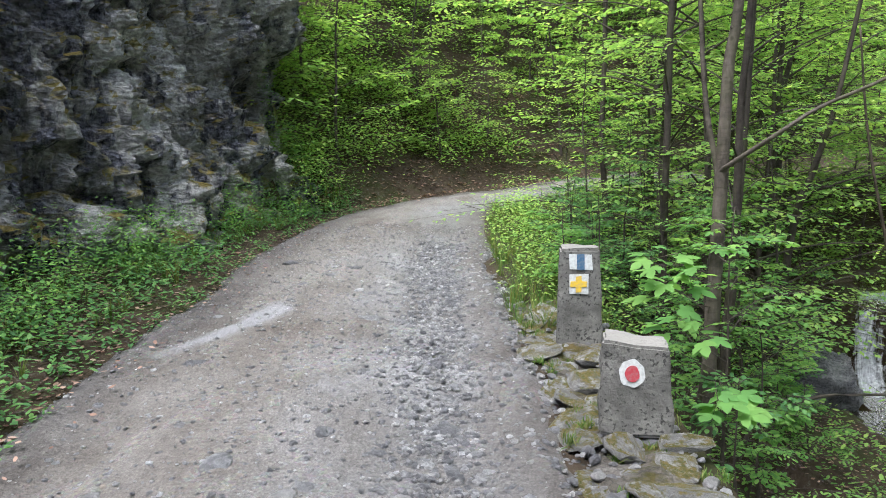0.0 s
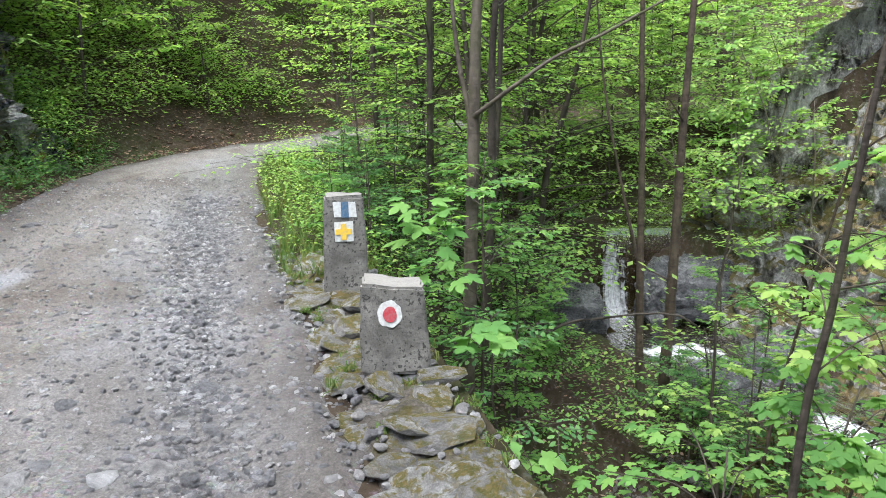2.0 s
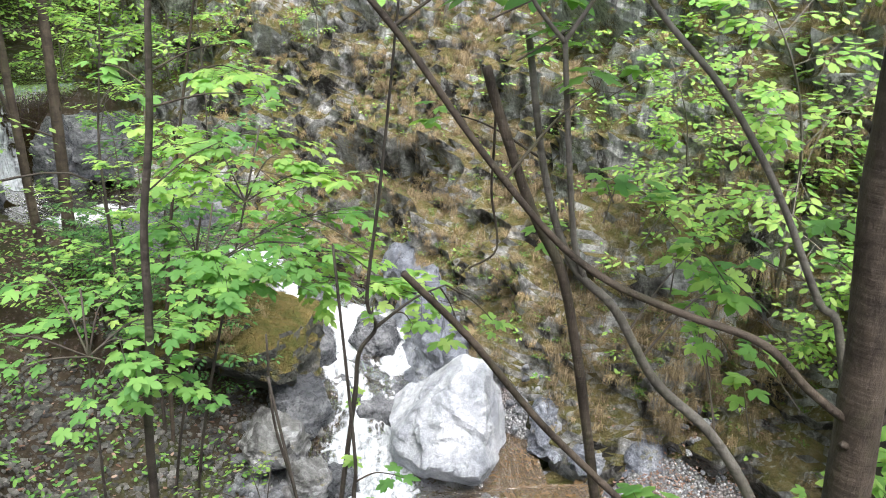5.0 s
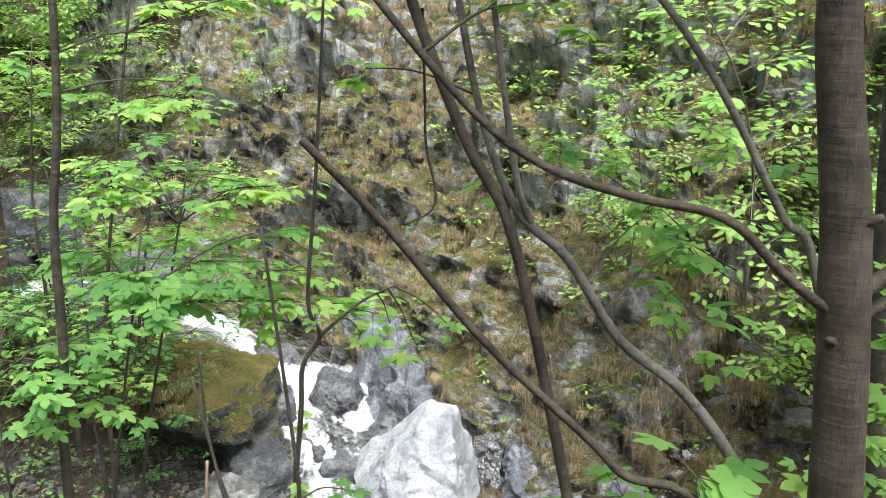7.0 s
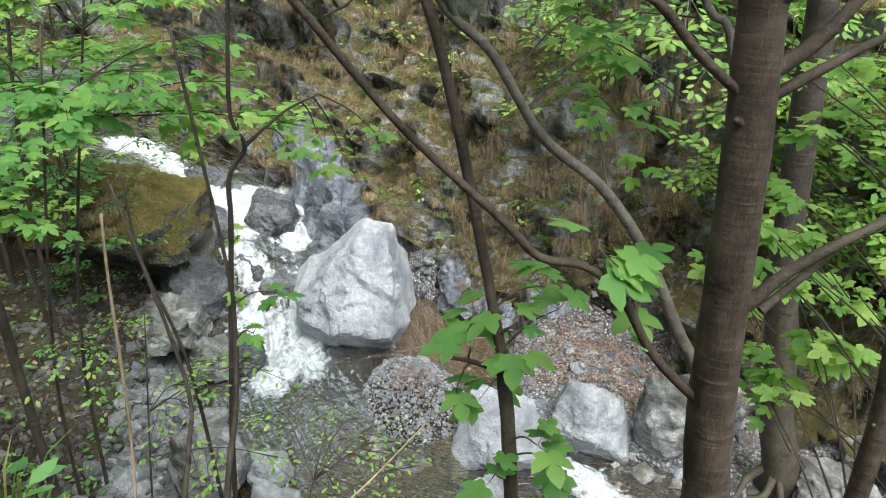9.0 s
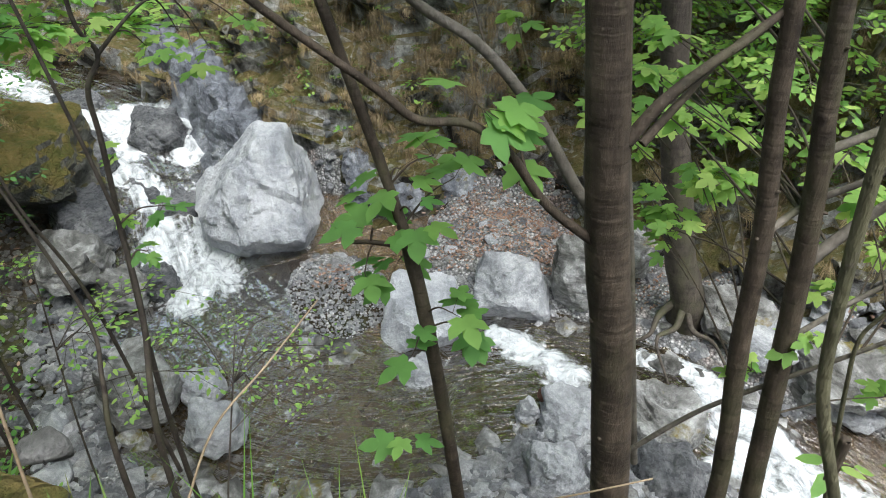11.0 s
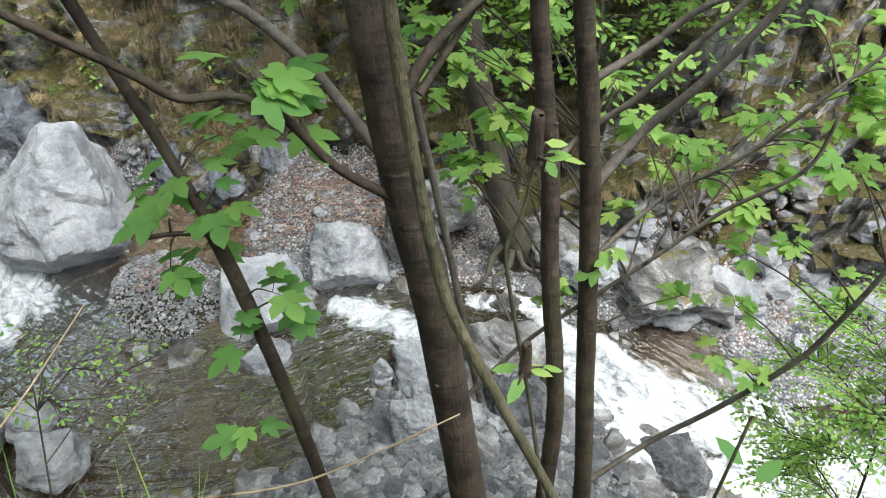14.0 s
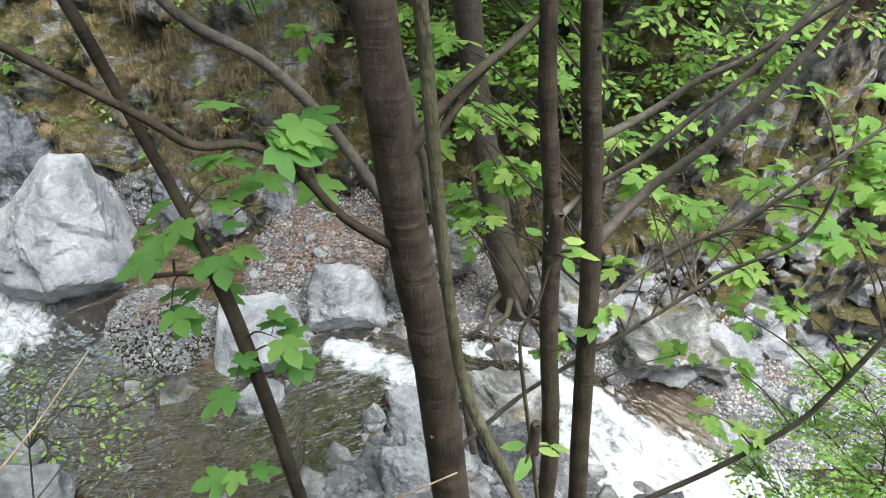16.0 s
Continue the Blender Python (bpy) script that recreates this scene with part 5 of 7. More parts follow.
def where(x, y):
    p = np.array([[x, y]])
    dl, sl, _ = nearest(LEFT, p)
    dr, sr, _ = nearest(RIGHT, p)
    dc, sc, c = nearest(STREAM, p)
    return (dl[0] if sl[0] < 0 else -1), (dr[0] if sr[0] > 0 else -1), dc[0] - c[0, 3], sc[0] < 0


# -- the trees that stand nearest, limb by limb
def real_tree(name, label, bark, limbs, clusters=(), leaf=MAPLE, size=0.10, material=LEAF, seed=1, count=5, sides=10, twig=BARK, group="", stubs=True, limb_bark=None):
    """limbs: (points from the base, radius there, radius at the end); clusters: places of leaf tufts."""
    r = random.Random(seed)
    ob = thing(name, label, "tree", group)
    if len(limbs) == 1 and name == "forest_tree":
        line = spline([np.array(p, float) for p in limbs[0][0]], 6)
        limbs = list(limbs)
        for k in range(6):
            b0 = line[int((0.35 + 0.1 * k) * (len(line) - 1))]
            a0, ln = r.uniform(0, 6.283), r.uniform(0.5, 1.1)
            way = np.array([math.cos(a0), math.sin(a0), r.uniform(0.15, 0.6)]) * ln
            limbs.append(([b0, b0 + way * 0.5 + np.array([0, 0, 0.04]), b0 + way], 0.012, 0.003))
    every, owner, limb_obs = [], [], []
    for k, (pts, r0, r1) in enumerate(limbs):
        s = Skin()
        pts = [np.array(p, float) for p in pts]
        if k == 0:
            pts[0] = np.array([pts[0][0], pts[0][1], ground_level(pts[0][0], pts[0][1]) - 0.25])
        if 0 < k and r0 > 0.011:
            r0, r1 = r0 * 0.86, r1 * 0.86
        path = s.tube(pts, r0, r1, sides if r0 > 0.02 else 7, 0.10, 6, 0.25 if k == 0 else 0.2)
        every.extend(path)
        owner.extend([k] * len(path))
        if stubs:
            for q in path[2::4]:
                a = np.array([r.uniform(-1, 1), r.uniform(-1, 1), r.uniform(0.0, 0.7)])
                rr = r0 * 0.9
                s.tube([q + a * rr * 0.6, q + a * (rr * 0.90 + 0.002)], max(rr * 0.20, 0.0022), max(rr * 0.10, 0.0012), 6)
        limb_obs.append(part("trunk" if k == 0 else "limb", s.mesh("trunk" if k == 0 else "limb", limb_bark if k and limb_bark else bark), ob))
    if len(clusters):
        every = np.array(every)
        leaves, tw, holder = Leaves(), Skin(), []
        for c in clusters:
            c = np.array(c, float)
            pick = int(np.argmin(np.linalg.norm(every - c, axis=1) + 0.3 * np.abs(every[:, 2] - c[2] + 0.1)))
            base = every[pick]
            d = c - base
            if np.linalg.norm(d) < 0.75:
                tw.tube([base, (base + c) / 2 + np.array([0, 0, 0.03]), c], 0.005, 0.002, 5)
            else:
                d = d / np.linalg.norm(d) * 0.4
                tw.tube([c - d, c], 0.0035, 0.002, 4)
            for i in range(count):
                a = r.uniform(0, 2 * math.pi)
                way = np.array([math.cos(a), math.sin(a), r.uniform(-0.45, 0.1)])
                p = c + (way * r.uniform(0.1, 0.7) + np.array([0, 0, r.uniform(-0.5, 0.5)])) * size
                tw.tube([c, p], 0.0015, 0.001, 3)
                holder.append(limb_obs[owner[pick]])
                leaves.P.append(p)
                leaves.A.append(way)
                leaves.U.append(np.array([r.uniform(-0.5, 0.3), r.uniform(-0.4, 0.4), 1.0]))
                leaves.Z.append(size * r.uniform(0.6, 1.15))
        tagged(part("twig", tw.mesh("twig", twig), ob), kind="stuff")
        blade_mesh = leaf_mesh("leaf", [(0, 0, 0)], [(1, 0, 0)], [(0, 0, 1)], [1.0], leaf, material)
        for p, a, u, z, on in zip(leaves.P, leaves.A, leaves.U, leaves.Z, holder):
            a = Vector(a).normalized()
            side = Vector(u).cross(a).normalized()
            m = Matrix((a, side, a.cross(side))).transposed().to_4x4()
            part("leaf", blade_mesh, on).matrix_local = Matrix.Translation(p) @ m @ Matrix.Scale(z, 4)
    return ob


def crown(ob, centre, wide, tall, limbs, seed, material=LEAF):
    """An unseen treetop added for shade: limbs from the trunk with flat sprays of leaves."""
    r = random.Random(seed)
    fine, leaves = Skin(), Leaves()
    c = np.array(centre, float)
    for i in range(limbs):
        a = 2.4 * i + r.uniform(-0.4, 0.4)
        k = i / limbs
        ln = wide * r.uniform(0.55, 1.0) * (1.1 - 0.6 * k)
        base = c + np.array([0, 0, tall * (k - 0.5)])
        tip = base + np.array([math.cos(a) * ln, math.sin(a) * ln, 0.3 * ln])
        path = fine.tube([base, (base + tip) / 2 + np.array([0, 0, 0.1 * ln]), tip], 0.014, 0.004, 5)
        for j in range(9):
            q = path[int((0.2 + 0.8 * (j + r.random()) / 9) * (len(path) - 1))]
            b = a + r.choice((-1, 1)) * r.uniform(0.3, 1.3)
            way = np.array([math.cos(b), math.sin(b), r.uniform(-0.15, 0.25)])
            leaves.add(sprig(q, way, ln * r.uniform(0.25, 0.5), 4, 0.14, r))
    tagged(part("twig", fine.mesh("twig", BARK), ob), kind="stuff")
    tagged(part("crown", leaves.mesh("crown", MAPLE, material), ob), kind="stuff")


maple = real_tree("maple_tree", "young maple with smooth brown bark and forking limbs", BARK, [
    ([(2.40, -0.85, -3), (2.37, -0.74, -2.0), (2.37, -0.64, -0.95), (2.35, -0.57, -0.45), (2.33, -0.53, -0.07), (2.33, -0.49, 0.35), (2.34, -0.44, 0.72), (2.34, -0.38, 1.1), (2.36, -0.3, 2.2), (2.3, -0.1, 4.2)], 0.078, 0.03),
    ([(2.33, -0.48, 0.40), (2.24, -0.36, 0.51), (2.17, -0.24, 0.63), (2.15, -0.06, 0.66), (2.11, 0.11, 0.71), (2.06, 0.25, 0.81), (1.97, 0.42, 1.02), (1.88, 0.66, 1.32), (1.76, 1.14, 1.74), (1.68, 1.5, 2.2)], 0.013, 0.008),
    ([(2.33, -0.56, -0.44), (2.28, -0.40, -0.28), (2.23, -0.30, -0.10), (2.18, -0.21, 0.0), (2.13, -0.10, 0.03), (2.09, -0.02, 0.12), (1.97, 0.19, 0.36), (1.84, 0.34, 0.61), (1.71, 0.44, 0.79)], 0.0155, 0.009),
    ([(2.33, -0.48, 0.45), (2.38, -0.57, 0.52), (2.42, -0.63, 0.60), (2.48, -0.70, 0.75), (2.55, -0.8, 1.3)], 0.022, 0.013),
    ([(2.35, -0.50, 0.40), (2.47, -0.64, 0.48), (2.56, -0.74, 0.53), (2.75, -0.95, 0.62)], 0.016, 0.009),
    ([(2.33, -0.58, -0.10), (2.37, -0.66, 0.0), (2.45, -0.77, 0.07), (2.54, -0.87, 0.11), (2.75, -1.1, 0.25)], 0.020, 0.011),
    ([(2.36, -0.62, -0.12), (2.44, -0.71, -0.03), (2.52, -0.82, 0.08), (2.7, -1.05, 0.2)], 0.014, 0.008),
], [(2.41, -0.28, -0.13), (2.17, -0.24, 0.05),
    (2.65, 0.84, 1.63), (2.53, 0.84, 1.44), (2.47, 0.96, 1.51), (2.59, 0.72, 1.35), (2.71, 0.69, 1.56), (2.48, 1.2, 1.47), (2.68, 0.47, 1.24), (2.66, 0.55, 1.33), (2.61, 0.36, 1.07)]
    + [(3.48, 0.14, 0.4), (3.69, 0.05, 0.21), (3.58, -0.08, 0.34), (3.7, 0.1, -0.0), (3.41, -0.2, -0.0), (3.53, -0.07, 0.17), (3.55, -0.34, 0.54), (3.74, -0.4, 0.34), (3.49, 0.54, 0.55), (3.75, 0.41, 0.45)],
    size=0.115, material=LEAF, seed=3, sides=14)

real_tree("leaning_sapling", "leaning sapling with a broken top and fresh maple leaves", BARK, [
    ([(2.70, -0.15, -3.2), (2.66, -0.06, -2.3), (2.64, 0.0, -1.5), (2.62, 0.05, -0.98), (2.62, 0.09, -0.72)], 0.032, 0.026),
    ([(2.63, 0.08, -0.76), (2.68, 0.17, -0.47), (2.68, 0.27, -0.07), (2.66, 0.34, 0.23), (2.63, 0.41, 0.48), (2.56, 0.50, 0.68), (2.50, 0.6, 0.95), (2.46, 0.65, 1.12)], 0.023, 0.018),
    ([(2.62, 0.09, -0.74), (2.61, 0.20, -0.72), (2.55, 0.27, -0.68)], 0.010, 0.008),
    ([(2.50, 0.62, 1.05), (2.66, 0.70, 0.98), (2.71, 0.72, 0.80), (2.72, 0.72, 0.65), (2.69, 0.67, 0.47), (2.60, 0.73, 0.41)], 0.005, 0.004),
], [(2.68, 0.22, -0.58), (2.71, 0.12, -0.47), (2.74, 0.01, -0.43), (2.62, 0.06, -0.59), (2.59, 0.19, -0.65), (2.57, 0.24, -0.83), (2.61, 0.12, -0.79),
    (2.55, -0.08, -0.96), (2.50, 0.06, -1.13), (2.44, 0.09, -1.53), (2.57, -0.14, -1.04), (2.85, -0.04, -0.58)], size=0.125, seed=5, count=3)

real_tree("bent_sapling", "bent grey sapling stem behind the maple", BARK_PALE, [
    ([(2.80, -0.80, -2.6), (2.84, -0.68, -1.4), (2.86, -0.57, -0.79), (2.87, -0.45, -0.56), (2.87, -0.29, -0.28), (2.86, -0.12, -0.08), (2.82, 0.08, 0.07), (2.78, 0.25, 0.32), (2.72, 0.40, 0.47), (2.7, 0.52, 0.75), (2.68, 0.62, 1.2)], 0.026, 0.011),
    ([(2.80, -0.85, -2.0), (2.81, -0.62, -0.4), (2.81, -0.43, 0.39), (2.82, -0.34, 0.51), (2.82, -0.16, 0.82), (2.80, 0.04, 1.09), (2.75, 0.31, 1.37), (2.7, 0.5, 1.8)], 0.017, 0.010),
    ([(2.74, 0.36, 0.42), (2.67, 0.39, 0.58), (2.62, 0.43, 0.90), (2.57, 0.46, 1.21)], 0.013, 0.010),
    ([(2.57, 0.46, 1.20), (2.52, 0.54, 1.30), (2.48, 0.6, 1.42)], 0.007, 0.005),
    ([(2.57, 0.46, 1.20), (2.58, 0.37, 1.37), (2.6, 0.32, 1.6)], 0.007, 0.005),
], [(3.55, 0.51, 0.54), (3.61, 0.30, 0.46), (3.44, 0.13, 0.35), (3.45, 0.01, 0.24), (2.87, 1.05, 0.88), (2.89, 0.58, 0.48), (3.57, 0.45, 1.01), (3.45, 0.03, -0.06), (3.64, 0.06, -0.07), (3.81, 0.25, 0.18), (3.85, 0.02, 0.10), (3.67, -0.16, -0.30)],
    size=0.09, seed=6, material=LEAF_YOUNG, count=6)

slender_a = real_tree("slender_maple", "slender maple trunk rising straight from the bank", BARK, [
    ([(2.53, -1.12, -3.2), (2.54, -1.14, -2.3), (2.54, -1.14, -1.8), (2.55, -1.11, -1.4), (2.56, -1.06, -0.96), (2.57, -1.03, -0.52), (2.58, -1.00, -0.28), (2.59, -0.96, 0.05), (2.62, -0.9, 1.0), (2.7, -0.8, 3.0)], 0.042, 0.022),
    ([(2.57, -1.03, -0.52), (2.65, -1.15, -0.45), (2.60, -1.28, -0.31), (2.55, -1.40, -0.13), (2.49, -1.53, 0.07), (2.45, -1.7, 0.4)], 0.014, 0.009),
    ([(2.72, -0.78, -1.85), (2.68, -1.01, -1.48), (2.63, -1.21, -1.22), (2.55, -1.42, -0.93), (2.47, -1.58, -0.67), (2.37, -1.74, -0.45), (2.35, -1.77, -0.25)], 0.013, 0.006),
], [(3.12, -0.70, -0.37), (3.31, -0.79, -0.99), (3.29, -0.98, -0.77), (3.28, -1.09, -0.58), (3.32, -0.69, -0.35), (2.60, -1.29, -0.96), (2.55, -1.12, -1.07), (3.00, -1.35, -0.45), (2.97, -1.45, -0.62), (2.91, -1.59, -0.67), (2.85, -1.70, -0.77),
    (3.05, -0.72, -0.09), (3.25, -0.75, 0.09), (3.22, -0.96, -0.49), (3.23, -0.86, -0.89), (3.23, -0.88, -1.05), (3.19, -1.05, -0.69), (3.27, -0.53, -0.50), (3.44, -0.82, -0.37)]
    + [(3.47, -0.63, -0.53), (3.49, -0.71, -0.76), (3.74, -0.85, -0.53), (3.48, -0.86, -0.63), (3.61, -1.02, -0.62), (3.33, -0.94, -0.76), (3.56, -1.2, -0.5), (3.49, -0.79, -1.0), (3.35, -1.01, -0.83), (3.48, -1.47, -0.68), (3.19, -1.53, -0.75), (3.38, -1.68, -0.59), (3.33, -1.9, -0.76), (3.08, -1.8, -0.85), (3.3, -1.99, -0.59), (2.99, -1.99, -0.71), (3.16, -1.65, -0.95), (3.29, -1.76, -0.93)], size=0.085, seed=7, count=6, limb_bark=BARK_PALE, material=LEAF_YOUNG)

slender_b = real_tree("slender_maple", "slender maple trunk with spreading limbs over the stream", BARK, [
    ([(2.56, -1.38, -3.4), (2.58, -1.34, -2.48), (2.61, -1.26, -1.5), (2.63, -1.20, -0.77), (2.64, -1.15, -0.33), (2.66, -1.10, 0.02), (2.7, -1.0, 1.0), (2.75, -0.85, 3.2)], 0.046, 0.024),
    ([(2.64, -1.20, -0.66), (2.68, -1.36, -0.47), (2.63, -1.48, -0.30), (2.56, -1.62, -0.04), (2.52, -1.75, 0.25)], 0.022, 0.012),
    ([(2.65, -1.13, -0.28), (2.69, -1.32, -0.19), (2.65, -1.43, -0.07), (2.60, -1.55, 0.03), (2.5, -1.8, 0.3)], 0.016, 0.009),
    ([(2.63, -1.20, -1.02), (2.73, -1.49, -0.80), (2.63, -1.69, -0.57), (2.54, -1.84, -0.31), (2.5, -2.0, -0.1)], 0.012, 0.006),
    ([(2.60, -1.33, -2.5), (2.65, -1.66, -2.23), (2.53, -1.86, -1.82), (2.41, -2.02, -1.39), (2.36, -2.07, -1.13), (2.31, -2.12, -0.78), (2.28, -2.15, -0.57)], 0.017, 0.010),
], [(2.90, -1.83, -0.60), (2.94, -1.96, -0.61), (2.83, -1.95, -0.82), (2.82, -1.97, -0.66), (2.62, -1.72, -0.75), (2.66, -1.84, -1.04), (2.65, -1.86, -1.31), (2.75, -1.68, -1.33), (2.58, -1.96, -0.92), (2.46, -2.11, -1.03), (2.48, -1.92, -1.54), (2.58, -1.78, -1.50), (2.87, -1.42, -0.95),
    (2.80, -2.16, -0.37), (2.83, -2.12, -0.47), (2.83, -2.29, -0.47), (2.77, -2.20, -0.72), (2.66, -2.33, -0.70), (2.73, -2.25, -0.55), (2.65, -2.34, -0.58)]
    + [(2.68, -1.98, -0.22), (2.79, -2.16, -0.34), (2.63, -2.12, -0.31), (2.78, -2.18, -0.51), (2.6, -2.17, -0.47), (2.52, -1.95, -0.53), (2.61, -2.12, -0.67), (2.46, -2.16, -0.53), (2.54, -2.33, -0.67), (2.78, -2.15, -0.17), (2.79, -1.86, -0.16), (2.73, -1.9, -0.72), (2.61, -1.73, -0.74), (2.81, -2.07, -0.59)]
    + [(3.35, -0.65, 0.24), (3.57, -0.79, 0.24), (3.39, -0.88, 0.18), (3.62, -0.95, 0.25), (3.44, -0.78, 0.05), (3.26, -0.88, 0.03), (3.44, -0.73, -0.22), (3.33, -0.96, 0.06), (3.47, -1.11, -0.18), (3.31, -0.7, -0.33), (3.11, -0.84, -0.38), (3.26, -1.03, -0.49), (3.19, -1.07, -0.28), (3.18, -0.83, -0.85), (3.11, -0.98, -0.63), (2.88, -0.84, -0.75), (3.15, -1.08, -0.68)], size=0.08, seed=8, count=6, limb_bark=BARK_PALE, material=LEAF_YOUNG)

# crowns out of view, put in to keep light off the lower gorge
crown(maple, (2.31, -0.13, 4.1), 2.2, 1.8, 13, 301)
crown(slender_a, (2.69, -0.82, 2.9), 1.8, 1.4, 9, 302, LEAF_YOUNG)
crown(slender_b, (2.74, -0.9, 3.2), 1.9, 1.5, 9, 303)

roadside = real_tree("roadside_tree", "slim grey-brown tree beside the edge wall", BARK_MID, [
    ([(1.93, 5.27, -1.6), (1.95, 5.25, -1.0), (1.99, 5.23, 0.08), (2.02, 5.22, 1.02), (2.04, 5.21, 1.71), (2.06, 5.21, 2.19), (2.11, 5.19, 2.61), (2.2, 5.2, 4.0), (2.25, 5.3, 6.0)], 0.064, 0.025),
    ([(2.01, 5.23, 1.40), (1.92, 5.26, 1.92), (1.87, 5.28, 2.63), (1.85, 5.3, 3.6)], 0.024, 0.012),
    ([(2.01, 5.20, 1.42), (2.22, 4.81, 1.66), (2.45, 4.70, 1.83), (2.76, 4.52, 1.99), (3.1, 4.3, 2.2)], 0.020, 0.010),
], [(1.42, 4.38, 0.88), (1.29, 4.42, 0.91), (1.51, 4.34, 0.81), (1.36, 4.46, 0.74), (1.61, 4.87, 0.45), (1.40, 4.44, 0.47), (1.55, 4.26, 0.48), (1.64, 4.08, 0.14), (1.6, 3.94, 0.06), (1.5, 2.93, -0.2), (1.55, 3.94, 0.16)], size=0.16, seed=9, count=5)
# another crown above the view, added for its shade
crown(roadside, (2.24, 5.3, 5.4), 2.0, 2.0, 16, 304)
real_tree("forest_tree", "dark straight forest tree on the slope below the road", BARK_DARK, [
    ([(2.47, 6.12, -1.4), (2.47, 6.12, -0.18), (2.51, 6.10, 0.67), (2.52, 6.10, 1.87), (2.57, 6.08, 2.78), (2.7, 6.1, 6.0)], 0.046, 0.022)], seed=10)
real_tree("forest_tree", "slim brown forest tree growing above the stream", BARK, [
    ([(5.03, 7.36, -3.4), (4.96, 7.39, -1.78), (4.93, 7.41, -0.43), (4.90, 7.42, 1.10), (4.86, 7.44, 2.39), (4.8, 7.4, 6.0)], 0.061, 0.022),
    ([(4.95, 7.4, -0.6), (4.75, 7.5, 0.3), (4.5, 7.6, 1.6), (4.4, 7.7, 2.8)], 0.026, 0.011)], seed=11)
real_tree("forest_tree", "straight reddish-brown forest tree growing above the stream", BARK, [
    ([(5.30, 7.40, -3.6), (5.34, 7.38, -1.53), (5.37, 7.36, -0.32), (5.39, 7.34, 1.09), (5.42, 7.32, 2.02), (5.6, 7.3, 6.0)], 0.078, 0.030)], seed=12)
real_tree("forest_tree", "dark slim forest tree below the road", BARK_DARK, [
    ([(2.72, 7.02, -1.9), (2.74, 7.01, -1.54), (2.81, 6.99, -0.31), (2.88, 6.96, 0.89), (2.94, 6.94, 2.27), (3.0, 6.9, 5.5)], 0.041, 0.022)], seed=13)
real_tree("forest_tree", "dark forest tree below the road bend", BARK_DARK, [
    ([(2.3, 7.65, -1.4), (2.36, 7.64, -0.35), (2.37, 7.64, 0.64), (2.39, 7.63, 1.96), (2.41, 7.63, 3.1), (2.5, 7.7, 6)], 0.053, 0.022)], seed=14)
real_tree("forest_tree", "dark forest tree near the road bend", BARK_DARK, [
    ([(2.6, 11.7, -0.6), (2.68, 11.70, 0.43), (2.61, 11.71, 1.72), (2.64, 11.71, 3.05), (2.7, 11.7, 7)], 0.063, 0.030)], seed=15)
real_tree("forest_tree", "leaning dark forest tree among the undergrowth", BARK_DARK, [
    ([(4.2, 9.1, -1.4), (4.40, 8.98, 0.44), (4.59, 8.88, 1.28), (4.78, 8.78, 2.1), (5.1, 8.7, 4.0)], 0.056, 0.022)], seed=16)
real_tree("thin_sapling", "thin dark sapling standing on the steep bank", BARK_DARK, [
    ([(2.40, 2.34, -2.0), (2.42, 2.33, -1.0), (2.47, 2.30, -0.29), (2.49, 2.28, 0.24), (2.54, 2.24, 0.69), (2.57, 2.21, 1.2), (2.65, 2.15, 2.2), (2.7, 2.1, 3.2)], 0.024, 0.010)],
    [(2.9, 2.5, 1.25), (3.0, 2.2, 1.0), (2.8, 2.6, 0.7), (3.1, 2.4, 0.5), (2.95, 2.0, 0.8), (2.6, 2.6, 0.9), (3.2, 2.0, 0.3), (2.7, 2.0, 1.45)], seed=17, size=0.09)
real_tree("thin_sapling", "thin crooked sapling above the pool", BARK_DARK, [
    ([(3.02, 1.77, -3.2), (3.05, 1.74, -2.4), (3.11, 1.67, -1.4), (3.16, 1.62, -0.75), (3.18, 1.61, -0.50), (3.24, 1.55, -0.36), (3.20, 1.58, -0.18), (3.24, 1.55, 0.32), (3.27, 1.53, 0.72), (3.3, 1.5, 1.3)], 0.017, 0.006),
    ([(3.24, 1.55, -0.36), (3.38, 1.42, -0.22), (3.5, 1.3, -0.15)], 0.009, 0.004),
    ([(3.00, 1.78, -3.0), (2.98, 1.85, -1.6), (2.9, 1.95, -0.9), (2.92, 2.0, -0.4)], 0.014, 0.006)],
    [(3.24, 1.57, -0.27), (3.60, 1.38, -0.39), (3.44, 1.45, -0.40), (3.66, 1.28, -0.48), (3.66, 1.06, -0.38), (3.08, 1.77, 0.08), (3.18, 2.10, 0.17), (3.12, 2.30, 0.38), (3.3, 1.7, -0.9), (3.1, 1.6, -1.1)], seed=18, size=0.075, material=LEAF_YOUNG)
real_tree("thin_sapling", "bare thin stem leaning over the pool", BARK_DARK, [
    ([(2.2, 1.12, -2.6), (2.31, 1.16, -1.77), (2.55, 1.21, -1.19), (2.65, 1.25, -0.86), (2.65, 1.25, -0.60), (2.7, 1.4, 0.3)], 0.017, 0.006)],
    [(2.75, 1.1, -0.75), (2.7, 1.2, -0.95)], seed=19, size=0.07)
real_tree("thin_sapling", "bare thin stem on the stony bank", BARK_DARK, [
    ([(2.0, 1.15, -2.2), (2.13, 1.19, -1.52), (2.25, 1.22, -1.22), (2.35, 1.27, -0.96), (2.4, 1.5, -0.2)], 0.014, 0.006)], seed=20)
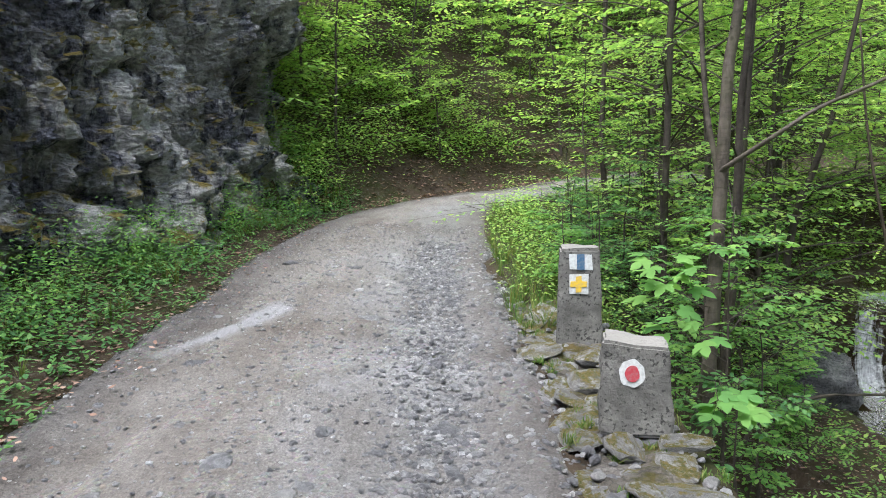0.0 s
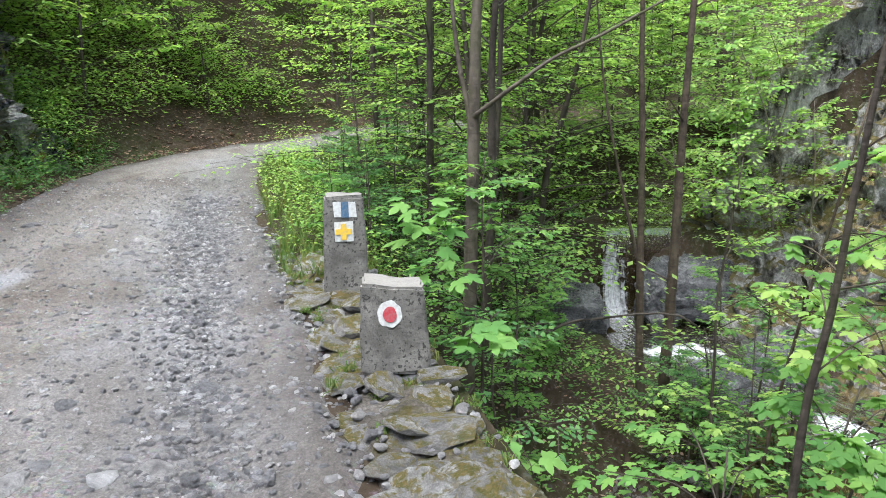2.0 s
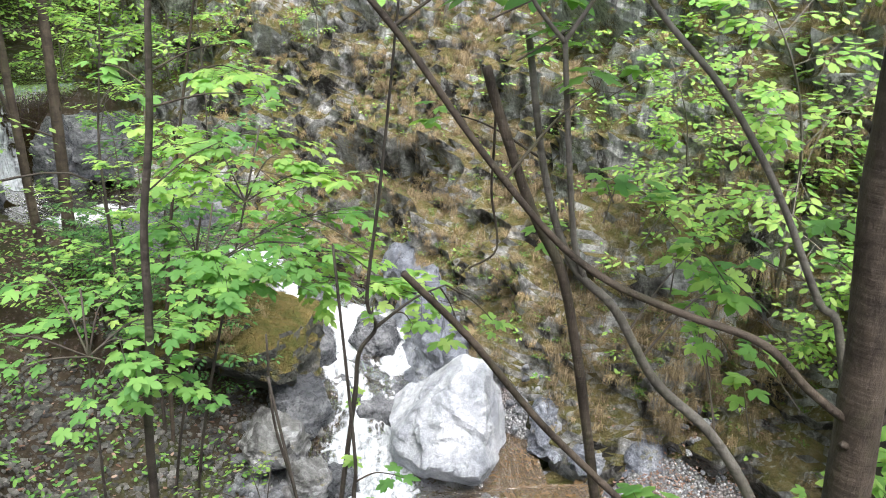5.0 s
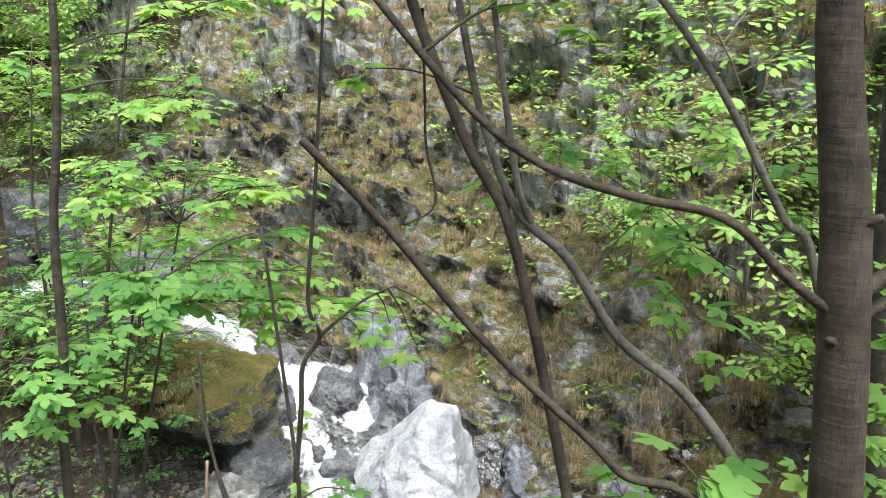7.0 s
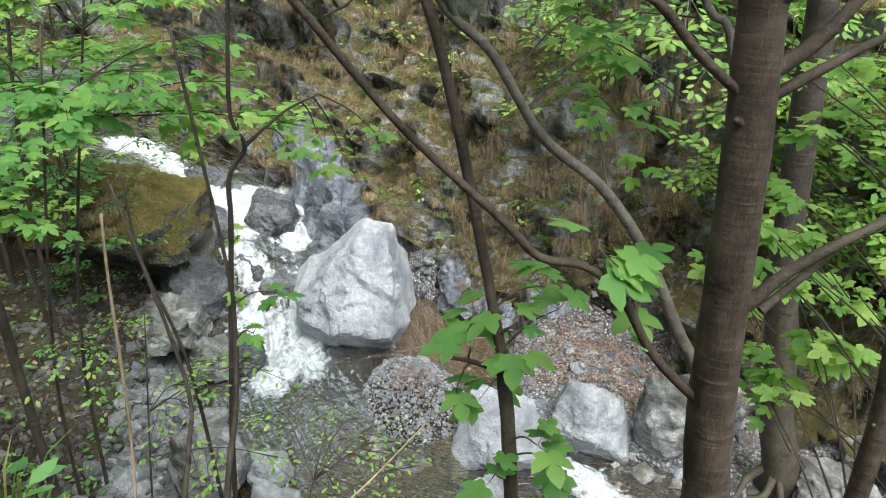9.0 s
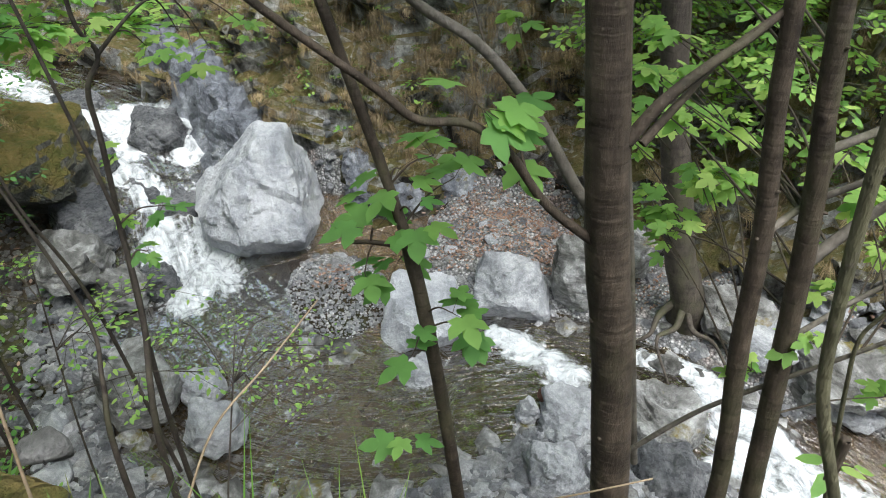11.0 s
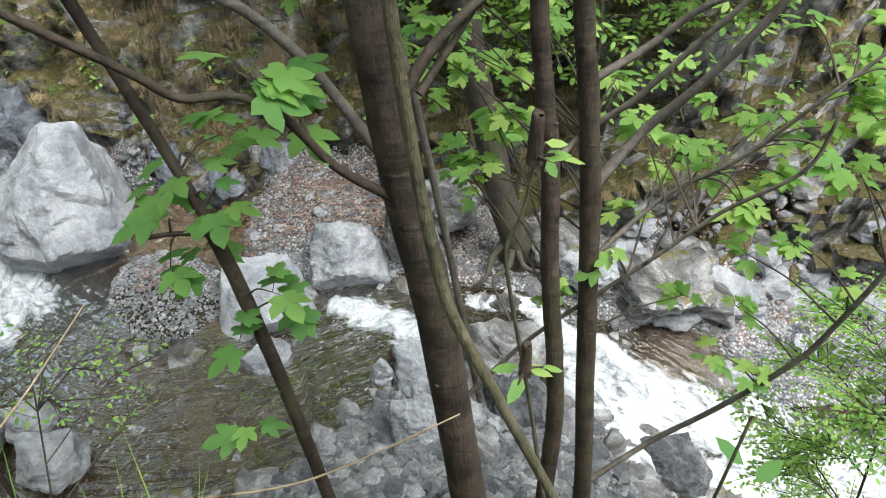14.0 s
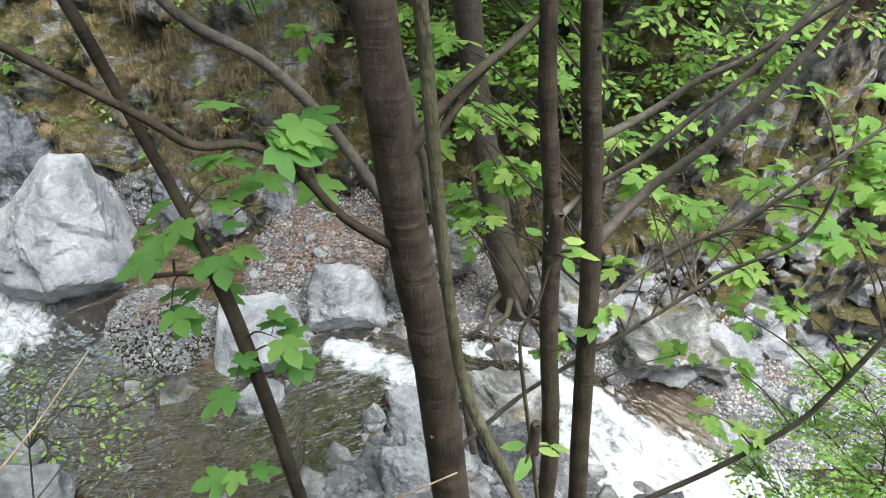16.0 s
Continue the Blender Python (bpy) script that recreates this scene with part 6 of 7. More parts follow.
real_tree("stream_tree", "old tree with exposed roots beside the stream", BARK_DARK, [
    ([(5.62, -1.55, -3.6), (5.6, -1.50, -3.35), (5.62, -1.38, -2.97), (5.66, -1.23, -2.19), (5.68, -1.1, -1.52), (5.75, -0.9, 0.2), (5.8, -0.7, 2.5)], 0.15, 0.08)]
    + [([(5.60, -1.49, -3.32), (5.59 + 0.22 * math.cos(a), -1.48 + 0.22 * math.sin(a), -3.50 - 0.02 * (k % 3)), (5.58 + 0.42 * math.cos(a + 0.3 * (-1) ** k), -1.48 + 0.42 * math.sin(a + 0.3 * (-1) ** k), -3.56), (5.58 + (0.6 + 0.1 * (k % 3)) * math.cos(a + 0.1 * k), -1.48 + (0.6 + 0.1 * (k % 3)) * math.sin(a + 0.1 * k), -3.74)], 0.045 - 0.004 * (k % 4), 0.009) for k, a in enumerate((2.1, 2.9, 3.5, 4.3, 5.2))],
    seed=21)
real_tree("near_shoot", "greenish young shoot close to the path edge", BARK_GREEN, [
    ([(0.966, -0.78, -0.2), (0.966, -0.745, 0.0), (0.966, -0.72, 0.10), (0.966, -0.70, 0.20), (0.967, -0.679, 0.28), (0.968, -0.650, 0.36), (0.970, -0.618, 0.447), (0.971, -0.593, 0.519), (0.970, -0.583, 0.580), (0.970, -0.577, 0.637), (0.969, -0.573, 0.69), (0.967, -0.567, 0.76), (0.965, -0.56, 0.85)], 0.0042, 0.0027)], seed=23, stubs=False)
real_tree("near_shoot", "thin budding shoot with fresh unfolding leaves", BARK_GREEN, [
    ([(1.033, -0.72, -0.2), (1.034, -0.70, -0.05), (1.0345, -0.69, 0.08), (1.035, -0.676, 0.20), (1.036, -0.662, 0.30), (1.037, -0.650, 0.378), (1.039, -0.637, 0.457), (1.040, -0.633, 0.496), (1.039, -0.641, 0.522), (1.038, -0.646, 0.558)], 0.0024, 0.0009)],
    [(1.038, -0.647, 0.562), (1.037, -0.650, 0.385)], size=0.019, leaf=OVAL, seed=24, count=7, material=LEAF_YOUNG, stubs=False)

# fallen branch and dry stalks
def stick(name, label, pts, r0, r1, material):
    s = Skin()
    s.tube([np.array(p, float) for p in pts], r0, r1, 7, 0.1)
    return tagged(new(name, s.mesh(name, material)), label, "branch")


stick("dead_branch", "dark arching dead branch across the undergrowth", [(2.7, 6.42, -1.5), (2.86, 6.44, -1.04), (3.27, 6.48, -0.83), (3.84, 6.54, -0.77), (5.01, 6.39, -0.93), (5.3, 6.4, -2.4)], 0.022, 0.008, BARK_DARK)
stick("dry_stalk", "dry pale plant stalk at the edge of the path", [(1.10, 0.19, -0.14), (1.14, 0.2, 0.03), (1.17, 0.2, 0.20), (1.19, 0.2, 0.42), (1.2, 0.2, 0.5)], 0.0026, 0.0016, DRY)
stick("dry_stalk", "dry pale stalk leaning over the bank", [(1.20, 0.05, -0.14), (1.30, 0.03, -0.06), (1.42, -0.01, -0.04), (1.56, -0.05, -0.02)], 0.0022, 0.0014, DRY)
stick("dry_stalk", "bent dry stalk hanging over the bank", [(1.32, -0.2, -0.22), (1.41, -0.35, -0.34), (1.45, -0.50, -0.32), (1.47, -0.64, -0.26)], 0.0026, 0.0016, DRY)

# -- wild growth
def layered_maple(name, label, base, ends, seed, leaf, size, material, bark, r0=0.016, sprigs=6, per=3, category="tree", spread=0.34):
    """A spreading young tree: arching limbs to the given ends, with flat sprays of leaves along them."""
    r = random.Random(seed)
    ob = thing(name, label, category)
    zb = ground_level(*base)
    mid = np.mean(np.array(ends), 0)
    top = np.array([mid[0] * 0.65 + base[0] * 0.35, mid[1] * 0.65 + base[1] * 0.35, max(e[2] for e in ends) + 0.1])
    s = Skin()
    trunk = s.tube([(base[0], base[1], zb - 0.2), (base[0] * 0.8 + top[0] * 0.2, base[1] * 0.8 + top[1] * 0.2, zb * 0.6 + top[2] * 0.4), top], r0, r0 * 0.35, 7, 0.1)
    part("trunk", s.mesh("trunk", bark), ob)
    fine, leaves = Skin(), Leaves()
    for e in ends:
        e = np.array(e)
        low = [p for p in trunk if p[2] < e[2] + 0.1] or [trunk[0]]
        b = low[-1]
        l = Skin()
        path = l.tube([b, (b * 0.45 + e * 0.55) + np.array([0, 0, 0.07]), e], r0 * 0.4, 0.0022, 5)
        part("limb", l.mesh("limb", bark), ob)
        run = math.atan2(e[1] - b[1], e[0] - b[0])
        for j in range(sprigs):
            q = path[int((0.3 + 0.7 * (j + r.random()) / sprigs) * (len(path) - 1))]
            a = run + r.choice((-1, 1)) * r.uniform(0.2, 1.4)
            way = np.array([math.cos(a), math.sin(a), r.uniform(-0.25, 0.15)])
            ln = spread * r.uniform(0.5, 1.2)
            fine.tube([q, q + way * ln], 0.0022, 0.001, 3)
            leaves.add(sprig(q, way, ln, per, size, r, 0.3))
    tagged(part("twig", fine.mesh("twig", bark), ob), kind="stuff")
    tagged(part("crown", leaves.mesh("crown", leaf, material), ob), kind="stuff")
    return ob


layered_maple("maple_sapling", "young maple spreading layered bright leaves over the rapids", (3.1, 3.2), [(3.19, 3.02, -0.09), (3.25, 2.71, -0.22), (3.64, 2.77, -0.13), (3.54, 2.30, -0.17), (3.93, 2.30, -0.07), (3.44, 2.12, -0.40), (3.21, 2.48, -0.36)], 201, MAPLE, 0.095, LEAF, BARK_DARK)
layered_maple("maple_sapling", "young maple with flat leaf sprays above the stream", (3.4, 3.3), [(3.89, 2.04, -0.29), (3.77, 2.64, 0.26), (3.82, 2.28, 0.19), (3.33, 3.04, 0.20), (3.87, 1.72, -0.50), (4.11, 1.50, -0.58), (3.51, 2.99, 0.35)], 202, MAPLE, 0.095, LEAF_YOUNG, BARK_DARK)
layered_maple("maple_sapling", "low maple with layered leaves on the steep bank", (2.3, 2.6), [(2.43, 2.33, -0.36), (2.57, 2.23, -0.53), (2.25, 2.21, -0.47), (2.45, 2.55, -0.18), (2.66, 2.42, -0.33), (1.95, 2.75, -0.25), (2.45, 3.04, -0.17), (1.94, 2.64, -0.45)], 203, MAPLE, 0.075, LEAF, BARK_DARK, 0.014, 4, 3)
layered_maple("maple_sapling", "young maple reaching over the falls", (4.3, 4.6), [(4.65, 2.9, 1.49), (4.78, 2.6, 1.32), (4.70, 3.1, 1.37), (4.3, 3.4, 0.6), (4.6, 3.9, 0.5), (4.9, 3.6, 0.0), (4.1, 4.0, 0.2), (5.0, 4.3, -0.5), (4.4, 4.4, -0.6)], 204, MAPLE, 0.11, LEAF_YOUNG, BARK, 0.022, 6, 3, spread=0.42)
layered_maple("fine_leaved_shrub", "dense shrub of tiny yellow-green leaves leaning over the rapids", (2.0, -2.3), [(2.63, -2.05, -1.91), (2.65, -2.20, -1.62), (2.68, -2.31, -1.39), (2.45, -2.41, -1.43), (2.51, -2.48, -1.17), (2.20, -2.23, -1.51), (2.30, -2.14, -1.79), (2.00, -2.26, -1.37), (2.35, -2.08, -2.03), (2.20, -2.36, -1.32)],
              205, OVAL, 0.026, LEAF_YOUNG, BARK_DARK, 0.010, 22, 11, "shrub", 0.22)
layered_maple("fine_leaved_shrub", "fine-leaved twigs hanging over the pool", (1.75, 0.6), [(2.06, 0.45, -0.92), (2.21, 0.41, -0.91), (2.37, 0.34, -0.95), (2.39, 0.30, -1.06), (2.30, 0.26, -1.19), (2.37, 0.53, -0.90), (2.2, 0.75, -0.8)], 206, OVAL, 0.022, LEAF_YOUNG, BARK_DARK, 0.006, 4, 3, "shrub", 0.15)
layered_maple("fine_leaved_shrub", "thin twiggy shrub with small fresh leaves on the stony bank", (2.6, 2.0), [(2.7, 1.6, -1.5), (3.0, 1.9, -1.7), (2.9, 1.3, -1.9), (3.2, 1.6, -1.6), (2.5, 2.2, -1.2), (3.0, 2.3, -1.4)], 207, OVAL, 0.04, LEAF_YOUNG, BARK_DARK, 0.009, 6, 4, "shrub", 0.26)
P_mid = [wild_tree("maple_sapling", "young maple sapling with broad fresh leaves above the stream", 40 + k, 2.9 + 0.3 * k, 0.02, 12, 2, 0.09, BARK_DARK, m, MAPLE, 0.45, 0.42, 4, 0.05, group="maple saplings") for k, m in enumerate((LEAF, LEAF_YOUNG))]
forest(P_mid, [(1.95, 4.7), (4.3, 4.7)], 41, (0.75, 0.9))
P_fine = [wild_tree("fine_leaved_shrub", "shrub with tiny yellow-green leaves leaning over the stream", 44 + k, 1.5, 0.012, 18, 11, 0.026, BARK_DARK, LEAF_YOUNG, OVAL, 0.25, 0.5, 7, 0.1, category="shrub", group="fine-leaved shrubs") for k in range(2)]
forest(P_fine, [(2.05, -2.6), (2.35, -2.85)], 45, (0.85, 1.1))
P_slope = [wild_tree("sapling", "young leafy sapling on the wooded slope", 30 + k, 2.6 + 0.5 * k, 0.022, 16, 6, 0.066, BARK_DARK, m, OVAL, 0.12, 0.34, 6, group="slope saplings")
           for k, m in enumerate((LEAF, HERB, LEAF_YOUNG))]
spots = scatter(30, (1.8, 6.5, 1.4, 12.5), lambda x, y: (lambda q: q[1] > 1.15 and q[2] > 0.7 and not q[3] and y > 3.6 and x > 2.0 and not (y < 5.0 and x > 3.4) and abs((x - 0.3) * 11.3 - (y + 0.1) * 6.5) / 13.04 > 0.85)(where(x, y)), 4, 0.42)
forest(P_slope, spots, 5, (0.55, 1.1))
P_shrub = [wild_tree("shrub", "low leafy shrub in the undergrowth", 50 + k, 1.0 + 0.2 * k, 0.012, 11, 5, 0.06, BARK_DARK, m, OVAL, 0.03, 0.5, 6, category="shrub", group="undergrowth shrubs")
           for k, m in enumerate((LEAF, HERB, HERB))]
spots = scatter(42, (1.5, 6.0, 1.2, 12.5), lambda x, y: (lambda q: q[1] > 0.95 and q[2] > 0.9 and not q[3] and y > 3.0 and x > 1.75 and not (y < 4.6 and x > 3.2) and abs((x - 0.3) * 11.3 - (y + 0.1) * 6.5) / 13.04 > 0.45)(where(x, y)), 9, 0.32)
spots += [(1.2 + 0.06 * k + 0.25 * (k % 2), 6.6 + 0.36 * k) for k in range(16)]
forest(P_shrub, spots, 6, (0.6, 1.1))
P_tall = [wild_tree("woodland_tree", "tall young woodland tree with layered green foliage", 70 + k, 7.5 + k, 0.062, 34, 7, 0.105, BARK_DARK, m, SIMPLE, 0.08, 0.30, 9, 0.05, group="woodland trees")
          for k, m in enumerate((LEAF_DARK, LEAF_YOUNG, LEAF_YOUNG, LEAF_DARK))]
spots = scatter(30, (-9, 22, 18.0, 32), lambda x, y: (lambda q: q[0] > 4.0 and q[2] > 1.0)(where(x, y)), 14, 1.6)
spots += scatter(8, (2.0, 6.4, 8.0, 14.0), lambda x, y: (lambda q: q[1] > 2.3 and q[2] > 0.8 and not q[3] and abs((x - 0.5) * 11.4 - (y + 0.2) * 6.3) / 13.0 > 1.3)(where(x, y)), 15, 1.0)
forest(P_tall, spots, 7, (0.75, 1.25))

# -- loose cover: stones, herbs, grass, dead leaves
def stones_mesh(name, pos, size, material, flat=0.6, seed=1):
    """Many small stones as one mesh."""
    g = np.random.default_rng(seed)
    shapes = [rock_data((1, 1, 1), 300 + k, 1 if len(pos) > 900 else 2, 6, 0.08) for k in range(6)]
    V, F, o = [], [], 0
    pick = g.integers(0, 6, len(pos))
    ang = g.uniform(0, 6.283, len(pos))
    sq = g.uniform(0.6, 1.0, (len(pos), 2))
    for i in range(len(pos)):
        v, f = shapes[pick[i]]
        v = np.array(v) * size[i] * np.array([1.0, sq[i, 0], flat * sq[i, 1] * 1.2])
        c, s = math.cos(ang[i]), math.sin(ang[i])
        v = v @ np.array([[c, s, 0], [-s, c, 0], [0, 0, 1]]) + pos[i]
        V.append(v)
        F.extend([tuple(k + o for k in q) for q in f])
        o += len(v)
    return mesh_of(name, np.concatenate(V), F, material, False)


def stuff(name, me, label, category):
    return tagged(new(name, me), label, category, kind="stuff")


def clumps(name, pts, nrm, per, size, tall, shape, material, label, category, seed, fall=0.0, wide=1.0):
    """Tufts of leaves or blades at pts, growing along nrm."""
    g = np.random.default_rng(seed)
    pts, nrm = np.repeat(pts, per, 0), np.repeat(nrm, per, 0)
    n = len(pts)
    a = g.uniform(0, 6.283, n)
    out = np.stack([np.cos(a), np.sin(a), np.zeros(n)], 1)
    k = np.repeat(g.uniform(0.55, 1.25, n // per), per)
    if shape in (BLADE, FINE_BLADE, THIN_BLADE):
        axis = nrm * g.uniform(0.5, 1.2, (n, 1)) * (0.9 if fall else 1.0) + out * g.uniform(0.1, 0.9, (n, 1)) * wide * (0.5 if fall else 1.0) + np.array([0, 0, -fall])
        pos = pts + out * g.uniform(0, 0.05, (n, 1)) * wide
        up = -np.stack([out[:, 0], out[:, 1], np.full(n, -0.5)], 1)
        return stuff(name, leaf_mesh(name, pos, axis, up, size * k * g.uniform(0.6, 1.2, n), shape, material), label, category)
    h = g.uniform(0.15, 1, (n, 1)) * tall * k[:, None]
    pos = pts + nrm * h + out * g.uniform(0.2, 1, (n, 1)) * tall * 0.55 * wide
    axis = out + np.stack([np.zeros(n), np.zeros(n), g.uniform(-0.5, 0.45, n)], 1)
    up = np.stack([g.uniform(-0.4, 0.4, n), g.uniform(-0.4, 0.4, n), np.ones(n)], 1) + nrm * 0.3
    return stuff(name, leaf_mesh(name, pos, axis, up, size * g.uniform(0.55, 1.2, n), shape, material), label, category)


def hanging_grass(name, pts, nrm, per, size, material, label, seed, droop=0.8):
    """Tufts of hair-fine blades that rise a little from pts and then hang down."""
    g = np.random.default_rng(seed)
    k = np.repeat(g.uniform(0.5, 1.3, len(pts)), per)
    lean = np.repeat(g.uniform(-0.4, 0.4, (len(pts), 3)), per, 0)
    p0, nn = np.repeat(pts, per, 0), np.repeat(nrm, per, 0)
    n = len(p0)
    p0 = p0 + g.normal(0, 0.022, (n, 3)) * np.array([1, 1, 0.4])
    way = nn * g.uniform(0.4, 1.0, (n, 1)) + lean + g.normal(0, 0.32, (n, 3)) + np.array([0, 0, 0.35])
    way /= np.linalg.norm(way, axis=1)[:, None] + 1e-9
    ln = (size * k * g.uniform(0.55, 1.2, n))[:, None]
    p1 = p0 + way * ln * 0.5
    p2 = p1 + (way * 0.35 + np.array([0, 0, -droop])) * ln * 0.6
    side = np.cross(way, g.normal(0, 1, (n, 3)))
    side *= 0.0022 / (np.linalg.norm(side, axis=1)[:, None] + 1e-9)
    v = np.stack([p0 + side, p0 - side, p1 + side, p1 - side, p2], 1).reshape(-1, 3)
    f = (np.array([(0, 1, 3), (0, 3, 2), (2, 3, 4)])[None] + (np.arange(n) * 5)[:, None, None]).reshape(-1)
    me = bpy.data.meshes.new(name)
    me.vertices.add(n * 5)
    me.vertices.foreach_set("co", v.ravel())
    me.loops.add(len(f))
    me.loops.foreach_set("vertex_index", f.astype(np.int32))
    me.polygons.add(n * 3)
    me.polygons.foreach_set("loop_start", np.arange(0, n * 9, 3, dtype=np.int32))
    me.materials.append(material)
    me.update(calc_edges=True)
    return stuff(name, me, label, "grass")


def on_face(face, n, seed, keep=None, patch=0.0, level=-9.0):
    """Random points on a rock sheet, with normals."""
    g = np.random.default_rng(seed)
    P, N = [], []
    while len(P) < n:
        i, j = g.integers(0, face.shape[0] - 1), g.integers(0, face.shape[1] - 1)
        p, a, b = face[i, j], face[i + 1, j] - face[i, j], face[i, j + 1] - face[i, j]
        if keep is not None and not keep(p):
            continue
        if patch and noise.noise(Vector(p) * 0.8 + Vector((seed, 0, 0))) < patch * (g.random() * 2 - 1.2):
            continue
        q = np.cross(a, b)
        q /= np.linalg.norm(q) + 1e-9
        if q[2] < -0.2:
            q = -q
        if q[2] < level:
            continue
        P.append(p + (a * g.random() + b * g.random()))
        N.append(q)
    return np.array(P), np.array(N)


def on_ground(n, box, keep, seed):
    g = np.random.default_rng(seed)
    out = np.zeros((0, 2))
    while len(out) < n:
        p = np.stack([g.uniform(box[0], box[1], 4 * n), g.uniform(box[2], box[3], 4 * n)], 1)
        dl, sl, _ = nearest(LEFT, p)
        dr, sr, _ = nearest(RIGHT, p)
        dc, sc, c = nearest(STREAM, p)
        ok = keep(p[:, 0], p[:, 1], np.where(sl < 0, dl, -dl), np.where(sr > 0, dr, -dr), dc - c[:, 3], sc < 0, dc - c[:, 3] - c[:, 4])
        new_ones = p[ok]
        if len(new_ones) == 0:
            break
        out = np.concatenate([out, new_ones])
    out = out[:n]
    return np.concatenate([out, height(out[:, 0], out[:, 1])[:, None]], 1)


UP = np.array([0.0, 0.0, 1.0])
def ups(p):
    return np.tile(UP, (len(p), 1))


def dead_leaves(name, pts, size, label, seed):
    g = np.random.default_rng(seed)
    n = len(pts)
    a = g.uniform(0, 6.283, n)
    axis = np.stack([np.cos(a), np.sin(a), g.uniform(-0.3, 0.3, n)], 1)
    up = np.stack([g.uniform(-0.5, 0.5, n), g.uniform(-0.5, 0.5, n), np.ones(n)], 1)
    return stuff(name, leaf_mesh(name, pts + UP * 0.012, axis, up, size * g.uniform(0.6, 1.3, n), OVAL, LITTER), label, "leaf litter")


# road gravel
g_ = np.random.default_rng(21)
def road_top(n, lane_mean, lane_spread, y0, y1):
    i = g_.integers(0, len(rows) - 1, 6 * n)
    k = np.clip(g_.normal(lane_mean, lane_spread, 6 * n), 0.0, 1.0)
    j = (k * (len(lw) - 1)).astype(int)
    q = np.stack([rx, ry, rz], 1).reshape(len(rows), len(lw), 3)[i, j] + g_.uniform(-0.05, 0.05, (6 * n, 3)) * np.array([1, 1, 0])
    q = q[(q[:, 1] > y0) & (q[:, 1] < y1)]
    return q[:n]


near_band = road_top(6500, 0.79, 0.055, 0.4, 9.5)
stuff("road_gravel", stones_mesh("road_gravel", near_band, np.abs(g_.normal(0.012, 0.012, len(near_band))) + 0.006, STONE_SMALL, 0.7, 2), "loose grey gravel along the wheel rut of the road", "gravel")
wide_band = road_top(9500, 0.55, 0.34, 0.4, 11.0)
stuff("road_gravel", stones_mesh("road_gravel", wide_band, np.abs(g_.normal(0.009, 0.008, len(wide_band))) + 0.004, STONE_SMALL, 0.55, 3), "small grey stones trodden into the road", "gravel")
edge_band = road_top(1800, 1.0, 0.05, 0.0, 9.0)
stuff("road_gravel", stones_mesh("road_gravel", edge_band + np.array([0.03, 0, -0.01]), np.abs(g_.normal(0.016, 0.012, len(edge_band))) + 0.006, STONE_SMALL, 0.7, 4), "coarse stones along the road edge", "gravel")
slabs = road_top(60, 0.55, 0.25, 2.5, 9.0)
stuff("road_slabs", stones_mesh("road_slabs", slabs + np.array([0, 0, -0.012]), np.abs(g_.normal(0.05, 0.03, len(slabs))) + 0.03, STONE_SMALL, 0.35, 5), "flat bedrock knobs showing through the road", "gravel")

tagged(part("wall_rubble", stones_mesh("wall_rubble", RUBBLE, np.abs(g_.normal(0.012, 0.014, len(RUBBLE))) + 0.008, STONE_SMALL, 0.7, 15), wall, "small broken stones"), kind="stuff")
# stream stones and gravel bars
def gravel_sheet(x0, x1, y0, y1, keep, label):
    gx_, gy_ = np.meshgrid(np.arange(x0, x1, 0.07), np.arange(y0, y1, 0.07))
    p = np.stack([gx_.ravel(), gy_.ravel()], 1)
    dc, sc, c = nearest(STREAM, p)
    ok = keep(p[:, 1], dc - c[:, 3], sc < 0, c[:, 4]).reshape(gx_.shape)
    ok = ok & (height(p[:, 0], p[:, 1]) < c[:, 2] + 0.42).reshape(gx_.shape)
    z = height(p[:, 0], p[:, 1]) + 0.02 + 0.02 * np.array([noise.noise(Vector((a * 5, b * 5, 1))) for a, b in p])
    ii = np.arange(len(p)).reshape(gx_.shape)
    q = np.stack([ii[:-1, :-1], ii[:-1, 1:], ii[1:, 1:], ii[1:, :-1]], -1)[ok[:-1, :-1] & ok[1:, :-1] & ok[:-1, 1:] & ok[1:, 1:]]
    return tagged(new("gravel", mesh_of("gravel", np.concatenate([p, z[:, None]], 1), q.tolist(), GRAVEL)), label, "gravel", kind="structure")


gravel_sheet(4.2, 8.0, -5.8, 2.6, lambda y, d, far, b: far & (d > -0.12) & (d < b + 0.25), "grey gravel bar below the rock bank")
gravel_sheet(2.6, 5.4, -2.4, 5.2, lambda y, d, far, b: ~far & (d > -0.12) & (d < np.interp(y, [-2, -1, 0.6, 1.2, 2, 4.6], [0.5, 1.2, 0.8, 0.3, 0.25, 0.5])), "grey gravel on the near bank")
bar = on_ground(2600, (4.3, 7.6, -5.6, 2.2), lambda x, y, l, r, d, far, b: far & (d > -0.12) & (b < 0.35), 31)
stuff("gravel_bar", stones_mesh("gravel_bar", bar, np.abs(np.random.default_rng(1).normal(0.028, 0.03, len(bar))) + 0.012, STONE_BAR, 0.6, 6), "grey stones of a gravel bar beside the stream", "gravel")
bar2 = on_ground(3000, (2.7, 5.2, -2.2, 4.6), lambda x, y, l, r, d, far, b: (~far) & (d > -0.3) & (d < np.interp(y, [-2, -1, 0.6, 1.2, 2, 4.6], [0.5, 1.15, 0.8, 0.4, 0.4, 0.7])), 32)
stuff("gravel_bar", stones_mesh("gravel_bar", bar2 + UP * 0.03, np.abs(np.random.default_rng(2).normal(0.035, 0.032, len(bar2))) + 0.015, STONE_BAR, 0.65, 7), "grey stones on the near bank of the stream", "gravel")
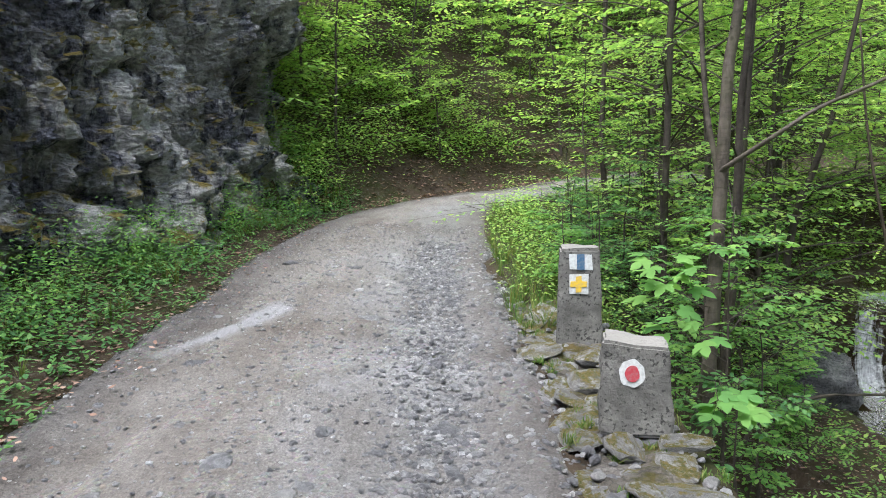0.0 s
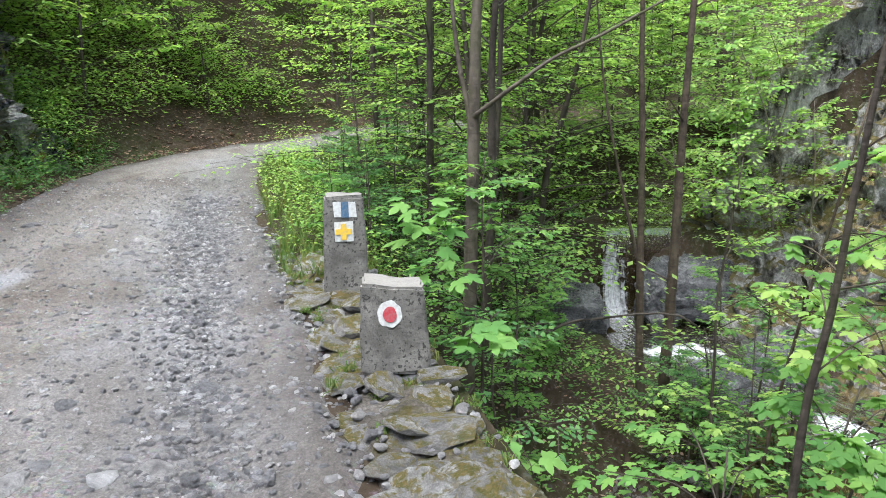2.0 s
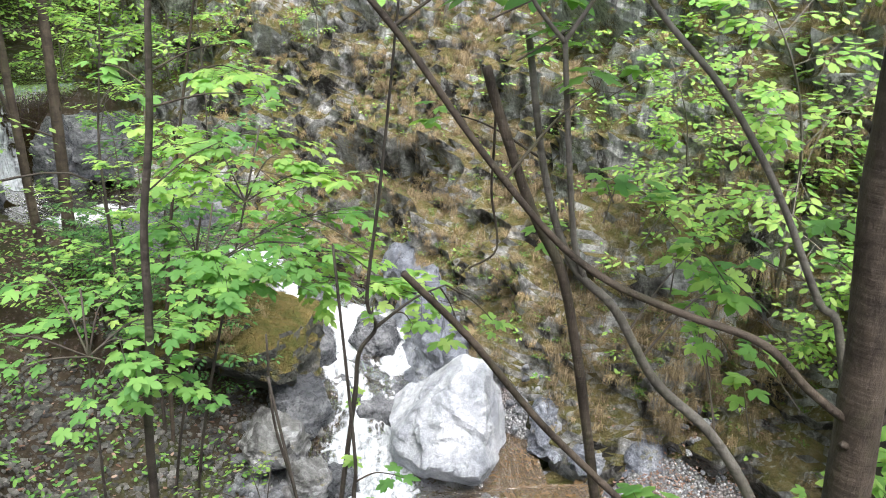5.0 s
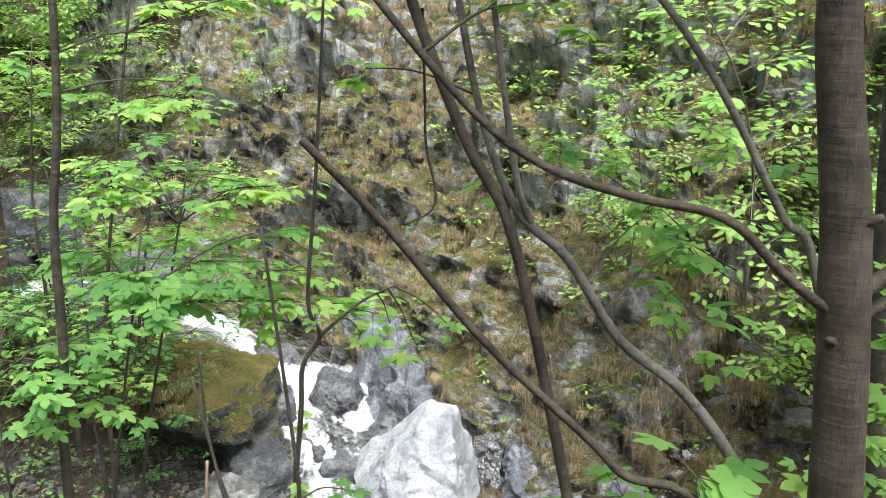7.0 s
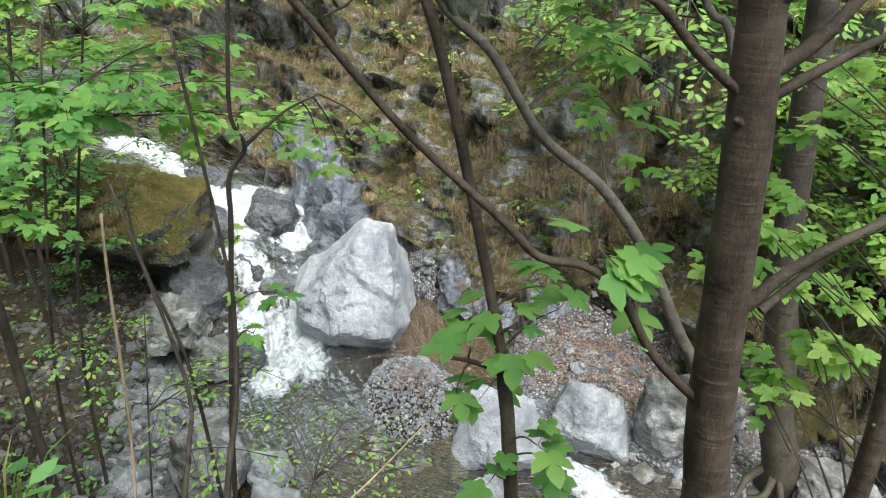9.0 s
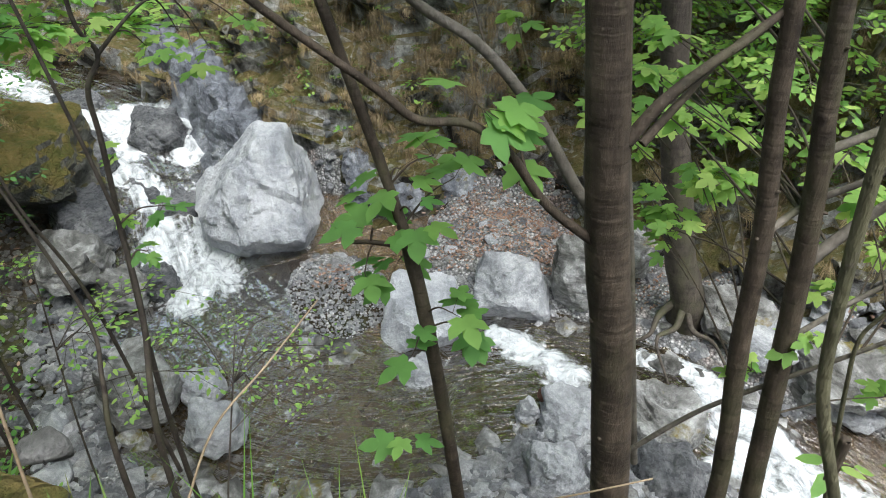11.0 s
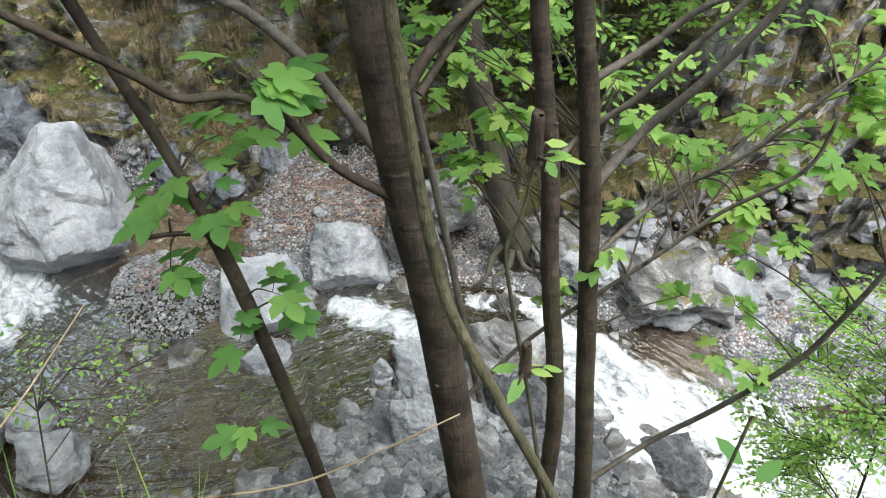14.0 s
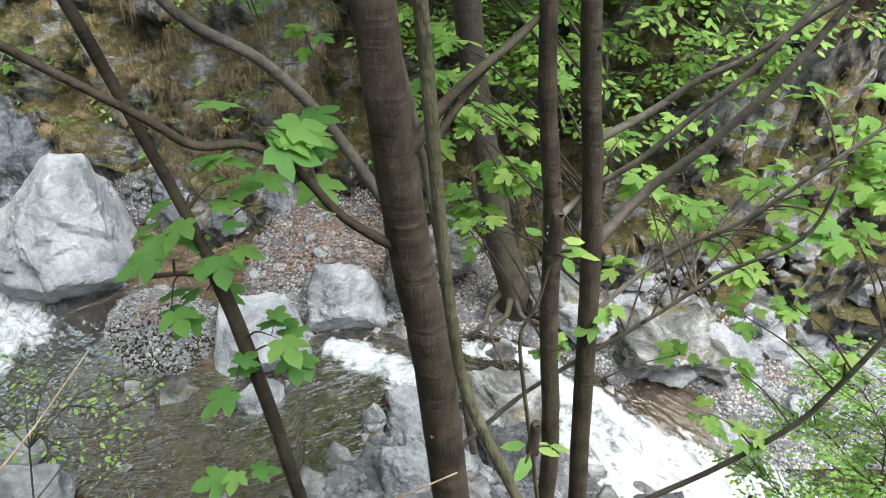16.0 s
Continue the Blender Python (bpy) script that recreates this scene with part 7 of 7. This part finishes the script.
cob = on_ground(1300, (2.95, 4.45, -1.7, 1.0), lambda x, y, l, r, d, far, b: (~far) & (d > -0.12) & (d < 1.25), 137)
stuff("cobbles", stones_mesh("cobbles", cob + UP * 0.035, np.abs(np.random.default_rng(8).normal(0.028, 0.024, len(cob))) + 0.016, STONE_BAR, 0.6, 17), "rounded blue-grey cobbles on the near bank", "gravel")
bed_ = on_ground(1100, (3.2, 7.6, -5, 4.2), lambda x, y, l, r, d, far, b: (d < -0.05) & ~((x > 4.7) & (x < 6.9) & (y > 0.85) & (y < 2.3)), 33)
stuff("stream_stones", stones_mesh("stream_stones", bed_ + UP * 0.10, np.abs(np.random.default_rng(3).normal(0.07, 0.05, len(bed_))) + 0.03, ROCK_GREY, 0.6, 8), "wet stones lying in the stream bed", "gravel")
bank_spots = np.concatenate([on_ground(46, (3.0, 7.4, -5.4, 4.6), lambda x, y, l, r, d, far, b: (d > -0.3) & (d < 0.7) & (~far | (b < 0.3)) & ~((x > 4.7) & (y > 0.9) & (y < 2.6)), 34), on_ground(170, (3.0, 4.5, -1.7, 1.2), lambda x, y, l, r, d, far, b: (d > -0.15) & (d < 1.1) & ~far, 38), on_ground(50, (4.6, 6.4, -5.2, 1.0), lambda x, y, l, r, d, far, b: (d > 0) & (b < 0.2) & far, 39)])
for k, p in enumerate(bank_spots):
    s = (0.06 if k < 46 else 0.03) + (0.12 if k < 46 else 0.06) * random.Random(k).random() ** 2
    boulder("rock", (p[0], p[1], p[2] + s * 0.3), (s * 1.3, s, s * 0.75), 400 + k, ROCK_GREY if k % 3 else ROCK_PALE, "grey broken rock beside the stream", (0, 10 * (k % 3), 37 * k), 3, 9, group="bank rocks")
dead_leaves("leaf_litter", on_ground(3800, (5.0, 7.8, -5.6, 1.5), lambda x, y, l, r, d, far, b: far & (d > 0.35) & (b < 0.5), 35) + UP * 0.03, 0.036, "reddish dead leaves drifted on the gravel bar", 36)

spit = on_ground(3200, (4.7, 6.05, 1.0, 2.25), lambda x, y, l, r, d, far, b: (((x - 5.34) * 0.8 + (y - 1.58) * 0.6) / 0.62) ** 2 + (((x - 5.34) * -0.6 + (y - 1.58) * 0.8) / 0.45) ** 2 < 1, 131)
stuff("pebble_spit", stones_mesh("pebble_spit", spit + UP * 0.01, np.abs(np.random.default_rng(6).normal(0.007, 0.007, len(spit))) + 0.006, STONE_PEBBLE, 0.6, 16), "small pale pebbles of a spit between two pools", "gravel")
dead_leaves("leaf_litter", on_ground(70, (5.2, 5.6, 1.4, 1.8), lambda x, y, l, r, d, far, b: x > 0, 132) + UP * 0.03, 0.04, "reddish dead leaves on the pebble spit", 133)
dead_leaves("leaf_litter", on_ground(1500, (5.9, 7.2, -0.7, 0.7), lambda x, y, l, r, d, far, b: far & (d > 0.1), 134) + UP * 0.03, 0.034, "thick red-brown leaf litter on the gravel bar", 135)
# far bank: dry grass, herbs, moss-green plants
p, n = on_face(FAR_FACE, 3000, 41, lambda q: q[2] > -3.2 and q[1] < 9, 1.0, 0.1)
hanging_grass("dry_grass", p, n, 58, 0.19, GRASS_DRY, "tufts of brown dry grass hanging on the rock bank", 42)
p, n = on_face(FAR_FACE, 2300, 241, lambda q: -3.0 < q[2] < 1.6 and -3.5 < q[1] < 6.5 and noise.noise(Vector((q[0] * 1.3, q[1] * 1.3, q[2] * 1.6))) > -0.12 and not (0.8 < q[1] < 2.4 and q[2] > -0.9), 1.0, -0.15)
hanging_grass("dry_grass", p, n, 50, 0.20, GRASS_DULL, "drapes of grey-brown withered grass on the rock bank", 242, 1.3)
p, n = on_face(FAR_FACE, 2200, 243, lambda q: -2.8 < q[2] < 2.0 and -4.0 < q[1] < 6.5, 1.0, 0.0)
clumps("bank_moss", p, n, 30, 0.030, 0.10, OVAL, GRASS, "olive cushions of moss and tiny herbs on the rock bank", "moss", 244)
p, n = on_face(FAR_FACE, 1500, 43, lambda q: q[2] > -3.2 and q[1] < 13, 1.0)
clumps("bank_herbs", p, n, 9, 0.065, 0.15, OVAL, LEAF_YOUNG, "fresh green herbs growing on the rock bank", "herbs", 44)
p, n = on_face(FAR_FACE, 1000, 45, lambda q: q[2] > -1.4 and (q[1] < 4 or q[1] > 7), 1.0)
clumps("bank_bushes", p, n, 16, 0.085, 0.42, OVAL, LEAF_YOUNG, "low bright-leaved bushes on the rock bank", "shrub", 46)
p, n = on_face(FAR_FACE, 800, 143, lambda q: q[2] > -0.5 and -5.0 < q[1] < 3.8, 1.0)
clumps("bank_bushes", p, n, 18, 0.095, 0.5, OVAL, LEAF_YOUNG, "bright yellow-green bushes on the upper rock bank", "shrub", 144)
p, n = on_face(LEFT_FACE, 110, 47, lambda q: q[1] > 4.0, 1.0)
clumps("ledge_grass", p, n, 10, 0.14, 0.1, BLADE, GRASS_DRY, "dry grass tufts on ledges of the dark cliff", "grass", 48, 0.7)

g_ = np.random.default_rng(171)
v1 = np.stack([5.5 + g_.uniform(-0.55, 0.35, 60), 5.05 + g_.uniform(-0.5, 0.6, 60), -2.36 + g_.uniform(-0.08, 0.06, 60)], 1)
hanging_grass("boulder_grass", v1, ups(v1), 50, 0.2, GRASS_DRY, "brown grass tufts on a mossy boulder", 172)
# verge beside the cliff
v1 = on_ground(650, (-4.6, -1.0, 2.0, 13.6), lambda x, y, l, r, d, far, b: (l > 0.12) & (l < 1.45), 51)
clumps("verge_herbs", v1, ups(v1), 20, 0.06, 0.26, OVAL, HERB, "green herbs along the foot of the cliff", "herbs", 52)
v1 = on_ground(330, (-4.6, -1.0, 2.0, 13.6), lambda x, y, l, r, d, far, b: (l > 0.45) & (l < 1.5), 53)
clumps("verge_herbs", v1, ups(v1), 44, 0.05, 0.6, OVAL, LEAF, "taller leafy herbs at the foot of the cliff", "herbs", 54)
v1 = on_ground(170, (-4.6, -1.0, 2.0, 13.6), lambda x, y, l, r, d, far, b: (l > 0.3) & (l < 1.3), 55)
clumps("verge_grass", v1, ups(v1), 20, 0.24, 0.1, FINE_BLADE, GRASS, "grass tufts on the road verge", "grass", 56)
dead_leaves("leaf_litter", on_ground(2600, (-4.6, 3.0, 1.0, 17.0), lambda x, y, l, r, d, far, b: (l > -0.06) & (l < 1.2), 57), 0.055, "brown dead leaves along the road verge", 58)
dead_leaves("leaf_litter", on_ground(260, (-3.2, 0.5, 1.0, 14.0), lambda x, y, l, r, d, far, b: (l > -0.45) & (l < 0.02), 59) + UP * 0.045, 0.05, "scattered dead leaves on the road edge", 60)
v1 = on_ground(240, (-3.4, 0.5, 1.5, 14.0), lambda x, y, l, r, d, far, b: (l > -0.12) & (l < 0.15), 151)
clumps("verge_herbs", v1, ups(v1), 8, 0.05, 0.10, OVAL, HERB, "low herbs creeping onto the road edge", "herbs", 152)
v1 = np.array([(-2.35 + 0.12 * (k % 4), 11.6 + 0.16 * k, ground_level(-2.35 + 0.12 * (k % 4), 11.6 + 0.16 * k)) for k in range(12)])
clumps("verge_bush", v1, ups(v1), 70, 0.06, 0.85, OVAL, LEAF_YOUNG, "bright leafy bush at the foot of the cliff", "shrub", 153)
# hillside at the bend
v1 = on_ground(2300, (-8, 18, 12.6, 27), lambda x, y, l, r, d, far, b: (l > 1.3) & (l < 6.5), 61)
clumps("hillside_herbs", v1, ups(v1), 10, 0.10, 0.28, OVAL, LEAF_DARK, "green herbs covering the hillside at the bend", "herbs", 62)
dead_leaves("leaf_litter", on_ground(5200, (-6, 6, 12.6, 20), lambda x, y, l, r, d, far, b: (l > 0.1) & (l < 2.8), 63), 0.08, "brown dead leaves on the hillside at the bend", 64)
v1 = on_ground(1500, (-7, 3.5, 12.6, 17.5), lambda x, y, l, r, d, far, b: (l > 1.1) & (l < 4.5), 161)
clumps("hillside_herbs", v1, ups(v1), 14, 0.075, 0.30, OVAL, LEAF_DARK, "fresh green herbs and ivy on the hillside", "herbs", 162)
v1 = on_ground(330, (-6.5, 2.5, 12.8, 17.5), lambda x, y, l, r, d, far, b: (l > 0.6) & (l < 4.0), 163)
clumps("hillside_bushes", v1, ups(v1), 30, 0.10, 0.9, OVAL, LEAF_YOUNG, "leafy bushes on the hillside above the road", "shrub", 164)
# edge of the road on the valley side
v1 = on_ground(360, (0.3, 3.5, 5.6, 14.5), lambda x, y, l, r, d, far, b: (r > 0.08) & (r < 1.1), 65)
clumps("edge_grass", v1, ups(v1), 22, 0.26, 0.1, FINE_BLADE, GRASS, "tall grass along the valley edge of the road", "grass", 66)
v1 = on_ground(330, (0.3, 3.5, 5.8, 14.5), lambda x, y, l, r, d, far, b: (r > 0.2) & (r < 1.3), 67)
clumps("edge_herbs", v1, ups(v1), 18, 0.055, 0.55, OVAL, LEAF_YOUNG, "leafy herbs along the valley edge of the road", "herbs", 68)
v1 = on_ground(130, (0.6, 1.5, 1.0, 6.6), lambda x, y, l, r, d, far, b: (r > 0.08) & (r < 0.85), 69)
hanging_grass("wall_grass", v1 + UP * 0.05, ups(v1), 40, 0.09, GRASS, "short grass between the stones of the edge wall", 70, 0.4)
v1 = on_ground(60, (0.9, 1.6, -0.6, 1.6), lambda x, y, l, r, d, far, b: (r > 0.40) & (r < 0.75), 71)
clumps("edge_grass", v1, ups(v1), 14, 0.16, 0.1, BLADE, GRASS, "grass tufts at the brink of the bank", "grass", 72)
# slope below the road
v1 = on_ground(1050, (1.3, 6.5, -2.5, 13), lambda x, y, l, r, d, far, b: (~far) & (r > 0.9) & (d > 0.5) & ~((x > 2.9) & (y < 1.3)), 73)
clumps("slope_herbs", v1, ups(v1), 9, 0.06, 0.2, OVAL, LEAF, "green herbs on the steep bank", "herbs", 74)
dead_leaves("leaf_litter", on_ground(3600, (1.3, 6.5, -2.5, 12), lambda x, y, l, r, d, far, b: (~far) & (r > 0.9) & (d > 0.2), 75), 0.055, "brown dead leaves on the steep bank", 76)
sc_ = on_ground(11000, (1.9, 5.6, -2.5, 6), lambda x, y, l, r, d, far, b: (~far) & (r > 1.1) & (d > 0.2) & (d < 2.6), 77)
stuff("bank_scree", stones_mesh("bank_scree", sc_, np.abs(np.random.default_rng(5).normal(0.018, 0.018, len(sc_))) + 0.008, STONE_SCREE, 0.6, 9), "loose scree on the bank above the stream", "gravel")

for at_, size_, seed_ in (((1.36, 0.70), 0.13, 3),):
    r_ = random.Random(seed_)
    zr_ = ground_level(*at_)
    herb = thing("broad_leaved_herb", "herb with a rosette of broad pale green leaves", "herb", "", at=(at_[0], at_[1], zr_))
    for k in range(9):
        a_ = k * 2.4
        up_ = r_.uniform(0.5, 1.6)
        part("leaf", leaf_mesh("leaf", [(0.01 * math.cos(a_), 0.01 * math.sin(a_), 0.0)], [(math.cos(a_), math.sin(a_), up_)], [(-math.cos(a_), -math.sin(a_), 0.7)], [size_ * r_.uniform(0.7, 1.25)], BROAD, HERB), herb)
gz = ground_level(1.13, -0.91)
umbel = thing("white_umbel", "white flowering umbel with broad leaves on a thin stalk", "flower", at=(1.13, -0.91, gz))
st = Skin()
st.tube([(0.0, 0.0, -0.05), (0.012, 0.0, 0.2), (0.0, 0.0, 0.18 - gz)], 0.003, 0.002, 6)
part("stalk", st.mesh("stalk", BARK_GREEN), umbel)
r_ = random.Random(2)
heads = [(r_.gauss(0, 0.006), r_.gauss(0, 0.006), 0.182 - gz + r_.uniform(-0.003, 0.003)) for _ in range(60)]
tagged(part("blossoms", leaf_mesh("blossoms", heads, [(r_.uniform(-1, 1), r_.uniform(-1, 1), 0.2) for _ in heads], [(0, 0, 1)] * 60, [0.006] * 60, SIMPLE, PAINT_WHITE), umbel), kind="stuff")
for k in range(3):
    a_ = 3.2 + 1.9 * k
    part("leaf", leaf_mesh("leaf", [(0.012 * math.cos(a_), -0.03 + 0.012 * math.sin(a_), 0.0 - gz + 0.03 * k)], [(math.cos(a_), math.sin(a_), 0.5)], [(-0.4 * math.cos(a_), -0.4 * math.sin(a_), 1)], [0.042], OVAL, LEAF), umbel)
v1 = np.array([(1.13 + 0.03 * (k % 4), -0.27 + 0.014 * k, ground_level(1.13 + 0.03 * (k % 4), -0.27 + 0.014 * k)) for k in range(14)])
clumps("brink_grass", v1, ups(v1), 26, 0.27, 0.1, THIN_BLADE, GRASS_FRESH, "tuft of thin fresh green grass at the brink of the bank", "grass", 91, 0.0, 0.4)
# woodland at the bend and on the far bank
v1 = on_ground(1500, (3, 18, 10.5, 20), lambda x, y, l, r, d, far, b: (r > 0.15) & (d > 0.3) & ((y > 12) | (x > 8)), 78)
clumps("slope_herbs", v1, ups(v1), 14, 0.09, 0.35, OVAL, LEAF_DARK, "green herbs on the slope beyond the bend", "herbs", 79)
v1 = on_ground(70, (1.0, 1.75, -1.3, 1.6), lambda x, y, l, r, d, far, b: (r > 0.55) & (r < 1.1), 88)
clumps("brink_herbs", v1 + UP * 0.02, ups(v1), 9, 0.05, 0.12, OVAL, HERB, "broad-leaved herbs at the brink of the bank", "herbs", 89)
spots = scatter(48, (-7.5, 17, 13.0, 24.5), lambda x, y: (lambda q: q[0] > 0.7 and q[0] < 5)(where(x, y)), 81, 0.8)
P_bend = [wild_tree("sapling", "leafy sapling on the hillside at the bend", 90 + k, 3.2 + 0.6 * k, 0.024, 20, 7, 0.10, BARK_DARK, m, SIMPLE, 0.05, 0.38, 6, group="hillside saplings") for k, m in enumerate((LEAF_DARK, LEAF_YOUNG, LEAF_YOUNG))]
spots += scatter(26, (6.5, 17, 12.5, 18.5), lambda x, y: (lambda q: q[1] > 0.4 and q[2] > 0.4)(where(x, y)), 87, 0.8)
spots += scatter(34, (5, 18, 15, 25), lambda x, y: (lambda q: q[0] > 0.4 and q[0] < 6)(where(x, y)), 86, 0.9)
forest(P_bend, spots, 82, (0.7, 1.4))
P_far = [wild_tree("far_sapling", "young maple on the rock bank across the stream", 100 + k, 2.4 + 0.6 * k, 0.022, 16, 4, 0.10, BARK_PALE, m, OVAL, 0.15, 0.38, 6, 0.2, group="far bank saplings") for k, m in enumerate((LEAF_YOUNG, LEAF_YOUNG))]
g2 = random.Random(9)
fp, fn = on_face(FAR_FACE, 62, 83, lambda q: q[2] > -1.8 and (q[1] < 1.2 or 7.0 < q[1] < 12.5))
fq, fm = on_face(FAR_FACE, 11, 183, lambda q: -2.7 < q[2] < -0.6 and -3.8 < q[1] < -0.4)
for k, (a, b) in enumerate(zip(np.concatenate([fp, fq]), np.concatenate([fn, fm]))):
    m = pose(a[0], a[1], a[2] - 0.1, g2.uniform(-8, 8), g2.uniform(-22, -4), g2.uniform(0, 30))
    ob = P_far[k] if k < 2 else copy_thing(P_far[k % 2], m)
    ob.matrix_world = m
    s = g2.uniform(0.5, 1.05)
    ob.scale = (s, s, s)
forest([copy_thing(P_tall[k], Matrix()) for k in range(4)], scatter(14, (8, 26, -14, 24), lambda x, y: (lambda q: q[2] > 11.0 and q[3] and q[1] > 2)(where(x, y)), 84, 1.5), 85, (0.7, 1.2))
